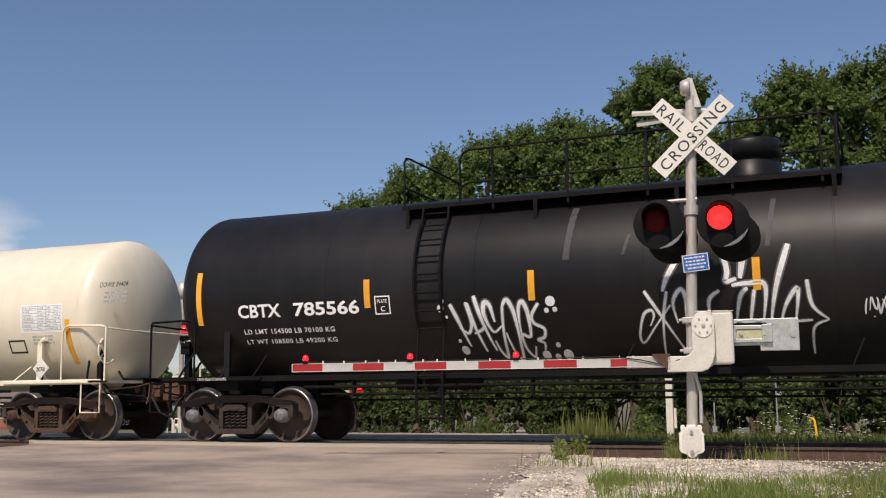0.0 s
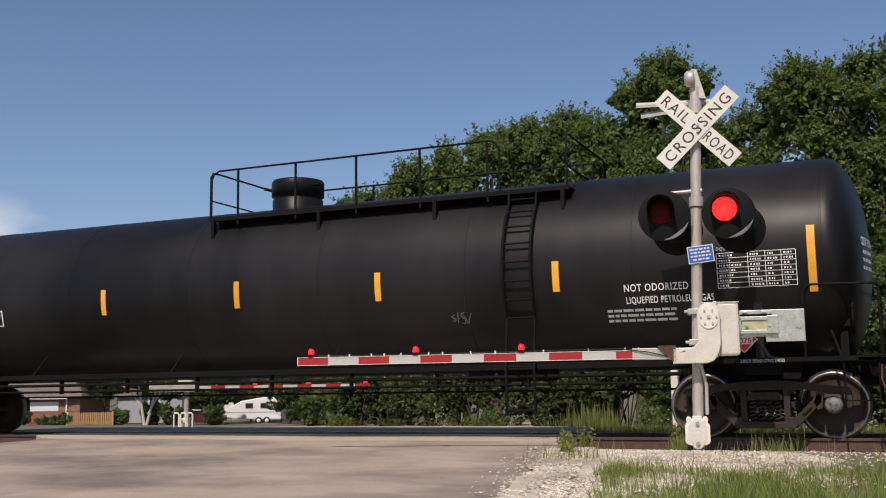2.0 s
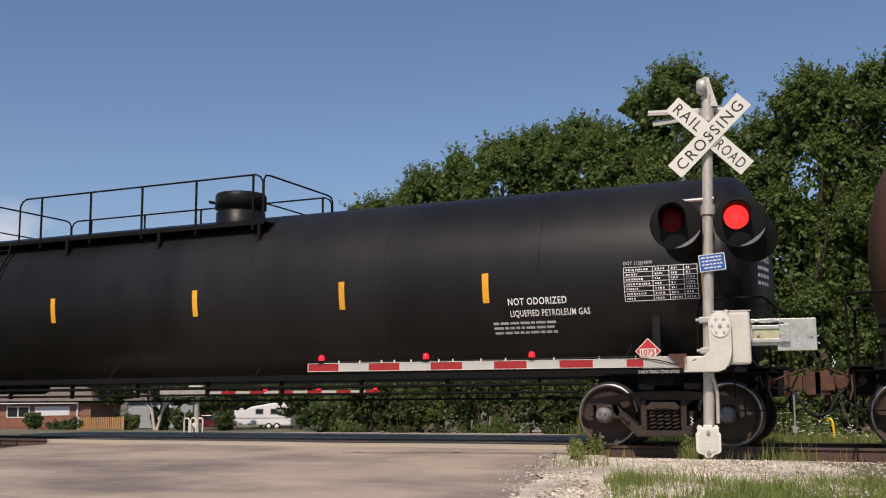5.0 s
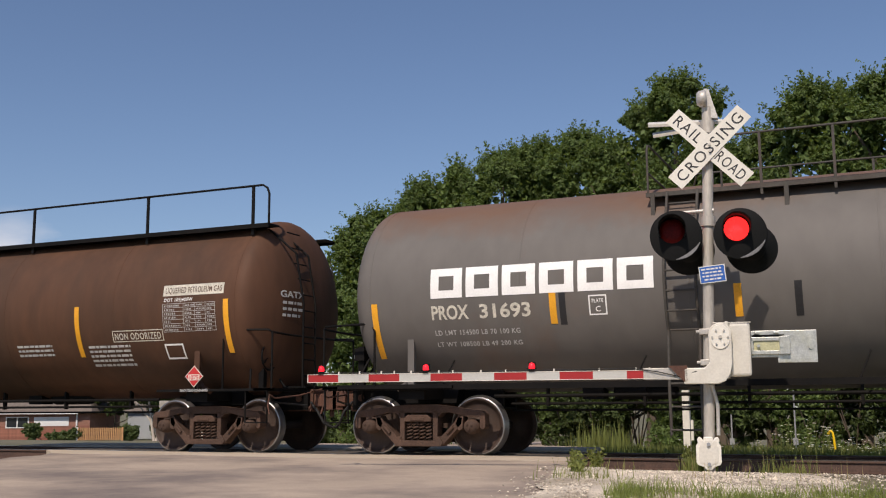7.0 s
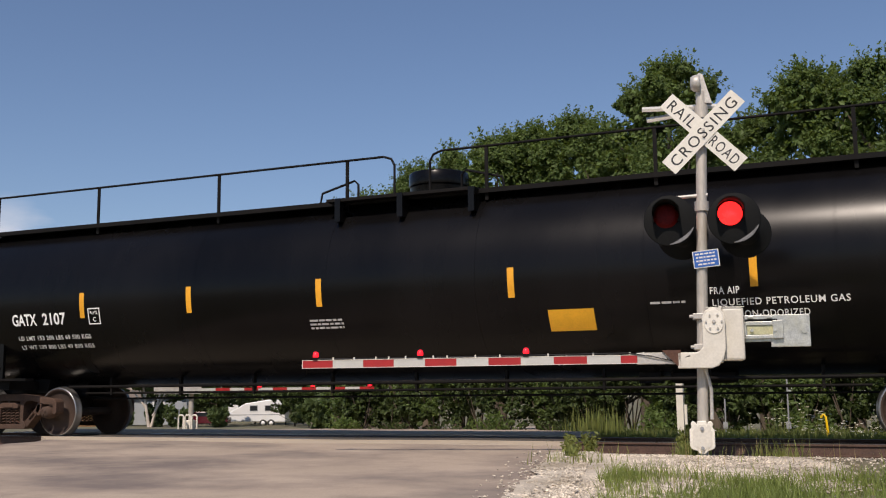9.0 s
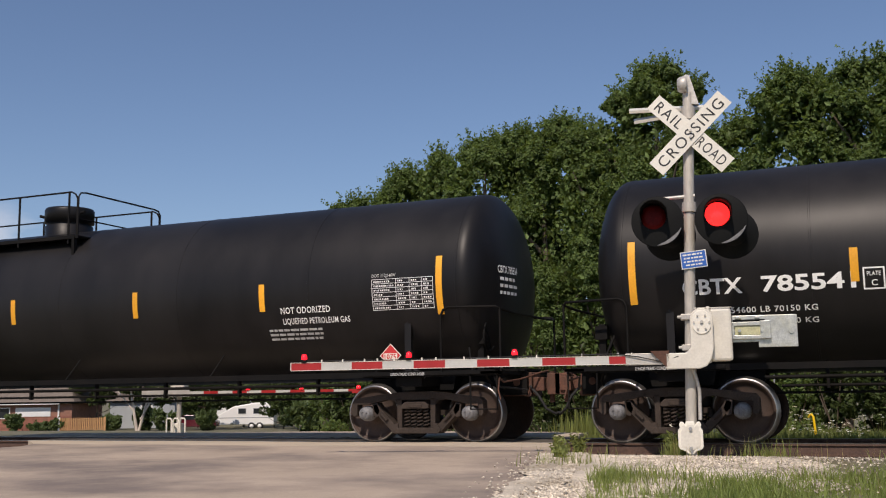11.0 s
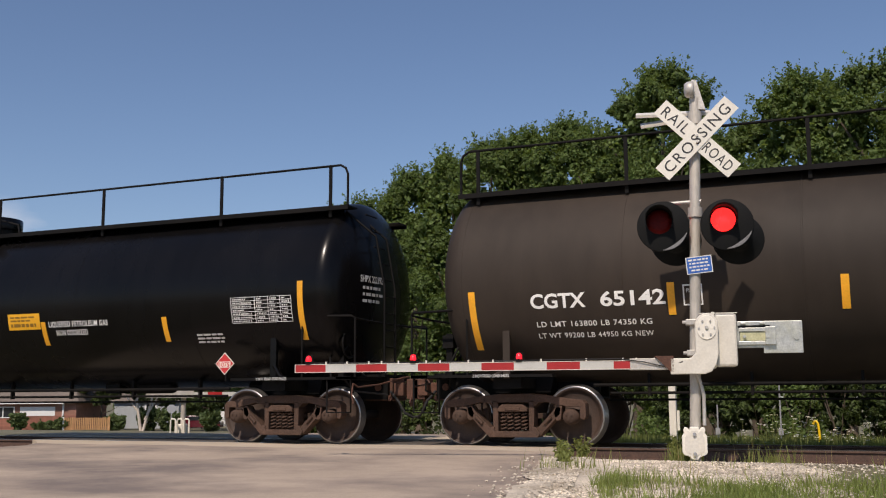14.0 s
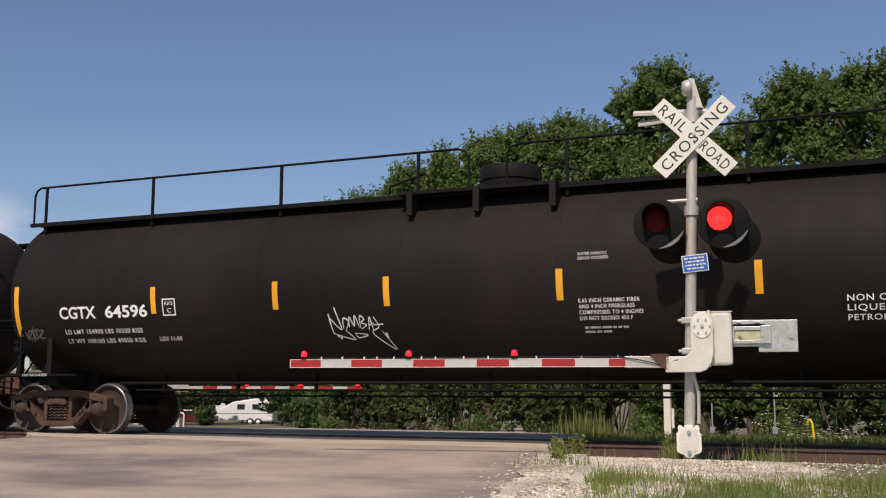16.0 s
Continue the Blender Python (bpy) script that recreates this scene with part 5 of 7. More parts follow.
    sk.words("reporting_mark", "PROX", 93.88 - c, 2.10, 0.215, 0.62, M_LETTER_OLD)
    sk.words("car_number", "31693", 94.68 - c, 2.10, 0.215, 0.82, M_LETTER_OLD)
    for i, ln in enumerate(("LD LMT 154500 LB 70 100 KG", "LT WT 108500 LB 49 200 KG")):
        sk.words("weight_stencil", ln, 93.9 - c, 1.86 - 0.17 * i, 0.08, 1.4, M_SMALL)
    plate_c(sk, 96.4 - c, 2.36)
    for x in (95.95, 99.27, 102.5, 105.27, 107.75):
        s = Shape()
        sk.plate(s, x - c, x - c + 0.10, 1.95, 2.42, 0.003)
        part("painted_over_strip", s, [M_PATCH], car, "old strip painted out", flip=False)
    s = Shape()
    sk.plate(s, 106.9 - c, 108.75 - c, 2.50, 2.76, 0.003)
    part("repainted_patch", s, [M_PATCH], car, "dark repainted patch", flip=False)
    s = Shape()
    sk.plate(s, 106.9 - c, 108.62 - c, 2.63, 2.78, 0.006)
    sk.plate(s, 106.9 - c, 107.6 - c, 2.49, 2.62, 0.006)
    part("contents_panel", s, [M_LETTER], car, "white contents panel", flip=False)
    sk.words("contents_line", "LIQUEFIED PETROLEUM GAS", 106.93 - c, 2.66, 0.095, 1.66, M_PATCH, off=0.009)
    sk.words("contents_line", "NOT ODORIZED", 106.93 - c, 2.51, 0.085, 0.65, M_PATCH, off=0.009)
    s = Shape()
    sk.plate(s, 108.95 - c, 110.25 - c, 2.0, 2.68, 0.003)
    sk.plate(s, 108.95 - c, 109.85 - c, 2.68, 3.12, 0.003)
    part("repainted_patch", s, [M_PATCH], car, "dark repainted patch", flip=False)
    sk.table(109.0 - c, 110.12 - c, 2.10, 2.58, M_LETTER, RNG)
    s = Shape()
    sk.plate(s, 105.33 - c, 106.08 - c, 1.68, 1.95)
    part("emergency_notice", s, [M_ORANGE], car, "yellow-orange emergency notice", flip=False)
    sk.bars("notice_line", 105.38 - c, 1.87, [(0.6, 0.03, 0.06)] * 3, M_PATCH, RNG)
    sk.frame_box("inspection_box", 108.24 - c, 108.68 - c, 1.66, 1.94, 0.03, M_LETTER)
    placard(car, 109.35 - c, 1.48, -1.54, "1075")

    car, sk, c = walk_car("black_tank_car", "glossy black tank car with full-length walkway", 111.65, 132.40, M_BLACK_GLOSS,
                          [113.05, 115.75, 118.10, 120.67, 123.98, 127.50, 131.12], (0, -1), 2.60, 2.60, 0.45, 0.82, end="GATX 2107")
    marks(sk, c, "GATX", "2107", ["LD LMT 153 200 LBS 69 500 KGS", "LT WT 109 800 LBS 49 800 KGS"], 114.12, z=2.06, w=1.28, gap=0.46)
    plate_c(sk, 115.93 - c, 2.32)
    s = Shape()
    sk.plate(s, 124.57 - c, 125.27 - c, 1.64, 1.95)
    part("emergency_notice", s, [M_ORANGE], car, "orange emergency notice", flip=False)
    for i, wd in enumerate(("FRA AIP", "LIQUEFIED PETROLEUM GAS", "NON-ODORIZED")):
        sk.words("contents_line", wd, 126.95 - c + (0, 0.02, 0.35)[i], 2.07 - 0.16 * i, 0.10, (0.40, 1.80, 0.95)[i], M_LETTER)
    sk.table(129.7 - c, 130.88 - c, 2.12, 2.55, M_LETTER, RNG)
    sk.words("tank_class", "DOT 105J400W", 129.7 - c, 2.58, 0.05, 0.44, M_SMALL)
    sk.bars("small_stencil", 120.5 - c, 1.92, [(0.62, 0.03, 0.06)] * 3, M_SMALL, RNG)
    sk.bars("small_stencil", 126.1 - c, 1.97, [(0.5, 0.03, 0.06)], M_SMALL, RNG)
    placard(car, 130.3 - c, 1.44, -1.52, "1075")

    car, sk, c = black("black_tank_car", 132.40, 153.20, [133.91, 137.22, 139.9, 143.1, 145.9, 148.5, 151.7], "CBTX", "785534",
                       ["LD LMT 154800 LB 70200KG", "LT WT 108200 LB 49100KG"], -1, 134.84, 137.36, True, 148.9, 150.6)
    sk.scribble("graffiti", 138.5 - c, 140.6 - c, 2.35, 2.95, 5, 0.06, M_SPRAY, 31, "white sprayed graffiti", 0.8)
    sk.scribble("graffiti", 138.7 - c, 139.3 - c, 1.7, 2.1, 3, 0.05, M_SPRAY_GREY, 32, "grey scrawl")
    car, sk, c = black("black_tank_car", 153.20, 173.90, [154.71, 157.68, 160.75, 164.01, 166.79, 169.36, 172.61], "CBTX", "785541",
                       ["LD LMT 154600 LB 70150 KG", "LT WT 108400 LB 49150 KG"], -1, 155.46, 157.83, True, 169.72, 171.45)

    car, sk, c = walk_car("black_tank_car", "black tank car with full-length walkway and low strips", 173.90, 193.75, M_BLACK_GLOSS,
                          [175.77, 178.04, 181.04, 183.97, 186.82, 189.53, 192.27], (0, -1), 2.16, 2.65, 0.42, 0.95, end="SHPX 222192")
    marks(sk, c, "SHPX", "222192", ["LD LMT 156300 LB 70 900 KG", "LT WT 106700 LB 48 400 KG"], 175.98, z=2.0, w=2.0)
    plate_c(sk, 178.17 - c, 2.22)
    s = Shape()
    sk.plate(s, 186.04 - c, 186.80 - c, 2.03, 2.32)
    part("emergency_notice", s, [M_ORANGE], car, "orange emergency notice", flip=False)
    sk.bars("notice_line", 186.1 - c, 2.24, [(0.6, 0.03, 0.06), (0.5, 0.03, 0.1), (0.6, 0.06, 0.1)], M_ORANGE_DARK, RNG)
    sk.words("contents_line", "LIQUEFIED PETROLEUM GAS", 187.0 - c, 2.06, 0.10, 1.35, M_LETTER)
    sk.words("contents_line", "NON ODORIZED", 187.15 - c, 1.91, 0.10, 0.72, M_LETTER)
    sk.table(190.98 - c, 192.15 - c, 2.0, 2.42, M_LETTER, RNG)
    sk.bars("small_stencil", 190.2 - c, 1.82, [(0.55, 0.03, 0.06)] * 3, M_SMALL, RNG)
    placard(car, 190.72 - c, 1.43, -1.52, "1075")

    car, sk, c = walk_car("brownish_black_tank_car", "sooty brownish-black tank car with full-length handrail", 193.75, 213.70, M_BROWN_BLACK,
                          [195.27, 198.28, 200.58, 202.57, 205.92, 209.25, 212.26], (0, -1), 2.34, 2.33, 0.45, 0.86, end="CGTX 65142")
    marks(sk, c, "CGTX", "65142", ["LD LMT 163800 LB 74350 KG", "LT WT 99200 LB 44950 KG NEW"], 196.25, z=2.05, w=2.0, gap=0.42)
    plate_c(sk, 198.5 - c, 2.30)
    s = Shape()
    sk.plate(s, 204.55 - c, 205.32 - c, 2.0, 2.30)
    part("emergency_notice", s, [M_ORANGE], car, "orange emergency notice", flip=False)
    sk.bars("notice_line", 204.6 - c, 2.2, [(0.6, 0.022, 0.05), (0.55, 0.022, 0.09), (0.6, 0.05, 0.1)], M_ORANGE_DARK, RNG)
    sk.bars("phone_line", 204.4 - c, 1.78, [(1.2, 0.07, 0.1)], M_ORANGE, RNG)
    sk.bars("small_stencil", 202.4 - c, 2.8, [(0.32, 0.035, 0.06)] * 3, M_LETTER, RNG)
    sk.words("contents_line", "NON ODORIZED", 209.5 - c, 2.05, 0.10, 1.0, M_LETTER)
    sk.words("contents_line", "LIQUEFIED PETROLEUM GAS", 209.2 - c, 1.72, 0.09, 1.5, M_LETTER_OLD)
    sk.bars("small_stencil", 209.5 - c, 1.94, [(0.6, 0.03, 0.06)] * 2, M_SMALL, RNG)
    sk.table(210.95 - c, 212.05 - c, 1.95, 2.38, M_SMALL, RNG)
    s = Shape()
    sk.plate(s, 210.8 - c, 212.1 - c, 2.45, 2.95, 0.003)
    part("repainted_patch", s, [M_PATCH], car, "blue-black repainted patch", flip=False)
    sk.frame_box("inspection_box", 210.75 - c, 211.2 - c, 1.72, 1.95, 0.025, M_SMALL)
    placard(car, 211.55 - c, 1.40, -1.52, "1075")

    car, sk, c = walk_car("sooty_black_tank_car", "matt black tank car with full-length handrail and graffiti", 213.70, 234.40, M_BLACK_OLD,
                          [215.05, 218.14, 220.60, 222.63, 225.45, 228.27, 233.0], (0, -1), 2.57, 2.68, 0.46, 0.90, end="CGTX 64596")
    marks(sk, c, "CGTX", "64596", ["LD LMT 154900 LBS 70250 KGS", "LT WT 108100 LBS 49050 KGS"], 216.1, z=2.07, w=1.95, gap=0.42)
    plate_c(sk, 218.38 - c, 2.36)
    tag = [
        [(221.61, 2.02), (221.65, 1.71)],
        [(221.61, 1.97), (221.81, 1.77), (221.73, 2.12)],
        [(221.65, 1.71), (222.01, 1.61), (221.87, 1.76)],
        [(221.85, 1.78), (221.87, 1.94), (221.96, 1.89), (221.89, 1.76)],
        [(221.96, 1.80), (221.98, 1.96), (222.05, 1.82), (222.08, 1.98), (222.14, 1.80)],
        [(222.16, 1.78), (222.17, 1.97), (222.24, 1.92), (222.18, 1.87), (222.27, 1.83), (222.17, 1.77)],
        [(222.30, 1.75), (222.34, 1.95), (222.38, 1.75)],
        [(222.31, 1.82), (222.40, 1.86)],
        [(222.41, 1.96), (222.48, 1.80), (222.36, 1.70), (222.69, 1.45), (222.52, 1.74)],
        [(222.39, 1.83), (222.57, 1.84)],
        [(222.04, 1.71), (222.09, 1.64), (222.26, 1.68), (222.04, 1.71)],
    ]
    specks = [(221.73, 1.67, 0.021), (221.77, 1.64, 0.021), (222.59, 1.69, 0.021), (222.60, 1.65, 0.021)]
    sk.strokes("graffiti", tag, specks, c, 0.028, "white sprayed graffiti")
    sk.scribble("graffiti", 215.2 - c, 215.6 - c, 1.7, 1.95, 3, 0.03, M_SPRAY_GREY, 42, "grey scrawl")
    for i, (wd, w) in enumerate((("WATER CAPACITY", 0.44), ("280003 POUNDS", 0.46))):
        sk.words("small_stencil", wd, 225.78 - c, 2.755 - 0.065 * i, 0.045, w, M_SMALL)
    for i, (wd, w) in enumerate((("0.65 INCH CERAMIC FIBER", 0.90), ("AND 4 INCH FIBERGLASS", 0.82), ("COMPRESSED TO 4 INCHES", 0.94), ("DO NOT EXCEED 450 F", 0.78))):
        sk.words("small_stencil", wd, 225.77 - c, 2.07 - 0.083 * i, 0.058, w, M_LETTER)
    sk.bars("small_stencil", 225.82 - c, 1.70, [(0.66, 0.03, 0.06), (0.4, 0.03, 0.06)], M_SMALL, RNG)
    sk.words("build_date", "LGV 11-99", 218.2 - c, 1.65, 0.085, 0.46, M_LETTER)
    for i, wd in enumerate(("NON ODORIZED", "LIQUEFIED", "PETROLEUM GAS")):
        sk.words("contents_line", wd, 229.43 - c, 1.985 - 0.125 * i, 0.088, (1.16, 0.80, 1.10)[i], M_LETTER)


build_train()
CARS = [o for o in scene.objects if o.get("group") == TRAIN]

# ---- crossing signal beside the road ----
def words_flat(name, body, u, z, y, height, width, mat, parent, angle=0.0):
    """Upright lettering on a flat sign facing -y, centred at (u, z)."""
    vs, fs = flat_text(body, 0.004, 1.2)
    k = width / vs[:, 0].max()
    ca, sa = math.cos(angle), math.sin(angle)
    pts = []
    for a, b in vs:
        p, q = a * k - width / 2, (b - 0.5) * height
        pts.append((u + p * ca - q * sa, y, z + p * sa + q * ca))
    return part(name, Shape().add(pts, fs), [mat], parent, flip=False)


SIGNAL = pose(-2.15, -3.40, -0.12, 0, 0, 10.7)
ELEMENTS = {}


def build_signal():
    sig = tagged(empty("crossing_signal", SIGNAL), "aluminium railroad crossing signal with lowered gate arm", "crossing signal")
    z0 = 0.12
    s = Shape().rod((-0.05, 0, 0), (0.115, 0, 4.56), 0.066, 20).rod((0.062, 0, 3.05), (0.066, 0, 3.17), 0.088, 20).rod((0.103, 0, 4.22), (0.108, 0, 4.38), 0.088, 20)
    part("mast", s, [M_MAST], sig, "weathered galvanised mast")
    s = Shape().lathe([(0.0, 0.02), (0.03, 0.05), (0.045, 0.06), (0.05, 0.28), (0.04, 0.42), (0.02, 0.46), (0.0, 0.47)], (0.10, 0.0, 4.34), "z", 16)
    s.prism([(0.10, 4.42), (0.24, 4.40), (0.14, 4.78), (0.08, 4.78)], -0.05, 0.05)
    s.lathe([(0.0, -0.09), (0.075, -0.085), (0.10, -0.05), (0.11, 0.02), (0.10, 0.03), (0, 0.03)], (0.075, -0.06, 4.66), "x", 20)
    part("bell", s, [M_ALU], sig, "small alarm bell on the mast top")
    # crossbuck
    cz = 3.90 + z0

    def blade(name, angle, y, label):
        s = Shape().box(-0.61, 0.61, y - 0.004, y + 0.004, -0.114, 0.114, 0, pose(0, 0, 0))
        ob = part(name, s, [M_WHITE], sig, label, pose(0.118, 0, cz, 0, angle, 0))
        return ob
    a = blade("crossbuck_blade", 45, -0.115, "white crossbuck blade lettered RAIL ROAD")
    b = blade("crossbuck_blade", -45, -0.128, "white crossbuck blade lettered CROSSING")
    words_flat("lettering", "RAIL", -0.345, 0, -0.1205, 0.135, 0.40, M_SIGN_BLACK, a)
    words_flat("lettering", "ROAD", 0.345, 0, -0.1205, 0.135, 0.42, M_SIGN_BLACK, a)
    words_flat("lettering", "CROSSING", 0.0, 0, -0.1335, 0.135, 1.08, M_SIGN_BLACK, b)
    s = Shape().rod((0.12, -0.16, cz + 0.03), (0.12, 0.1, cz + 0.03), 0.016, 8).rod((0.12, -0.16, cz - 0.05), (0.12, 0.1, cz - 0.05), 0.016, 8).box(0.03, 0.21, -0.11, -0.06, cz - 0.12, cz + 0.12)
    part("crossbuck_bracket", s, [M_ALU], sig)
    # the crossbuck for the other side, seen nearly edge-on
    for x0, x1, z, tilt, dy in ((-0.62, 0.30, 4.22, 1.0, 0.16), (-0.56, 0.05, 4.14, -6.0, 0.22)):
        s = Shape().box(x0, x1, dy - 0.11, dy + 0.11, -0.004, 0.032)
        part("rear_crossbuck_blade", s, [M_WHITE], sig, "white rear crossbuck blade seen edge-on", pose(0, 0, z + z0, 22, tilt, 0))
    # lamps
    lz = 2.86 + z0
    s = Shape().rod((-0.44, 0.02, lz + 0.25), (0.14, -0.02, lz + 0.27), 0.024, 10).rod((-0.44, 0.02, lz + 0.25), (-0.40, 0.0, lz), 0.02, 8).rod((0.38, 0.0, lz), (0.1, 0.0, lz + 0.05), 0.02, 8)
    s.rod((-0.4, 0.05, lz), (0.36, 0.05, lz), 0.028, 10)
    part("lamp_arm", s, [M_ALU], sig, "aluminium lamp cross-arm")
    for side, u, dz in ((-1, -0.372, 0.0), (1, 0.385, -0.005)):
        for face in (-1, 1):
            uu = u if face < 0 else u + 0.15
            zz = lz + dz - (0.0 if face < 0 else 0.12)
            y = face * (0.20 if face < 0 else 0.26)
            s = Shape().lathe([(0.0, 0.0), (0.305, 0.0), (0.315, -face * 0.004), (0.305, -face * 0.012), (0.17, -face * 0.014), (0.165, -face * 0.15), (0.10, -face * 0.20), (0.0, -face * 0.20)], (uu + 0.045, y, zz - 0.06), "y", 40)
            lamp = part("flashing_lamp", s, [M_LAMP_BLACK], sig, "round black lamp background with hooded red lens")
            # sunlight on the lower right rim, put in as a paler grey crescent
            arc = [math.radians(-92 + 74 * k / 10) for k in range(11)]
            out = [(uu + 0.045 + 0.297 * math.cos(t), zz - 0.06 + 0.297 * math.sin(t)) for t in arc]
            out += [(uu + 0.045 + (0.297 - 0.040 * math.sin(math.pi * (k + 0.5) / 11)) * math.cos(t), zz - 0.06 + (0.297 - 0.040 * math.sin(math.pi * (k + 0.5) / 11)) * math.sin(t)) for k, t in list(enumerate(arc))[::-1]]
            part("sunlit_crescent", Shape().prism(out if face < 0 else out[::-1], y + face * 0.03, y + face * 0.002), [M_CAP], lamp, "grey crescent standing in for sunlight on the lower rim")
            # hood over the upper half of the lens
            n = 18
            pts = []
            for ring, (r, yy) in enumerate(((0.168, 0.0), (0.168, 0.30), (0.160, 0.30), (0.160, 0.0))):
                for k in range(n + 1):
                    t = -0.55 + (math.pi + 1.1) * k / n
                    cut = 1.0 if 0.2 < t < math.pi - 0.2 else 0.55
                    pts.append((uu + r * math.cos(t), y + face * yy * cut, zz + r * math.sin(t)))
            w = n + 1
            fcs = [(j * w + i, j * w + i + 1, ((j + 1) % 4) * w + i + 1, ((j + 1) % 4) * w + i) for j in range(4) for i in range(n)]
            part("hood", Shape().add(pts, fcs, 0, True), [M_LAMP_BLACK], lamp, "black lamp hood")
            s = Shape().lathe([(0.0, -0.009), (0.10, -0.006), (0.152, 0.0), (0.152, 0.01), (0, 0.01)], (uu, y + face * 0.002, zz), "y", 32)
            part("lens", s, [M_LENS_DARK], lamp, "dark red glass lens")
            if face < 0:
                # lit element hinged at its top: it swings back into the lamp body in turn
                s = Shape().lathe([(0.0, -0.002), (0.144, -0.002), (0.146, 0.0), (0.144, 0.002), (0.0, 0.002)], (0, 0, -0.146), "y", 32)
                el = part("lit_element", s, [M_LENS_LIT], lamp, "glowing red lamp face", pose(uu, y - 0.015, zz + 0.146))
                ELEMENTS[side] = el
    # blue notice
    bz = 2.33 + z0
    s = Shape().box(-0.155, 0.155, -0.003, 0.003, -0.105, 0.105, 0)
    s.box(-0.145, 0.145, -0.006, -0.0035, -0.095, 0.095, 1)
    notice = part("emergency_notice_sign", s, [M_WHITE, M_BLUE], sig, "small blue emergency notice with white lines", pose(0.086, -0.09, bz, 0, -5, -6))
    s = Shape()
    for i, w in enumerate((0.25, 0.23, 0.24, 0.2)):
        z = 0.055 - i * 0.042
        x = -w / 2
        while x < w / 2 - 0.01:
            k = min(RNG.uniform(0.02, 0.05), w / 2 - x)
            s.box(x, x + k, -0.0085, -0.0065, z, z + 0.018)
            x += k + 0.012
    part("notice_line", s, [M_WHITE], notice)
    # gate machine
    pz = 1.535 + z0
    s = Shape().box(0.23, 0.49, -0.16, 0.20, pz - 0.44, pz + 0.19)
    part("machine_case", s, [M_CASE], sig, "cream gate machine case", bevel=0.03)
    s = Shape().box(0.20, 0.235, -0.19, 0.22, pz - 0.46, pz + 0.21).box(0.05, 0.5, -0.17, -0.165, pz + 0.19, pz + 0.20)
    part("case_door", s, [M_CASE], sig, bevel=0.012)
    out = []
    for k in range(13):
        t = math.radians(-10 + 190 * k / 12)
        out.append((0.135 + 0.135 * math.cos(t), pz + 0.05 + 0.14 * math.sin(t)))
    out += [(0.0, pz - 0.28), (-0.06, pz - 0.34), (-0.30, pz - 0.34), (-0.30, pz - 0.53), (0.10, pz - 0.53), (0.18, pz - 0.50), (0.235, pz - 0.42), (0.265, pz - 0.30)]
    part("arm_bracket", Shape().prism(out[::-1], -0.27, -0.17), [M_CASE], sig, "rounded cream gate arm bracket", bevel=0.012)
    out2 = []
    for k in range(24):
        t = k * math.tau / 24
        out2.append((0.135 + 0.112 * math.cos(t), pz + 0.02 + 0.125 * math.sin(t) + (0.02 if math.sin(t) > 0 else -0.02)))
    part("hub_plate", Shape().prism(out2, -0.284, -0.268), [M_WHITE], sig, "white oval hub plate", bevel=0.004)
    for k in range(7):
        t = k * math.tau / 6
        r = 0.0 if k == 6 else 0.09
        part("bolt", Shape().rod((0.135 + r * math.cos(t), -0.305, pz + 0.02 + r * math.sin(t)), (0.135 + r * math.cos(t), -0.285, pz + 0.02 + r * math.sin(t)), 0.02 if k == 6 else 0.011, 8), [M_ALU], sig)
    for z in (pz - 0.27, pz + 0.10):
        part("mast_clamp", Shape().box(-0.10, 0.20, -0.10, 0.10, z - 0.035, z + 0.035).rod((-0.14, -0.08, z), (0.0, -0.08, z), 0.02, 8), [M_ALU], sig, bevel=0.008)
    # counterweight
    s = Shape().box(0.50, 0.80, -0.03, 0.0, pz - 0.22, pz + 0.10).box(0.80, 1.25, -0.03, 0.0, pz - 0.285, pz + 0.10).rod((1.18, -0.045, pz - 0.10), (1.18, 0.0, pz - 0.10), 0.03, 10)
    part("counterweight", s, [M_GALV], sig, "galvanised counterweight plate", bevel=0.006)
    qz = pz - 0.055
    s = Shape().box(0.49, 0.90, -0.07, -0.035, qz + 0.03, qz + 0.075).box(0.49, 0.90, -0.07, -0.035, qz - 0.13, qz - 0.085).box(0.49, 0.52, -0.07, -0.035, qz - 0.13, qz + 0.075)
    s.box(0.54, 0.60, -0.075, -0.03, qz + 0.115, qz + 0.14).box(0.76, 0.82, -0.075, -0.03, qz + 0.115, qz + 0.14)
    s.box(0.82, 0.94, -0.085, -0.032, qz - 0.13, qz + 0.085)
    for x in (0.58, 0.84):
        s.rod((x, -0.10, qz - 0.03), (x, -0.03, qz - 0.03), 0.02, 8)
    part("counterweight_arm", s, [M_GALV], sig, bevel=0.005)
    part("arm_slot", Shape().box(0.53, 0.90, -0.052, -0.031, qz - 0.08, qz + 0.025), [M_ZINC], sig, "yellow-green zinc-plated slot plate")
    # the shadow above the slot is a solid black strip
    part("slot_shadow_strip", Shape().box(0.51, 0.88, -0.045, -0.031, qz + 0.078, qz + 0.105), [M_LAMP_BLACK], sig, "black strip standing in for the shadow above the slot")
    # gate arm
    az = 1.125 + z0
    arm = part("gate_arm", Shape().box(-0.78, -0.28, -0.235, -0.205, az - 0.065, az + 0.075), [M_ALU], sig, "red and white gate arm lowered across the lane", bevel=0.006)
    part("breakaway_bracket", Shape().prism([(-0.48, az + 0.10), (-0.30, az - 0.09), (-0.26, az - 0.09), (-0.26, az + 0.10)][::-1], -0.27, -0.24), [M_COUPLER], arm, "rusty breakaway bracket")
    x = -5.03
    for k in range(11):
        w = 0.406 if k < 10 else 0.20
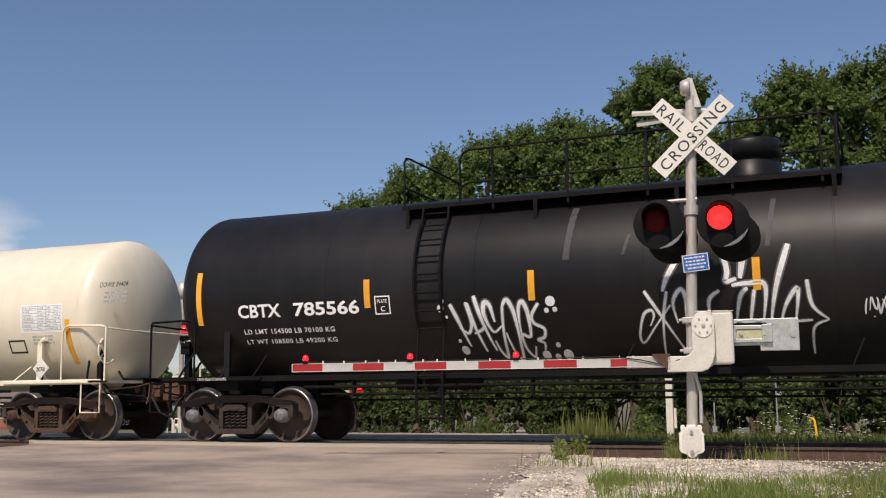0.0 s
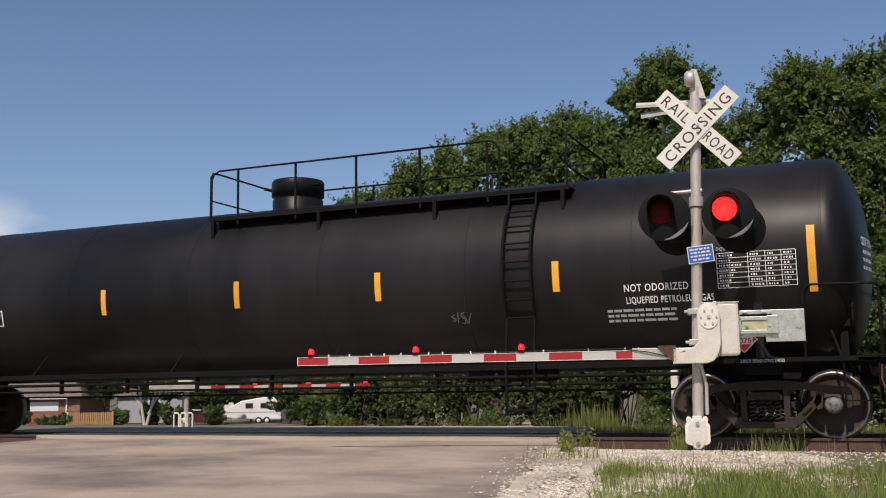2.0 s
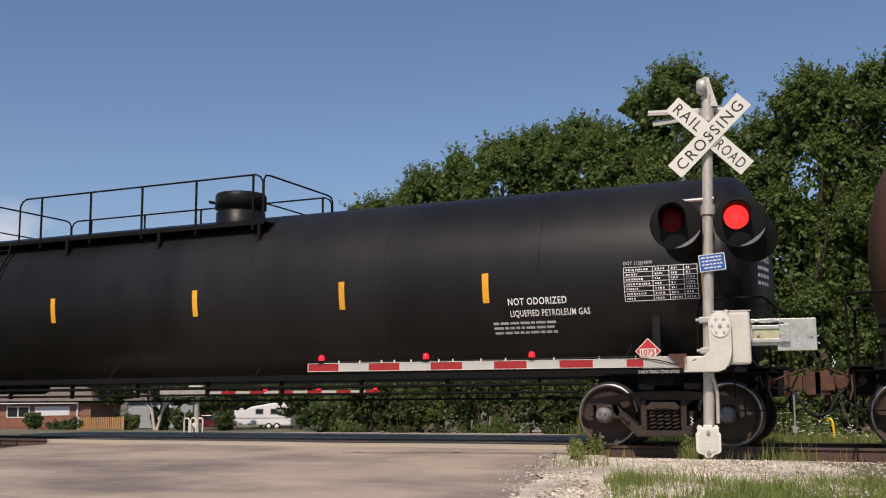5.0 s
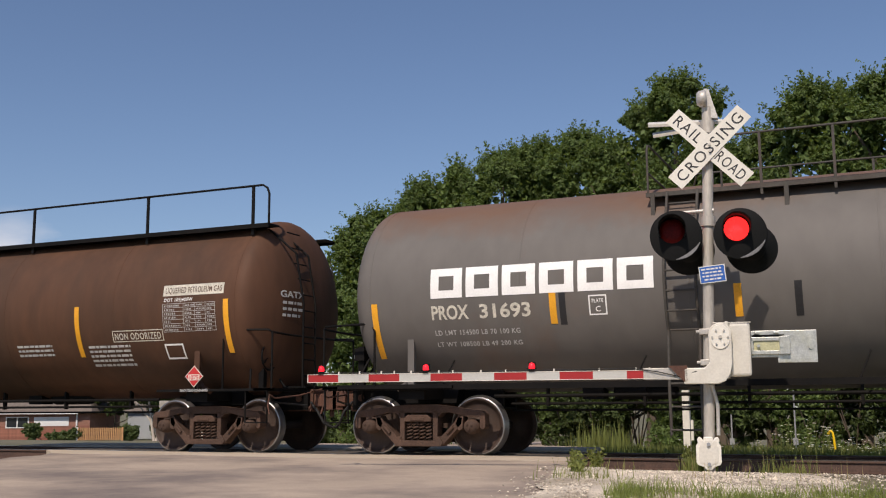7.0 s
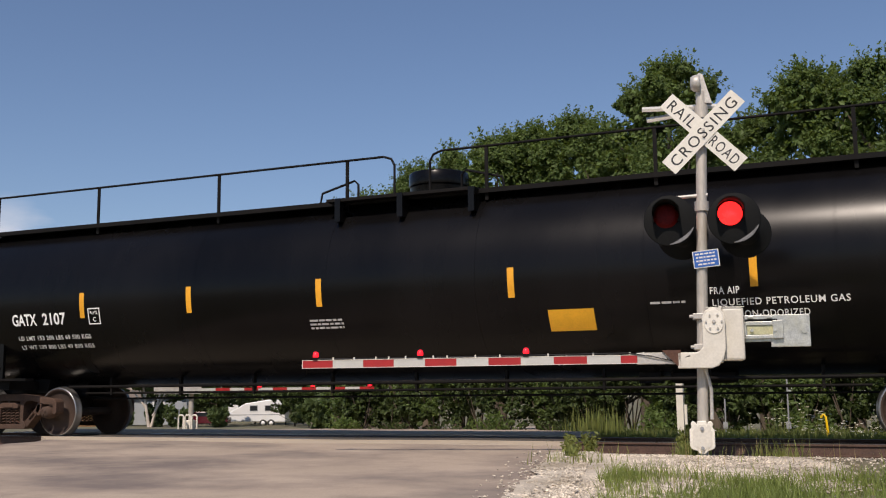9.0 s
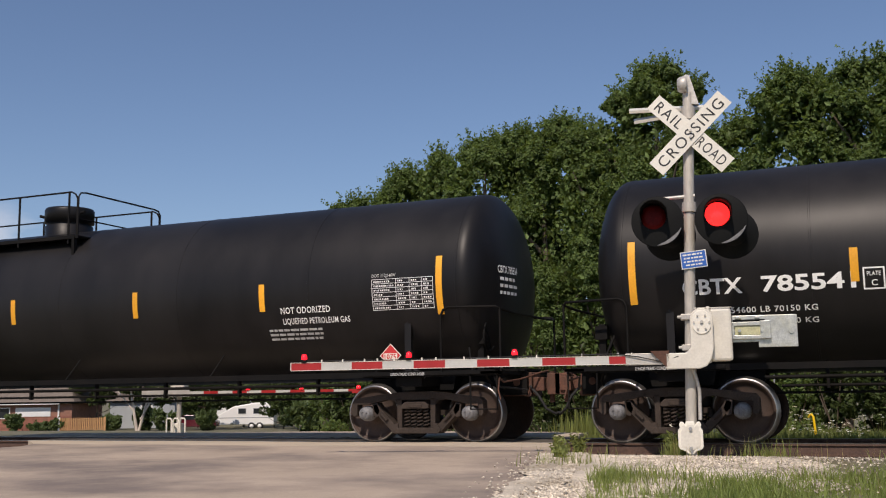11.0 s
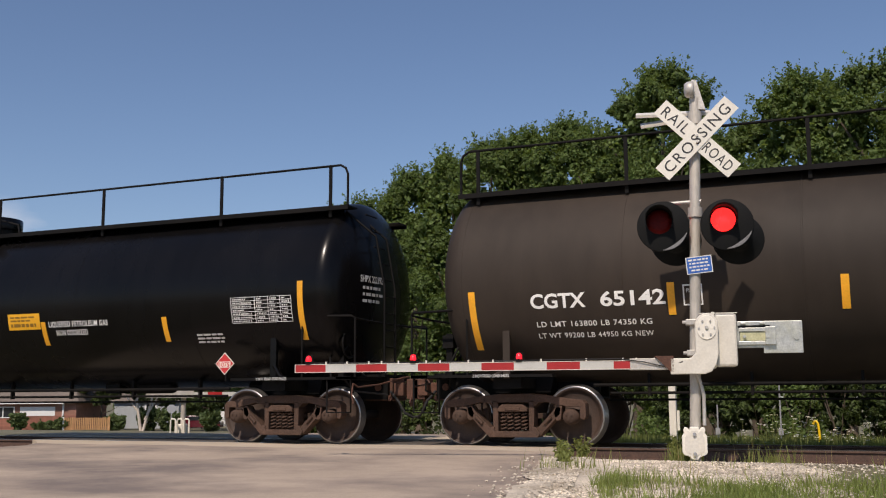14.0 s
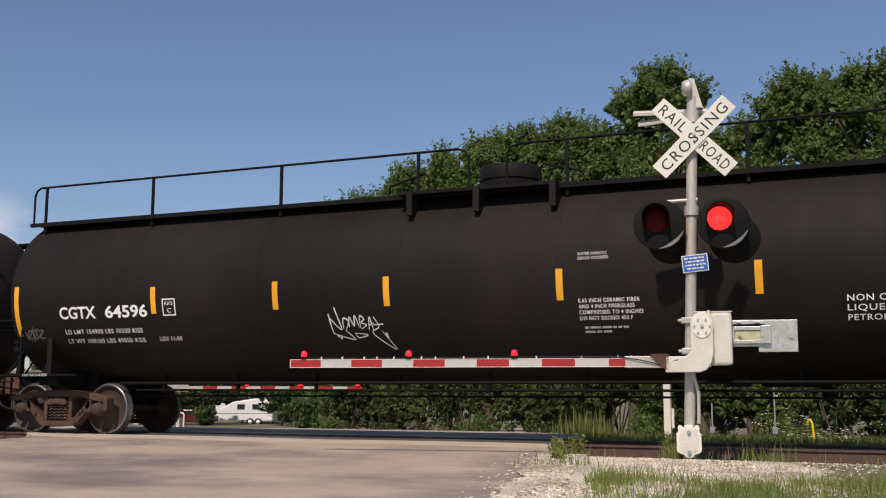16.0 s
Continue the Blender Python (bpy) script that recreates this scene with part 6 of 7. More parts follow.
        part("stripe", Shape().box(x, x + w, -0.235, -0.205, az - 0.047, az + 0.047), [M_RED if k % 2 == 0 else M_STRIPE], arm, "red stripe" if k % 2 == 0 else "white stripe")
        x += w
    part("arm_edge", Shape().box(-5.035, -0.6, -0.24, -0.20, az + 0.047, az + 0.053).box(-5.035, -0.6, -0.24, -0.20, az - 0.053, az - 0.047).box(-5.04, -5.03, -0.24, -0.20, az - 0.052, az + 0.052), [M_WHITE], arm)
    clip = mesh_of("cable_clip", Shape().box(-0.008, 0.008, -0.235, -0.21, az + 0.05, az + 0.085), [M_WHITE])
    for u in (-4.62, -4.34, -4.05, -3.88, -3.66, -3.30, -3.12, -2.76, -2.45, -1.85, -1.30, -0.86, -0.70):
        part("cable_clip", clip, None, arm, at=pose(u, 0, 0))
    part("lamp_cable", Shape().tube([(-4.85, -0.22, az + 0.068), (-3.5, -0.22, az + 0.062), (-2.2, -0.22, az + 0.068), (-0.9, -0.24, az + 0.075), (-0.6, -0.26, az + 0.03), (-0.35, -0.25, az - 0.03), (-0.15, -0.27, az + 0.03)], 0.007, 5), [M_RUBBER], arm)
    for u in (-4.857, -3.468, -2.123):
        lamp = part("arm_lamp", Shape().box(u - 0.035, u + 0.035, -0.25, -0.19, az + 0.05, az + 0.085).rod((u - 0.06, -0.22, az + 0.09), (u + 0.06, -0.22, az + 0.09), 0.010, 6).box(u - 0.045, u + 0.045, -0.20, -0.185, az + 0.08, az + 0.17), [M_LAMP_BLACK], arm, "small red gate lamp")
        part("lens", Shape().lathe([(0.036, 0.0), (0.040, 0.025), (0.030, 0.065), (0.0, 0.078)], (u, -0.225, az + 0.087), "z", 14), [M_LED], lamp, "glowing red lamp")
    # shield-shaped base cover
    out = [(-0.13, 0.06), (-0.06, 0.035), (-0.03, 0.0), (0.03, 0.0), (0.06, 0.035), (0.13, 0.06), (0.145, 0.09), (0.145, 0.28), (0.12, 0.31), (0.13, 0.35), (0.11, 0.385), (0.075, 0.375),
           (0.06, 0.345), (0.05, 0.385), (-0.05, 0.385), (-0.06, 0.345), (-0.075, 0.375), (-0.11, 0.385), (-0.13, 0.35), (-0.12, 0.31), (-0.145, 0.28), (-0.145, 0.09)]
    base = part("base_cover", Shape().prism([(a - 0.05, b + z0 + 0.0) for a, b in out], -0.20, -0.06), [M_WHITE], sig, "white cast base cover with bolts", bevel=0.012)
    part("cover_panel", Shape().prism([(a * 0.78 - 0.05, (b - 0.19) * 0.78 + 0.19 + z0) for a, b in out], -0.208, -0.195), [M_CASE], base)
    for z in (0.07, 0.30):
        part("bolt", Shape().rod((-0.05, -0.235, z + z0), (-0.05, -0.19, z + z0), 0.022, 8), [M_GREY_METAL], base)
    part("conduit", Shape().tube([(0.075, -0.05, 0.4 + z0), (0.08, -0.05, 0.75 + z0), (0.06, -0.06, 0.85 + z0), (0.02, -0.075, 1.0 + z0)], 0.022, 8), [M_ALU], sig)
    part("foundation", Shape().box(-0.30, 0.30, -0.30, 0.30, -0.25, 0.05), [M_CONCRETE], sig, bevel=0.02)


build_signal()


def build_far_signal():
    """The same kind of signal for the opposite lane, seen beyond the tracks."""
    sig = tagged(empty("crossing_signal", pose(-18.35, 8.2, -0.30, 0, 0, 20)), "crossing signal with lowered gate beyond the tracks", "crossing signal")
    part("mast", Shape().rod((0, 0, 0), (0, 0, 4.3), 0.07, 14), [M_MAST], sig)
    part("bell", Shape().lathe([(0, 0.15), (0.16, 0.12), (0.17, -0.25), (0.10, -0.32), (0.0, -0.32)], (0, 0, 4.2), "z", 16), [M_ALU], sig)
    lamp = part("flashing_lamp", Shape().lathe([(0, 0.02), (0.3, 0.02), (0.3, 0.0), (0.16, -0.02), (0.0, -0.03)], (0.12, -0.2, 2.95), "y", 24), [M_LAMP_BLACK], sig)
    part("lens", Shape().lathe([(0.0, -0.02), (0.15, -0.01), (0.15, 0.02)], (0.12, -0.24, 2.95), "y", 20), [M_LED], lamp, "glowing red lens")
    part("machine_case", Shape().box(-0.2, 0.2, -0.2, 0.2, 1.1, 1.7), [M_CASE], sig, bevel=0.02)
    part("base_cover", Shape().prism([(-0.14, 0.02), (0.14, 0.02), (0.11, 0.10), (0.10, 0.36), (-0.10, 0.36), (-0.11, 0.10)], -0.14, 0.14), [M_WHITE], sig, "white base housing", bevel=0.02)
    for a in (-0.17, 0.02, 0.21):
        part("guard_hoop", Shape().tube([(a - 0.07, -0.35, 0.0), (a - 0.07, -0.35, 0.46), (a - 0.04, -0.35, 0.50), (a + 0.04, -0.35, 0.50), (a + 0.07, -0.35, 0.46), (a + 0.07, -0.35, 0.0)], 0.025, 6), [M_WHITE], sig, "white bent-pipe guard")
    arm = part("gate_arm", Shape().box(-1.0, 0.35, -0.24, -0.20, 1.09, 1.29), [M_ALU], sig, "red and white gate arm lowered across the far lane")
    x = 0.35
    for k in range(12):
        w = 0.406
        part("stripe", Shape().box(x, x + w, -0.24, -0.20, 1.12, 1.24), [M_STRIPE if k % 2 == 0 else M_RED], arm)
        x += w
    for u in (2.0, 3.5, 5.1):
        part("arm_lamp", Shape().lathe([(0.06, 0.0), (0.06, 0.06), (0.0, 0.1)], (u, -0.22, 1.25), "z", 12), [M_LED], arm, "glowing red gate lamp")
    # tall pale pole on the far verge
    pole = tagged(empty("utility_pole", pose(-4.62, 8.1, -0.32)), "pale square pole with a small dark head beyond the track", "pole")
    part("shaft", Shape().box(-0.08, 0.08, -0.08, 0.08, 0, 5.6), [M_WHITE], pole, bevel=0.01)
    part("head", Shape().box(-0.30, 0.06, -0.12, 0.12, 5.45, 5.75), [M_LAMP_BLACK], pole, bevel=0.03)
    part("tag", Shape().box(0.10, 0.16, -0.09, -0.05, 0.3, 0.75), [M_WHITE], pole)


build_far_signal()

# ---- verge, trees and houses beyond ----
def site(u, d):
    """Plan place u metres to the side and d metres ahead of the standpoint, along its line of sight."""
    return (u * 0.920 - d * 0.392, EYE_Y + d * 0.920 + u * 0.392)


def leaf_mesh(name, centres, size, mat, rng, long=1.6, face=None):
    """Many small folded leaves round given points, turned towards face where it is given."""
    n = len(centres)
    c = np.asarray(centres)
    d = rng.normal(size=(n, 3))
    d[:, 2] -= 0.4
    if face is not None:
        f = face + rng.normal(0, 0.5, (n, 3))
        f /= np.linalg.norm(f, axis=1)[:, None]
        d -= f * (d * f).sum(1)[:, None]
    d /= np.linalg.norm(d, axis=1)[:, None]
    e = rng.normal(size=(n, 3)) if face is None else np.cross(f, d)
    e -= d * (e * d).sum(1)[:, None]
    e /= np.linalg.norm(e, axis=1)[:, None]
    f = np.cross(d, e)
    s = size * rng.uniform(0.6, 1.35, (n, 1))
    v = np.stack([c - d * s * long * 0.5, c + e * s * 0.5 + f * s * 0.15, c + d * s * long * 0.5, c - e * s * 0.5 + f * s * 0.15], 1)
    me = bpy.data.meshes.new(name)
    idx = (np.arange(n) * 4)[:, None]
    tri = np.concatenate([idx + np.array([[0, 1, 2]]), idx + np.array([[0, 2, 3]])], 1).reshape(-1, 3)
    me.from_pydata(v.reshape(-1, 3).tolist(), [], tri.tolist())
    me.materials.append(mat)
    return me


def crown_points(rng, n, base, top, rx, ry, clumps, low=0.12):
    """Leaf places in rounded tufts on an uneven crown that narrows to the top."""
    pts = []
    h = top - base
    for k in range(clumps):
        t = rng.uniform(low, 1.0) ** 0.85
        wide = math.sin(min(1.0, t * 1.25 + 0.28) * math.pi * 0.5) if t < 0.58 else math.sqrt(max(0.02, 1 - ((t - 0.58) / 0.46) ** 2))
        a = rng.uniform(0, math.tau)
        rad = rng.uniform(0.55, 1.0) * wide
        c = np.array([rx * rad * math.cos(a), ry * rad * math.sin(a), base + h * t])
        r = rng.uniform(0.45, 0.95) * (0.16 * rx + 0.28)
        m = n // clumps
        q = rng.normal(size=(m, 3))
        q /= np.linalg.norm(q, axis=1)[:, None]
        q *= r * rng.uniform(0.45, 1.0, (m, 1)) ** 0.5
        q[:, 2] *= 0.8
        pts.append(c + q)
    for k in range(int(clumps * 0.35)):
        a = rng.uniform(0, math.tau)
        t = rng.uniform(0.5, 1.0)
        wide = math.sqrt(max(0.03, 1 - ((t - 0.58) / 0.46) ** 2)) if t > 0.58 else 1.0
        c = np.array([rx * 1.02 * wide * math.cos(a), ry * wide * math.sin(a), base + h * t])
        out = np.array([math.cos(a), math.sin(a), rng.uniform(0.5, 1.6)])
        out /= np.linalg.norm(out)
        m = 60
        q = c + out * rng.uniform(-0.1, 0.38, (m, 1)) + rng.normal(0, 0.09, (m, 3))
        pts.append(q)
    return np.concatenate(pts)


def lobed_crown(rng, base, h, rx, ry, leaves, lobes=26, tufts=38):
    """Leaf places and facings on a crown of rounded boughs, each set with tufts; also places inside the boughs."""
    pts, face, core = [], [], []
    m = max(6, leaves // (lobes * tufts))
    for k in range(lobes):
        t = 1.0 if k == 0 else rng.uniform(0.1, 1.0) ** 0.8
        wide = math.sqrt(max(0.05, 1 - ((t - 0.42) / 0.62) ** 2)) if t > 0.42 else 0.8 + 0.2 * t / 0.42
        rl = rx * rng.uniform(0.27, 0.42) * (1.12 - 0.42 * t)
        a = rng.uniform(0, math.tau)
        rad = max(0.0, wide - rl / rx * 0.7) * (0.15 if k == 0 else rng.uniform(0.35, 1.0))
        z = base + (h - base) * t
        c = np.array([rx * rad * math.cos(a), ry * rad * math.sin(a), min(z, h - rl * 1.05 - 0.58)])
        q = rng.normal(size=(tufts, 3))
        q[:, 2] += 0.45
        q /= np.linalg.norm(q, axis=1)[:, None]
        for d in q:
            tr = rl * rng.uniform(0.20, 0.42)
            centre = c + d * rl * rng.uniform(0.72, 1.02)
            o = rng.normal(size=(m, 3))
            o /= np.linalg.norm(o, axis=1)[:, None]
            p = centre + o * tr * rng.uniform(0.3, 1.0, (m, 1)) ** 0.6
            pts.append(p)
            face.append(o * 0.55 + d * 0.7 + np.array((0, 0, 0.55)))
            if d[2] > 0.15 and rng.random() < 0.5:
                # a shoot standing out of the tuft
                n = 16
                out = d + np.array((0, 0, 0.5)) + rng.normal(0, 0.3, 3)
                out /= np.linalg.norm(out)
                pts.append(centre + out * (tr * 0.6 + rng.uniform(0, 0.46, (n, 1))) + rng.normal(0, 0.04, (n, 3)))
                face.append(rng.normal(size=(n, 3)) + np.array((0, 0, 0.6)))
        o = rng.normal(size=(220, 3))
        o /= np.linalg.norm(o, axis=1)[:, None]
        core.append(c + o * rl * rng.uniform(0.1, 0.85, (220, 1)))
    # the dim middle of the crown
    o = rng.uniform(-1, 1, (2600, 3))
    mid = np.array((0, 0, base + (h - base) * 0.45)) + o * np.array((rx * 0.6, ry * 0.6, (h - base) * 0.42))
    core.append(mid)
    return np.concatenate(pts), np.concatenate(face), np.concatenate(core)


def build_tree(x, y, top, rx, ry, leaves, mat, seed, label, size=0.072, base=0.35, clumps=170, bark=M_BARK, trunk=True):
    rng = np.random.default_rng(seed)
    z0 = ground_height(x, y) - 0.05
    tree = tagged(empty("tree", pose(x, y, z0)), label, "tree")
    h = top - z0
    if trunk:
        s = Shape()
        r0 = 0.022 * h
        p, r = Vector((0, 0, 0)), r0
        pts = [p.copy()]
        for i in range(6):
            q = p + Vector((rng.normal(0, 0.08), rng.normal(0, 0.08), h * 0.8 / 6))
            s.rod(p, q, r, 9, r2=r * 0.78)
            p, r = q, r * 0.78
            pts.append(p.copy())
        for i in range(9):
            b = pts[1 + i % 5]
            a = rng.uniform(0, math.tau)
            e = b + Vector((math.cos(a) * rx * 0.7, math.sin(a) * ry * 0.7, h * 0.14))
            mid = (b + e) / 2 + Vector((0, 0, -0.1))
            s.rod(b, mid, r0 * 0.38, 6, r2=r0 * 0.24).rod(mid, e, r0 * 0.24, 6, r2=r0 * 0.08)
        part("trunk", s, [bark], tree, flip=False)
    if size < 0.1:
        pts, face, core = lobed_crown(rng, base, h, rx, ry, leaves)
        part("crown", leaf_mesh("crown", pts, size, mat, rng, face=face), None, tree)
        part("inner_foliage", leaf_mesh("inner_foliage", core, 0.13, M_LEAF, rng), None, tree, "dim leaves inside the crown")
    else:
        part("crown", leaf_mesh("crown", crown_points(rng, leaves, base, h, rx, ry, clumps), size, mat, rng), None, tree)
    return tree


WOOD = "leafy deciduous tree in the row behind the track"
for i, (x, y, top, rx) in enumerate((
        (-20.0, 19.8, 8.1, 1.2), (-18.7, 19.8, 8.95, 1.5), (-17.3, 19.6, 8.9, 1.4), (-16.0, 19.2, 9.75, 1.6), (-14.6, 18.8, 10.19, 1.6), (-12.8, 18.4, 10.53, 1.9),
        (-11.3, 18.4, 10.51, 1.6), (-10.1, 18.2, 10.71, 1.9), (-8.7, 17.6, 10.10, 1.5), (-6.2, 16.6, 11.73, 1.8), (-7.4, 17.2, 11.1, 1.3), (-5.2, 16.8, 11.1, 1.2),
        (-3.7, 17.0, 9.80, 1.5), (-2.1, 16.1, 10.77, 1.75), (-1.1, 16.2, 10.40, 1.4), (0.0, 15.7, 10.84, 1.75), (1.5, 15.7, 10.45, 2.1),
        (3.1, 15.6, 9.99, 2.3), (-5.1, 19.3, 10.07, 1.6))):
    build_tree(x, y, top, rx, rx * 1.05, 46000, M_LEAF, 40 + i, WOOD, base=1.2, size=0.062)
# back row: dark leaf colour stands in for the shade inside the wood
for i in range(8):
    build_tree(-18.5 + i * 3.1, 23.0 - i * 0.75, 6.6, 2.3, 2.0, 9000, M_LEAF_DARK, 60 + i, "back-row tree of the wood, shade put into its leaf colour", size=0.19, base=0.1, clumps=80)


def build_bush(x, y, w, h, n, mat, seed, label="dense green bush on the far verge", size=0.075):
    rng = np.random.default_rng(seed)
    z0 = ground_height(x, y) - 0.05
    bush = tagged(empty("bush", pose(x, y, z0)), label, "bush")
    if size < 0.1:
        pts, face, core = lobed_crown(rng, -0.1, h, w, w * 0.8, n, 9, 16)
        part("foliage", leaf_mesh("foliage", pts, size, mat, rng, face=face), None, bush)
    else:
        part("foliage", leaf_mesh("foliage", crown_points(rng, n, 0.05, h, w, w * 0.8, 34, 0.0), size, mat, rng), None, bush)
    s = Shape()
    for k in range(5):
        a = k * 1.3 + seed
        s.rod((0, 0, 0), (math.cos(a) * w * 0.5, math.sin(a) * w * 0.5, h * 0.6), 0.03, 5, r2=0.01)
    part("stem", s, [M_BARK], bush, flip=False)
    return bush


rb = random.Random(17)
# bushes in M_LEAF_DARK have shade and deep gaps put into their colour
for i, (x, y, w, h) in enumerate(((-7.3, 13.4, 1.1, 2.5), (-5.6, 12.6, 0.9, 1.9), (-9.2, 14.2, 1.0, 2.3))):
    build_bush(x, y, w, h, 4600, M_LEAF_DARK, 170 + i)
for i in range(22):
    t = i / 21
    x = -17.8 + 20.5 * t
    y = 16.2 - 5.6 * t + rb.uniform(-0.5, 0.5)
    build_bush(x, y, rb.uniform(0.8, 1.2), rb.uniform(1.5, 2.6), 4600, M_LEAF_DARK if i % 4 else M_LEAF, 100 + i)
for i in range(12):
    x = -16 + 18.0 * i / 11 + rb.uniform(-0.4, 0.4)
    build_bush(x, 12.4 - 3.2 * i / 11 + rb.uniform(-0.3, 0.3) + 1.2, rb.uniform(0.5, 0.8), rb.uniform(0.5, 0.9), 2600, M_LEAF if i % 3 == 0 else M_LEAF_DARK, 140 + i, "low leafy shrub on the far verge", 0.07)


def blades(name, xy, low, high, mat, seed, label, width=0.012, lean=0.35, cat="grass"):
    """Grass blades: narrow bent strips rising from the ground."""
    rng = np.random.default_rng(seed)
    xy = np.asarray(xy)
    n = len(xy)
    z = np.array([ground_height(x, y) for x, y in xy]) - 0.02
    h = rng.uniform(low, high, n) * rng.uniform(0.6, 1.0, n)
    a = rng.uniform(0, math.tau, n)
    d = np.stack([np.cos(a), np.sin(a), np.zeros(n)], 1)
    b = rng.uniform(0, math.tau, n)
    bend = np.stack([np.cos(b), np.sin(b), np.zeros(n)], 1) * (h * lean * rng.uniform(0.2, 1.2, n))[:, None]
    p0 = np.column_stack([xy, z])
    up = np.array((0, 0, 1.0))
    w = width * rng.uniform(0.6, 1.4, n)[:, None]
    mid = p0 + up * (h * 0.55)[:, None] + bend * 0.35
    tip = p0 + up * h[:, None] + bend
    v = np.stack([p0 - d * w, p0 + d * w, mid - d * w * 0.7, mid + d * w * 0.7, tip], 1)
    idx = (np.arange(n) * 5)[:, None]
    f = np.concatenate([idx + np.array([[0, 1, 3]]), idx + np.array([[0, 3, 2]]), idx + np.array([[2, 3, 4]])], 1).reshape(-1, 3)
    me = bpy.data.meshes.new(name)
    me.from_pydata(v.reshape(-1, 3).tolist(), [], f.tolist())
    me.materials.append(mat)
    return tagged(new(name, me), label, cat, kind="stuff")


g = np.random.default_rng(21)
xy = []
while len(xy) < 40000:
    x, y = g.uniform(-3.2, 3.5), g.uniform(-10.5, -3.6)
    edge = road_right(y) + 0.50 + 0.3 * noise.noise(Vector((y * 1.5, 1, 0)))
    line = -6.5 + 0.8 * noise.noise(Vector((x * 1.1, 7, 0))) + 0.55 * max(0.0, x + 1.2) - 0.15 * (x + 2)
    dens = 1.0 if y < line else max(0.012, 1 - (y - line) / 0.5)
    clump = noise.noise(Vector((x * 1.4, y * 1.4, 3))) + 0.6 * noise.noise(Vector((x * 4.1, y * 4.1, 8)))
    dens *= min(1.0, max(0.03, 0.42 + 1.3 * clump))
    if x < edge or g.random() > dens:
        continue
    xy.append((x, y))
blades("roadside_grass", xy, 0.04, 0.27, M_VERGE, 22, "uncut green grass by the gravel", 0.0045, 0.55)
xy = [(x, y) for x, y in zip(g.uniform(-2.3, 3.2, 170), g.uniform(-8.0, -1.6, 170))]
blades("grass_stems", xy, 0.18, 0.48, M_STRAW, 23, "thin pale grass stems", 0.0035, 0.2)
xy = [(-2.35 + g.normal(0, 0.10), -3.25 + g.normal(0, 0.10)) for _ in range(260)] + [(-1.35 + g.normal(0, 0.18), -2.8 + g.normal(0, 0.12)) for _ in range(160)] + [(-3.2 + g.normal(0, 0.2), -5.2 + g.normal(0, 0.2)) for _ in range(120)]
blades("weed_tufts", xy, 0.10, 0.42, M_GRASS, 24, "tufts of weeds round the mast foot", 0.006)
xy = [(x, y) for x, y in zip(g.uniform(-7.5, 4.0, 16000), g.uniform(2.8, 9.5, 16000)) if x > -4.9 - 0.2 * y]
blades("far_verge_grass", xy, 0.08, 0.30, M_GRASS, 25, "tall meadow grass beyond the track", 0.009)
xy = [(-5.9 + g.normal(0, 0.3), 5.6 + g.normal(0, 0.6)) for _ in range(300)]
blades("tall_reeds", xy, 0.35, 0.85, M_GRASS, 26, "tall bright green grass clump", 0.014, 0.12)
# white umbels in the meadow
s = Shape()
fl = random.Random(31)
for k in range(220):
    x, y = fl.gauss(-1.3, 0.95), fl.uniform(4.0, 9.0)
    z = ground_height(x, y) + fl.uniform(0.15, 0.72) * (0.55 + 0.45 * math.sin(x * 2.3 + y))
    r = fl.uniform(0.025, 0.052)
    s.add([(x + r * math.cos(a), y + r * math.sin(a), z + fl.uniform(-0.008, 0.012)) for a in [i * math.tau / 8 for i in range(8)]], [tuple(range(8))])
    s.rod((x, y, ground_height(x, y)), (x, y, z), 0.004, 4, 1, caps=False)
tagged(part("meadow_flowers", s, [M_FLOWER, M_GRASS], flip=False), "white umbel flowers in the meadow", "flowers", kind="stuff")


def build_weed(x, y, h, w, seed):
    rng = np.random.default_rng(seed)
    z0 = ground_height(x, y)
    weed = tagged(empty("weed", pose(x, y, z0)), "leafy green weed at the road edge", "weed")
    s = Shape()
    pts = []
    for k in range(9):
        a = rng.uniform(0, math.tau)
        e = Vector((math.cos(a) * w * rng.uniform(0.2, 1), math.sin(a) * w * rng.uniform(0.2, 1), h * rng.uniform(0.6, 1)))
        s.rod((0, 0, 0), e, 0.005, 5, r2=0.002)
        for j in range(26):
            t = rng.uniform(0.25, 1.05)
            pts.append(np.array(e) * t + rng.normal(0, 0.02, 3))
    part("stem", s, [M_GRASS], weed, flip=False)
    part("leaves", leaf_mesh("leaves", np.array(pts), 0.035, M_GRASS, rng, 2.4), None, weed)


build_weed(-4.05, -1.75, 0.42, 0.2, 3)
build_weed(-3.75, -3.6, 0.24, 0.16, 4)
build_weed(-3.5, -4.4, 0.2, 0.15, 5)
build_weed(-2.5, -2.9, 0.35, 0.12, 6)

# patches of dry weed by the road edge
xy = [(cx + g.normal(0, 0.13), cy + g.normal(0, 0.22)) for cx, cy in ((-3.75, -2.9), (-3.45, -3.9), (-3.1, -4.9), (-3.3, -2.6), (-2.9, -5.9)) for _ in range(110)]
blades("dry_weed_patches", xy, 0.03, 0.13, M_STRAW, 27, "low dry weeds in the gravel", 0.005, 0.6)

# yellow marker, thin posts
mk = tagged(empty("yellow_marker_post", pose(-1.35, 6.0, ground_height(-1.35, 6) - 0.03)), "bent yellow marker post in the grass", "marker post")
part("post", Shape().tube([(0.02, 0, 0), (0.0, 0, 0.32), (-0.015, 0, 0.47), (-0.05, 0, 0.52), (-0.085, 0, 0.50), (-0.10, 0, 0.45)], 0.024, 8), [M_YELLOW], mk)
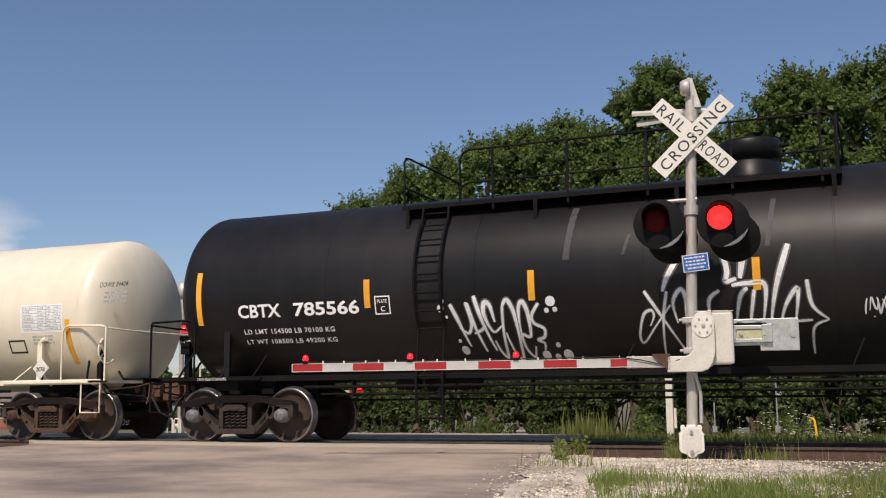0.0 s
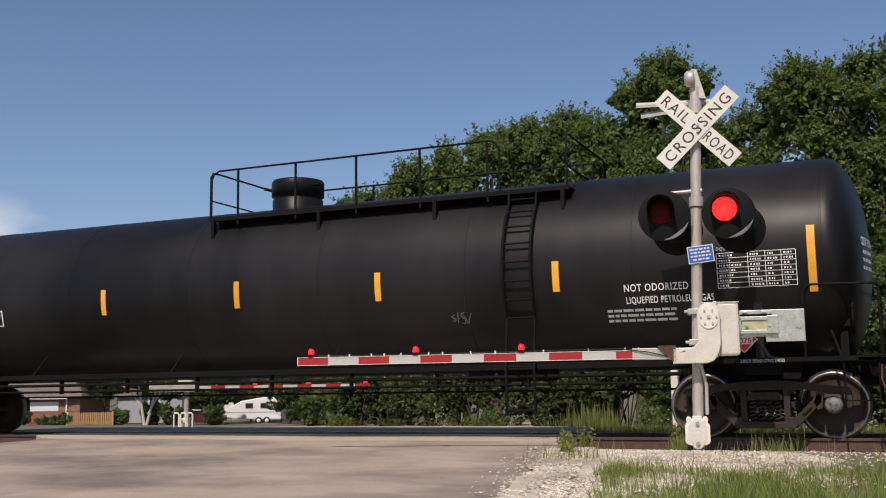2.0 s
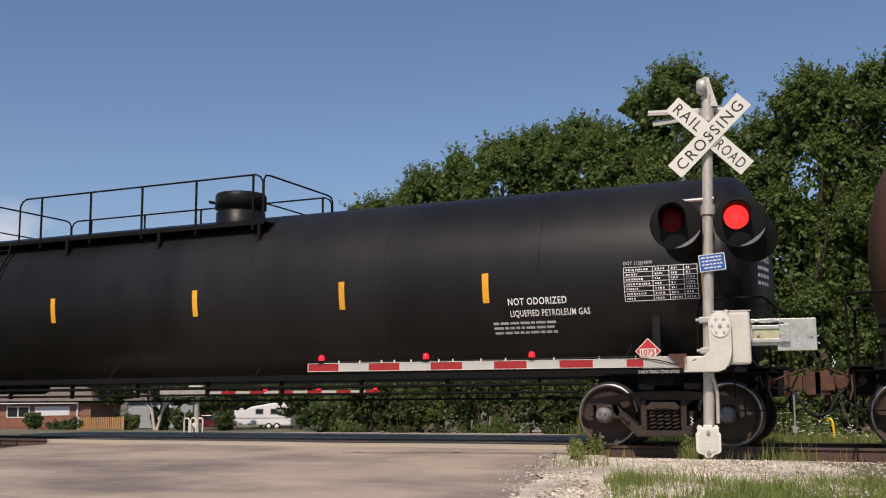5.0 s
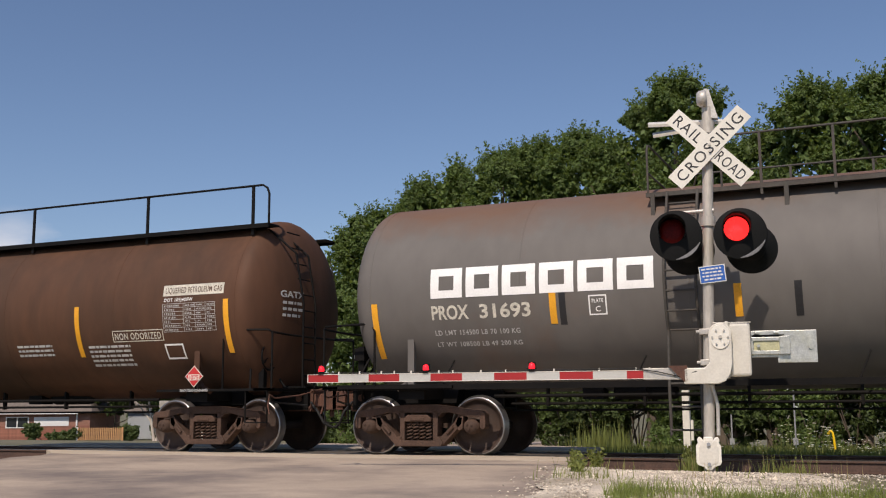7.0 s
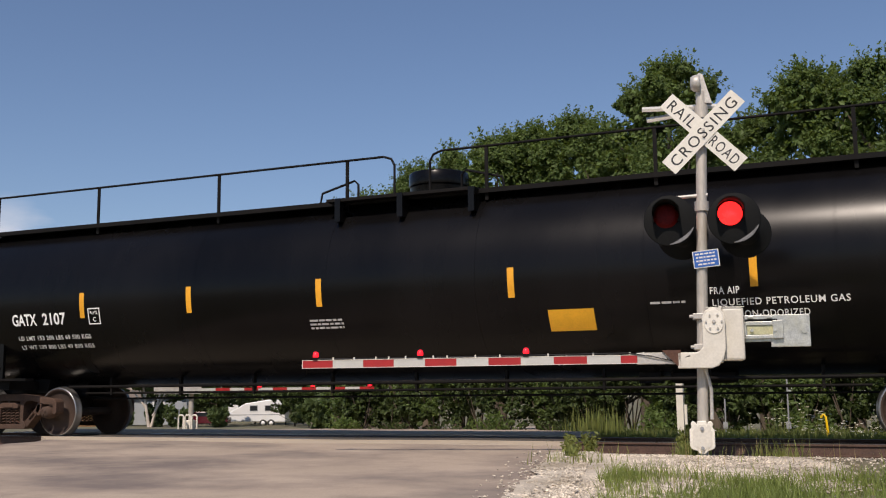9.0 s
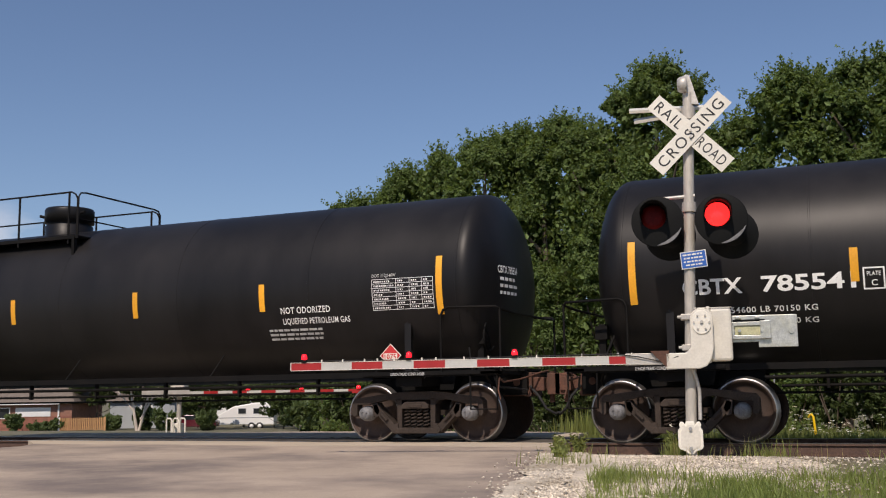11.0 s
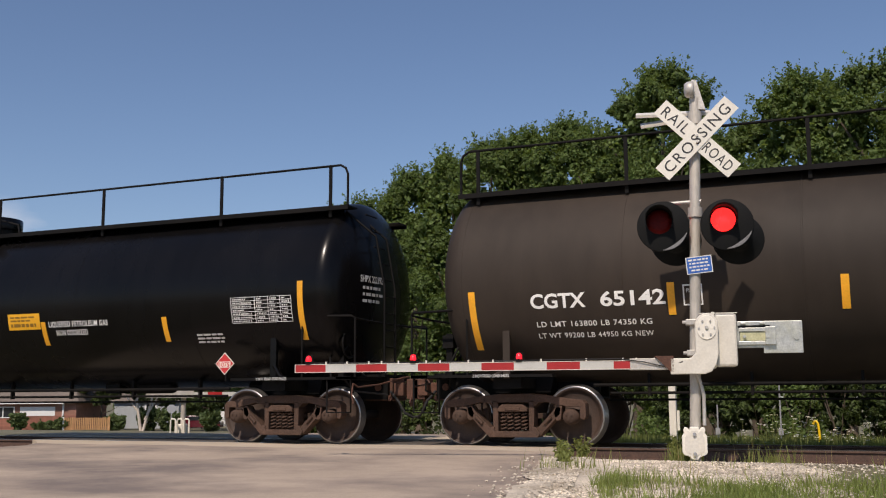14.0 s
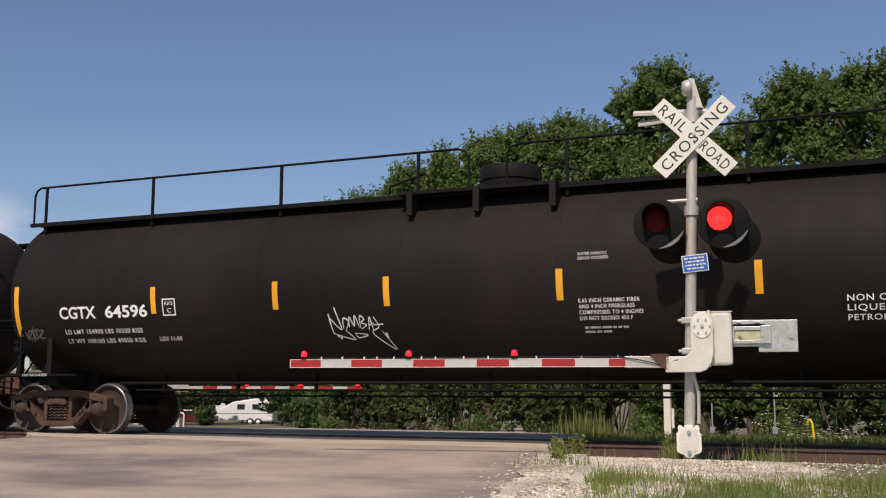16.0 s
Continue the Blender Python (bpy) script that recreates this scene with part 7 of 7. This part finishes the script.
for x, y, h in ((-2.2, 7.4, 1.35), (-3.55, 7.6, 0.85)):
    pt = tagged(empty("thin_post", pose(x, y, ground_height(x, y))), "thin grey metal post in the grass", "post")
    part("shaft", Shape().rod((0, 0, 0), (0, 0, h), 0.018, 6), [M_GREY_METAL], pt)
    part("tag", Shape().box(-0.05, 0.05, -0.03, -0.02, 0.2, 0.34), [M_GREY_METAL], pt)

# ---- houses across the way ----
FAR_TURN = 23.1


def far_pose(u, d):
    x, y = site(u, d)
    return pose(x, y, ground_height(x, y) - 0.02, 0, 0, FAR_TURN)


def build_house():
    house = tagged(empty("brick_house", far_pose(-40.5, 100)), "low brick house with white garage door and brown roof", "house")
    wall = part("wall", Shape().box(-7, 5.9, 0, 9, 0, 2.45), [M_MORTAR], house, "red brick wall")
    me = mesh_of("brick_course", Shape().box(-7.02, 5.92, -0.03, 0.0, 0, 0.085), [M_BRICK])
    for i in range(14):
        part("brick_course", me, None, wall, at=pose(0, 0, 0.02 + i * 0.095))
    part("garage_door", Shape().box(0.6, 3.9, -0.06, 0.0, 1.30, 2.15), [M_SIDING], house, "white panelled band")
    w = part("window", Shape().box(-2.0, 0.0, -0.05, 0.0, 1.2, 2.1), [M_GLASS_DARK], house)
    part("frame", Shape().box(-2.1, 0.1, -0.09, -0.05, 1.12, 1.2).box(-2.1, 0.1, -0.09, -0.05, 2.1, 2.18).box(-2.1, -2.0, -0.09, -0.05, 1.2, 2.1).box(0.0, 0.1, -0.09, -0.05, 1.2, 2.1).box(-1.05, -0.95, -0.09, -0.05, 1.2, 2.1), [M_SIDING], w, "white frame")
    part("downpipe", Shape().box(4.6, 4.75, -0.12, 0, 0, 2.4), [M_SIDING], house)
    part("gutter", Shape().box(-7.4, 4.9, -0.6, -0.45, 2.42, 2.56), [M_SIDING], house)
    roof = Shape()
    roof.add([(-7.5, -0.55, 2.5), (6.3, -0.55, 2.5), (6.3, 9.5, 2.5), (-7.5, 9.5, 2.5), (-5.5, 4.5, 5.0), (4.0, 4.5, 5.0)],
             [(0, 1, 5, 4), (1, 2, 5), (2, 3, 4, 5), (3, 0, 4), (3, 2, 1, 0)])
    part("roof", roof, [M_SHINGLE], house, "brown shingle roof")
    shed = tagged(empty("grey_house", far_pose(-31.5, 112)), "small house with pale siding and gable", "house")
    wall = part("wall", Shape().box(-3.2, 3.6, 0, 6, 0, 3.0), [M_GREY_SIDING], shed)
    me = mesh_of("siding_board", Shape().box(-3.22, 3.62, -0.04, 0, 0, 0.19), [M_GREY_SIDING])
    for i in range(14):
        part("siding_board", me, None, wall, at=pose(0, 0, 0.05 + i * 0.21))
    part("window", Shape().box(0.2, 1.1, -0.08, 0.0, 1.4, 2.6), [M_GLASS_DARK], shed)
    for x0 in (0.0, 1.1):
        part("window_frame", Shape().box(x0, x0 + 0.2, -0.1, 0, 1.3, 2.7), [M_SIDING], shed)
    roof = Shape().add([(-3.6, -0.5, 3.0), (4.0, -0.5, 3.0), (4.0, 6.4, 3.0), (-3.6, 6.4, 3.0), (-3.6, 3, 4.8), (4.0, 3, 4.8)], [(0, 1, 5, 4), (2, 3, 4, 5), (1, 2, 5), (3, 0, 4), (3, 2, 1, 0)])
    part("roof", roof, [M_SHINGLE], shed, "brown shingle roof")
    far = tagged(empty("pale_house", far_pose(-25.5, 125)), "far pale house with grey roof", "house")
    part("wall", Shape().box(-3, 4, 0, 7, 0, 3.2), [M_SIDING], far)
    part("roof", Shape().add([(-3.5, -0.5, 3.2), (4.5, -0.5, 3.2), (4.5, 7.5, 3.2), (-3.5, 7.5, 3.2), (-3.5, 3.5, 5.6), (4.5, 3.5, 5.6)], [(0, 1, 5, 4), (2, 3, 4, 5), (1, 2, 5), (3, 0, 4), (3, 2, 1, 0)]), [M_GREY_METAL], far)
    part("window", Shape().box(0.5, 1.6, -0.06, 0, 1.2, 2.4), [M_GLASS_DARK], far)


build_house()
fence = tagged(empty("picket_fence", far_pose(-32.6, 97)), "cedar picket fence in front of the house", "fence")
me = mesh_of("picket", Shape().prism([(-0.06, 0.05), (0.06, 0.05), (0.06, 1.12), (0.0, 1.22), (-0.06, 1.12)], -0.02, 0.02), [M_CEDAR])
for i in range(24):
    part("picket", me, None, fence, at=pose(-1.95 + i * 0.17, -0.05, 0))
for z in (0.3, 0.9):
    part("fence_rail", Shape().box(-2.0, 2.0, 0, 0.05, z, z + 0.1), [M_CEDAR], fence)
for u in (-2.1, 2.1):
    part("fence_post", Shape().box(u - 0.07, u + 0.07, -0.06, 0.08, 0, 1.25), [M_SIDING if u < 0 else M_CEDAR], fence)

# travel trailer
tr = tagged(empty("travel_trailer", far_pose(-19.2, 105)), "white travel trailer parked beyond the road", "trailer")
out = [(-3.25, 0.55), (2.9, 0.45), (2.95, 2.65), (1.1, 2.65), (-1.1, 2.3), (-2.5, 1.55), (-3.25, 0.95)]
part("body", Shape().prism(out, 0, 2.4), [M_TRAILER], tr, "white ribbed body", bevel=0.08)
for x0, x1 in ((-0.6, 0.1), (0.9, 1.5)):
    w = part("window", Shape().box(x0, x1, -0.03, 0.0, 1.6, 2.05), [M_GLASS_DARK], tr)
    part("frame", Shape().box(x0 - 0.05, x1 + 0.05, -0.02, 0.0, 1.54, 2.11), [M_GREY_METAL], w)
part("trim_stripe", Shape().box(-3.0, 2.9, -0.015, 0.0, 1.15, 1.22), [M_GREY_METAL], tr)
for x in (0.7, 1.5):
    wh = part("wheel", Shape().lathe([(0.0, -0.1), (0.2, -0.1), (0.36, -0.08), (0.36, 0.12), (0.0, 0.12)], (x, 0.05, 0.36), "y", 20), [M_RUBBER], tr)
    part("rim", Shape().lathe([(0.0, -0.13), (0.2, -0.12), (0.2, -0.08)], (x, 0.05, 0.36), "y", 16), [M_TRAILER], wh)
part("hitch", Shape().box(-4.4, -3.2, 1.1, 1.3, 0.45, 0.55), [M_LAMP_BLACK], tr)
part("jack", Shape().box(-4.3, -4.2, 1.15, 1.25, 0.0, 0.6).box(2.7, 2.8, 1.15, 1.25, 0, 0.5), [M_LAMP_BLACK], tr)

# parked maroon car behind the gate
car = tagged(empty("parked_car", far_pose(-22.7, 98)), "maroon car parked by the houses", "car")
part("body", Shape().prism([(-2.1, 0.35), (2.1, 0.35), (2.15, 0.85), (1.3, 0.95), (0.7, 1.42), (-0.9, 1.45), (-1.6, 0.95), (-2.15, 0.85)], 0, 1.75), [M_MAROON], car, bevel=0.06)
part("window", Shape().prism([(-0.8, 1.0), (0.95, 1.0), (0.6, 1.36), (-0.75, 1.38)], -0.01, 0.02), [M_GLASS_DARK], car)
for x in (-1.3, 1.3):
    part("wheel", Shape().lathe([(0.0, -0.1), (0.3, -0.1), (0.33, 0.1), (0, 0.1)], (x, 0.05, 0.33), "y", 18), [M_RUBBER], car)
part("headlight", Shape().box(-2.16, -2.05, 0.1, 0.4, 0.68, 0.82), [M_TRAILER], car)

sign = tagged(empty("road_sign", far_pose(-21.0, 82)), "grey back of an octagonal road sign on its post", "road sign")
part("post", Shape().box(-0.03, 0.03, 0, 0.05, 0, 2.0), [M_GREY_METAL], sign)
part("face", Shape().prism([(0.36 * math.cos(math.pi / 8 + k * math.pi / 4), 1.75 + 0.36 * math.sin(math.pi / 8 + k * math.pi / 4)) for k in range(8)], -0.02, 0.0), [M_GREY_METAL], sign)

# twin pale-barked tree and leafy trees round the houses
tw = tagged(empty("tree", far_pose(-27.3, 96)), "pale-barked tree with forked trunk by the houses", "tree")
s = Shape()
for a, b, r in (((0, 0, 0), (-0.6, 0, 3.6), 0.16), ((0.2, 0, 0), (1.1, 0.2, 3.8), 0.14), ((0.3, 0, 1.0), (1.9, 0, 3.9), 0.10), ((-0.2, 0, 1.6), (-1.8, 0, 3.6), 0.09)):
    s.rod(a, b, r, 8, r2=r * 0.6)
part("trunk", s, [M_PALE_BARK], tw, flip=False)
rg = np.random.default_rng(77)
part("crown", leaf_mesh("crown", crown_points(rg, 5000, 3.2, 6.2, 2.6, 2.4, 40), 0.28, M_LEAF_FAR, rg), None, tw)
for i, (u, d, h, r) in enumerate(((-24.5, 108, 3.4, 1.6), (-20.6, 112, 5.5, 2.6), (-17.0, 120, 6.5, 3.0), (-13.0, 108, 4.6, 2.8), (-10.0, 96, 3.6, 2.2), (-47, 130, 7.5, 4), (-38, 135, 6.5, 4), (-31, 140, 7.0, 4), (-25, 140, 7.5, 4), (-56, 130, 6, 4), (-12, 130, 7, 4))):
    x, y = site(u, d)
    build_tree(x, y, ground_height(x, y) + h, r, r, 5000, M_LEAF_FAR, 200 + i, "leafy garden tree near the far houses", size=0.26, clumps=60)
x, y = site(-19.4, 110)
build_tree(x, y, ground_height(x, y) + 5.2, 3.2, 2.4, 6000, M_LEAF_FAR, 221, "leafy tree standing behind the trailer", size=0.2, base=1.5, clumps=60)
# garden trees round the houses, their shade put into a dark leaf colour
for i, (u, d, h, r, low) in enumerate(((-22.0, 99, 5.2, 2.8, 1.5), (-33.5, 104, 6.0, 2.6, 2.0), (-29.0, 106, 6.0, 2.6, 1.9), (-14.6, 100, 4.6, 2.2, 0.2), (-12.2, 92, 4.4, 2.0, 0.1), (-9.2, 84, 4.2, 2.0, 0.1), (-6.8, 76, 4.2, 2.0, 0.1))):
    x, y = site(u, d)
    build_tree(x, y, ground_height(x, y) + h, r, r, 5200, M_LEAF_DARK, 260 + i, "tree among the far gardens, shade put into its leaf colour", size=0.2, base=low, clumps=60)
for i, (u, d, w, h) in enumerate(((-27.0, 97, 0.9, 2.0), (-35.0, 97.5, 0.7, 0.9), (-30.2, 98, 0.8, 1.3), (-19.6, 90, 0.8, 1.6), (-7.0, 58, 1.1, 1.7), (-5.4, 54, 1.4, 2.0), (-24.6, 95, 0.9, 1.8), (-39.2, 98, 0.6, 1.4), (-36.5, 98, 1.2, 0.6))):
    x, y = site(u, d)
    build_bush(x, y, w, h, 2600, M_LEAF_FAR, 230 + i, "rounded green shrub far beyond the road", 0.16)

# ---- all that moves ----
def motions():
    for car in CARS:
        x = car.location.x
        walk(car, [(0.0, pose(x, 0, 0)), (CLIP, pose(x - TRAIN_SPEED * CLIP, 0, 0))])
    # wheels roll along the rails
    step = math.degrees(TRAIN_SPEED / 0.457 / FPS)
    rows = int(CLIP * FPS) + 1
    for ws, ax in WHEELSETS:
        walk(ws, [(i / FPS, pose(ax, 0, 0.457) @ Matrix.Rotation(radians(-step * i), 4, "Y")) for i in range(rows)])
    # the two lamps take turns, about twice a second
    turns = [0.475, 0.965] + [1.003 + 0.4956 * k for k in range(1, 31)]
    for side, el in ELEMENTS.items():
        place = el.location.copy()

        def lamp_pose(lit):
            return pose(place.x, place.y + (0 if lit else 0.035), place.z, 0 if lit else 88, 0, 0)
        lit = side > 0
        out = [(0.0, lamp_pose(lit))]
        for t in turns:
            if t >= CLIP - 0.1:
                break
            out.append((t - 0.07, lamp_pose(lit)))
            lit = not lit
            out.append((t - 0.005, lamp_pose(lit)))
        out.append((CLIP, lamp_pose(lit)))
        walk(el, out)


motions()
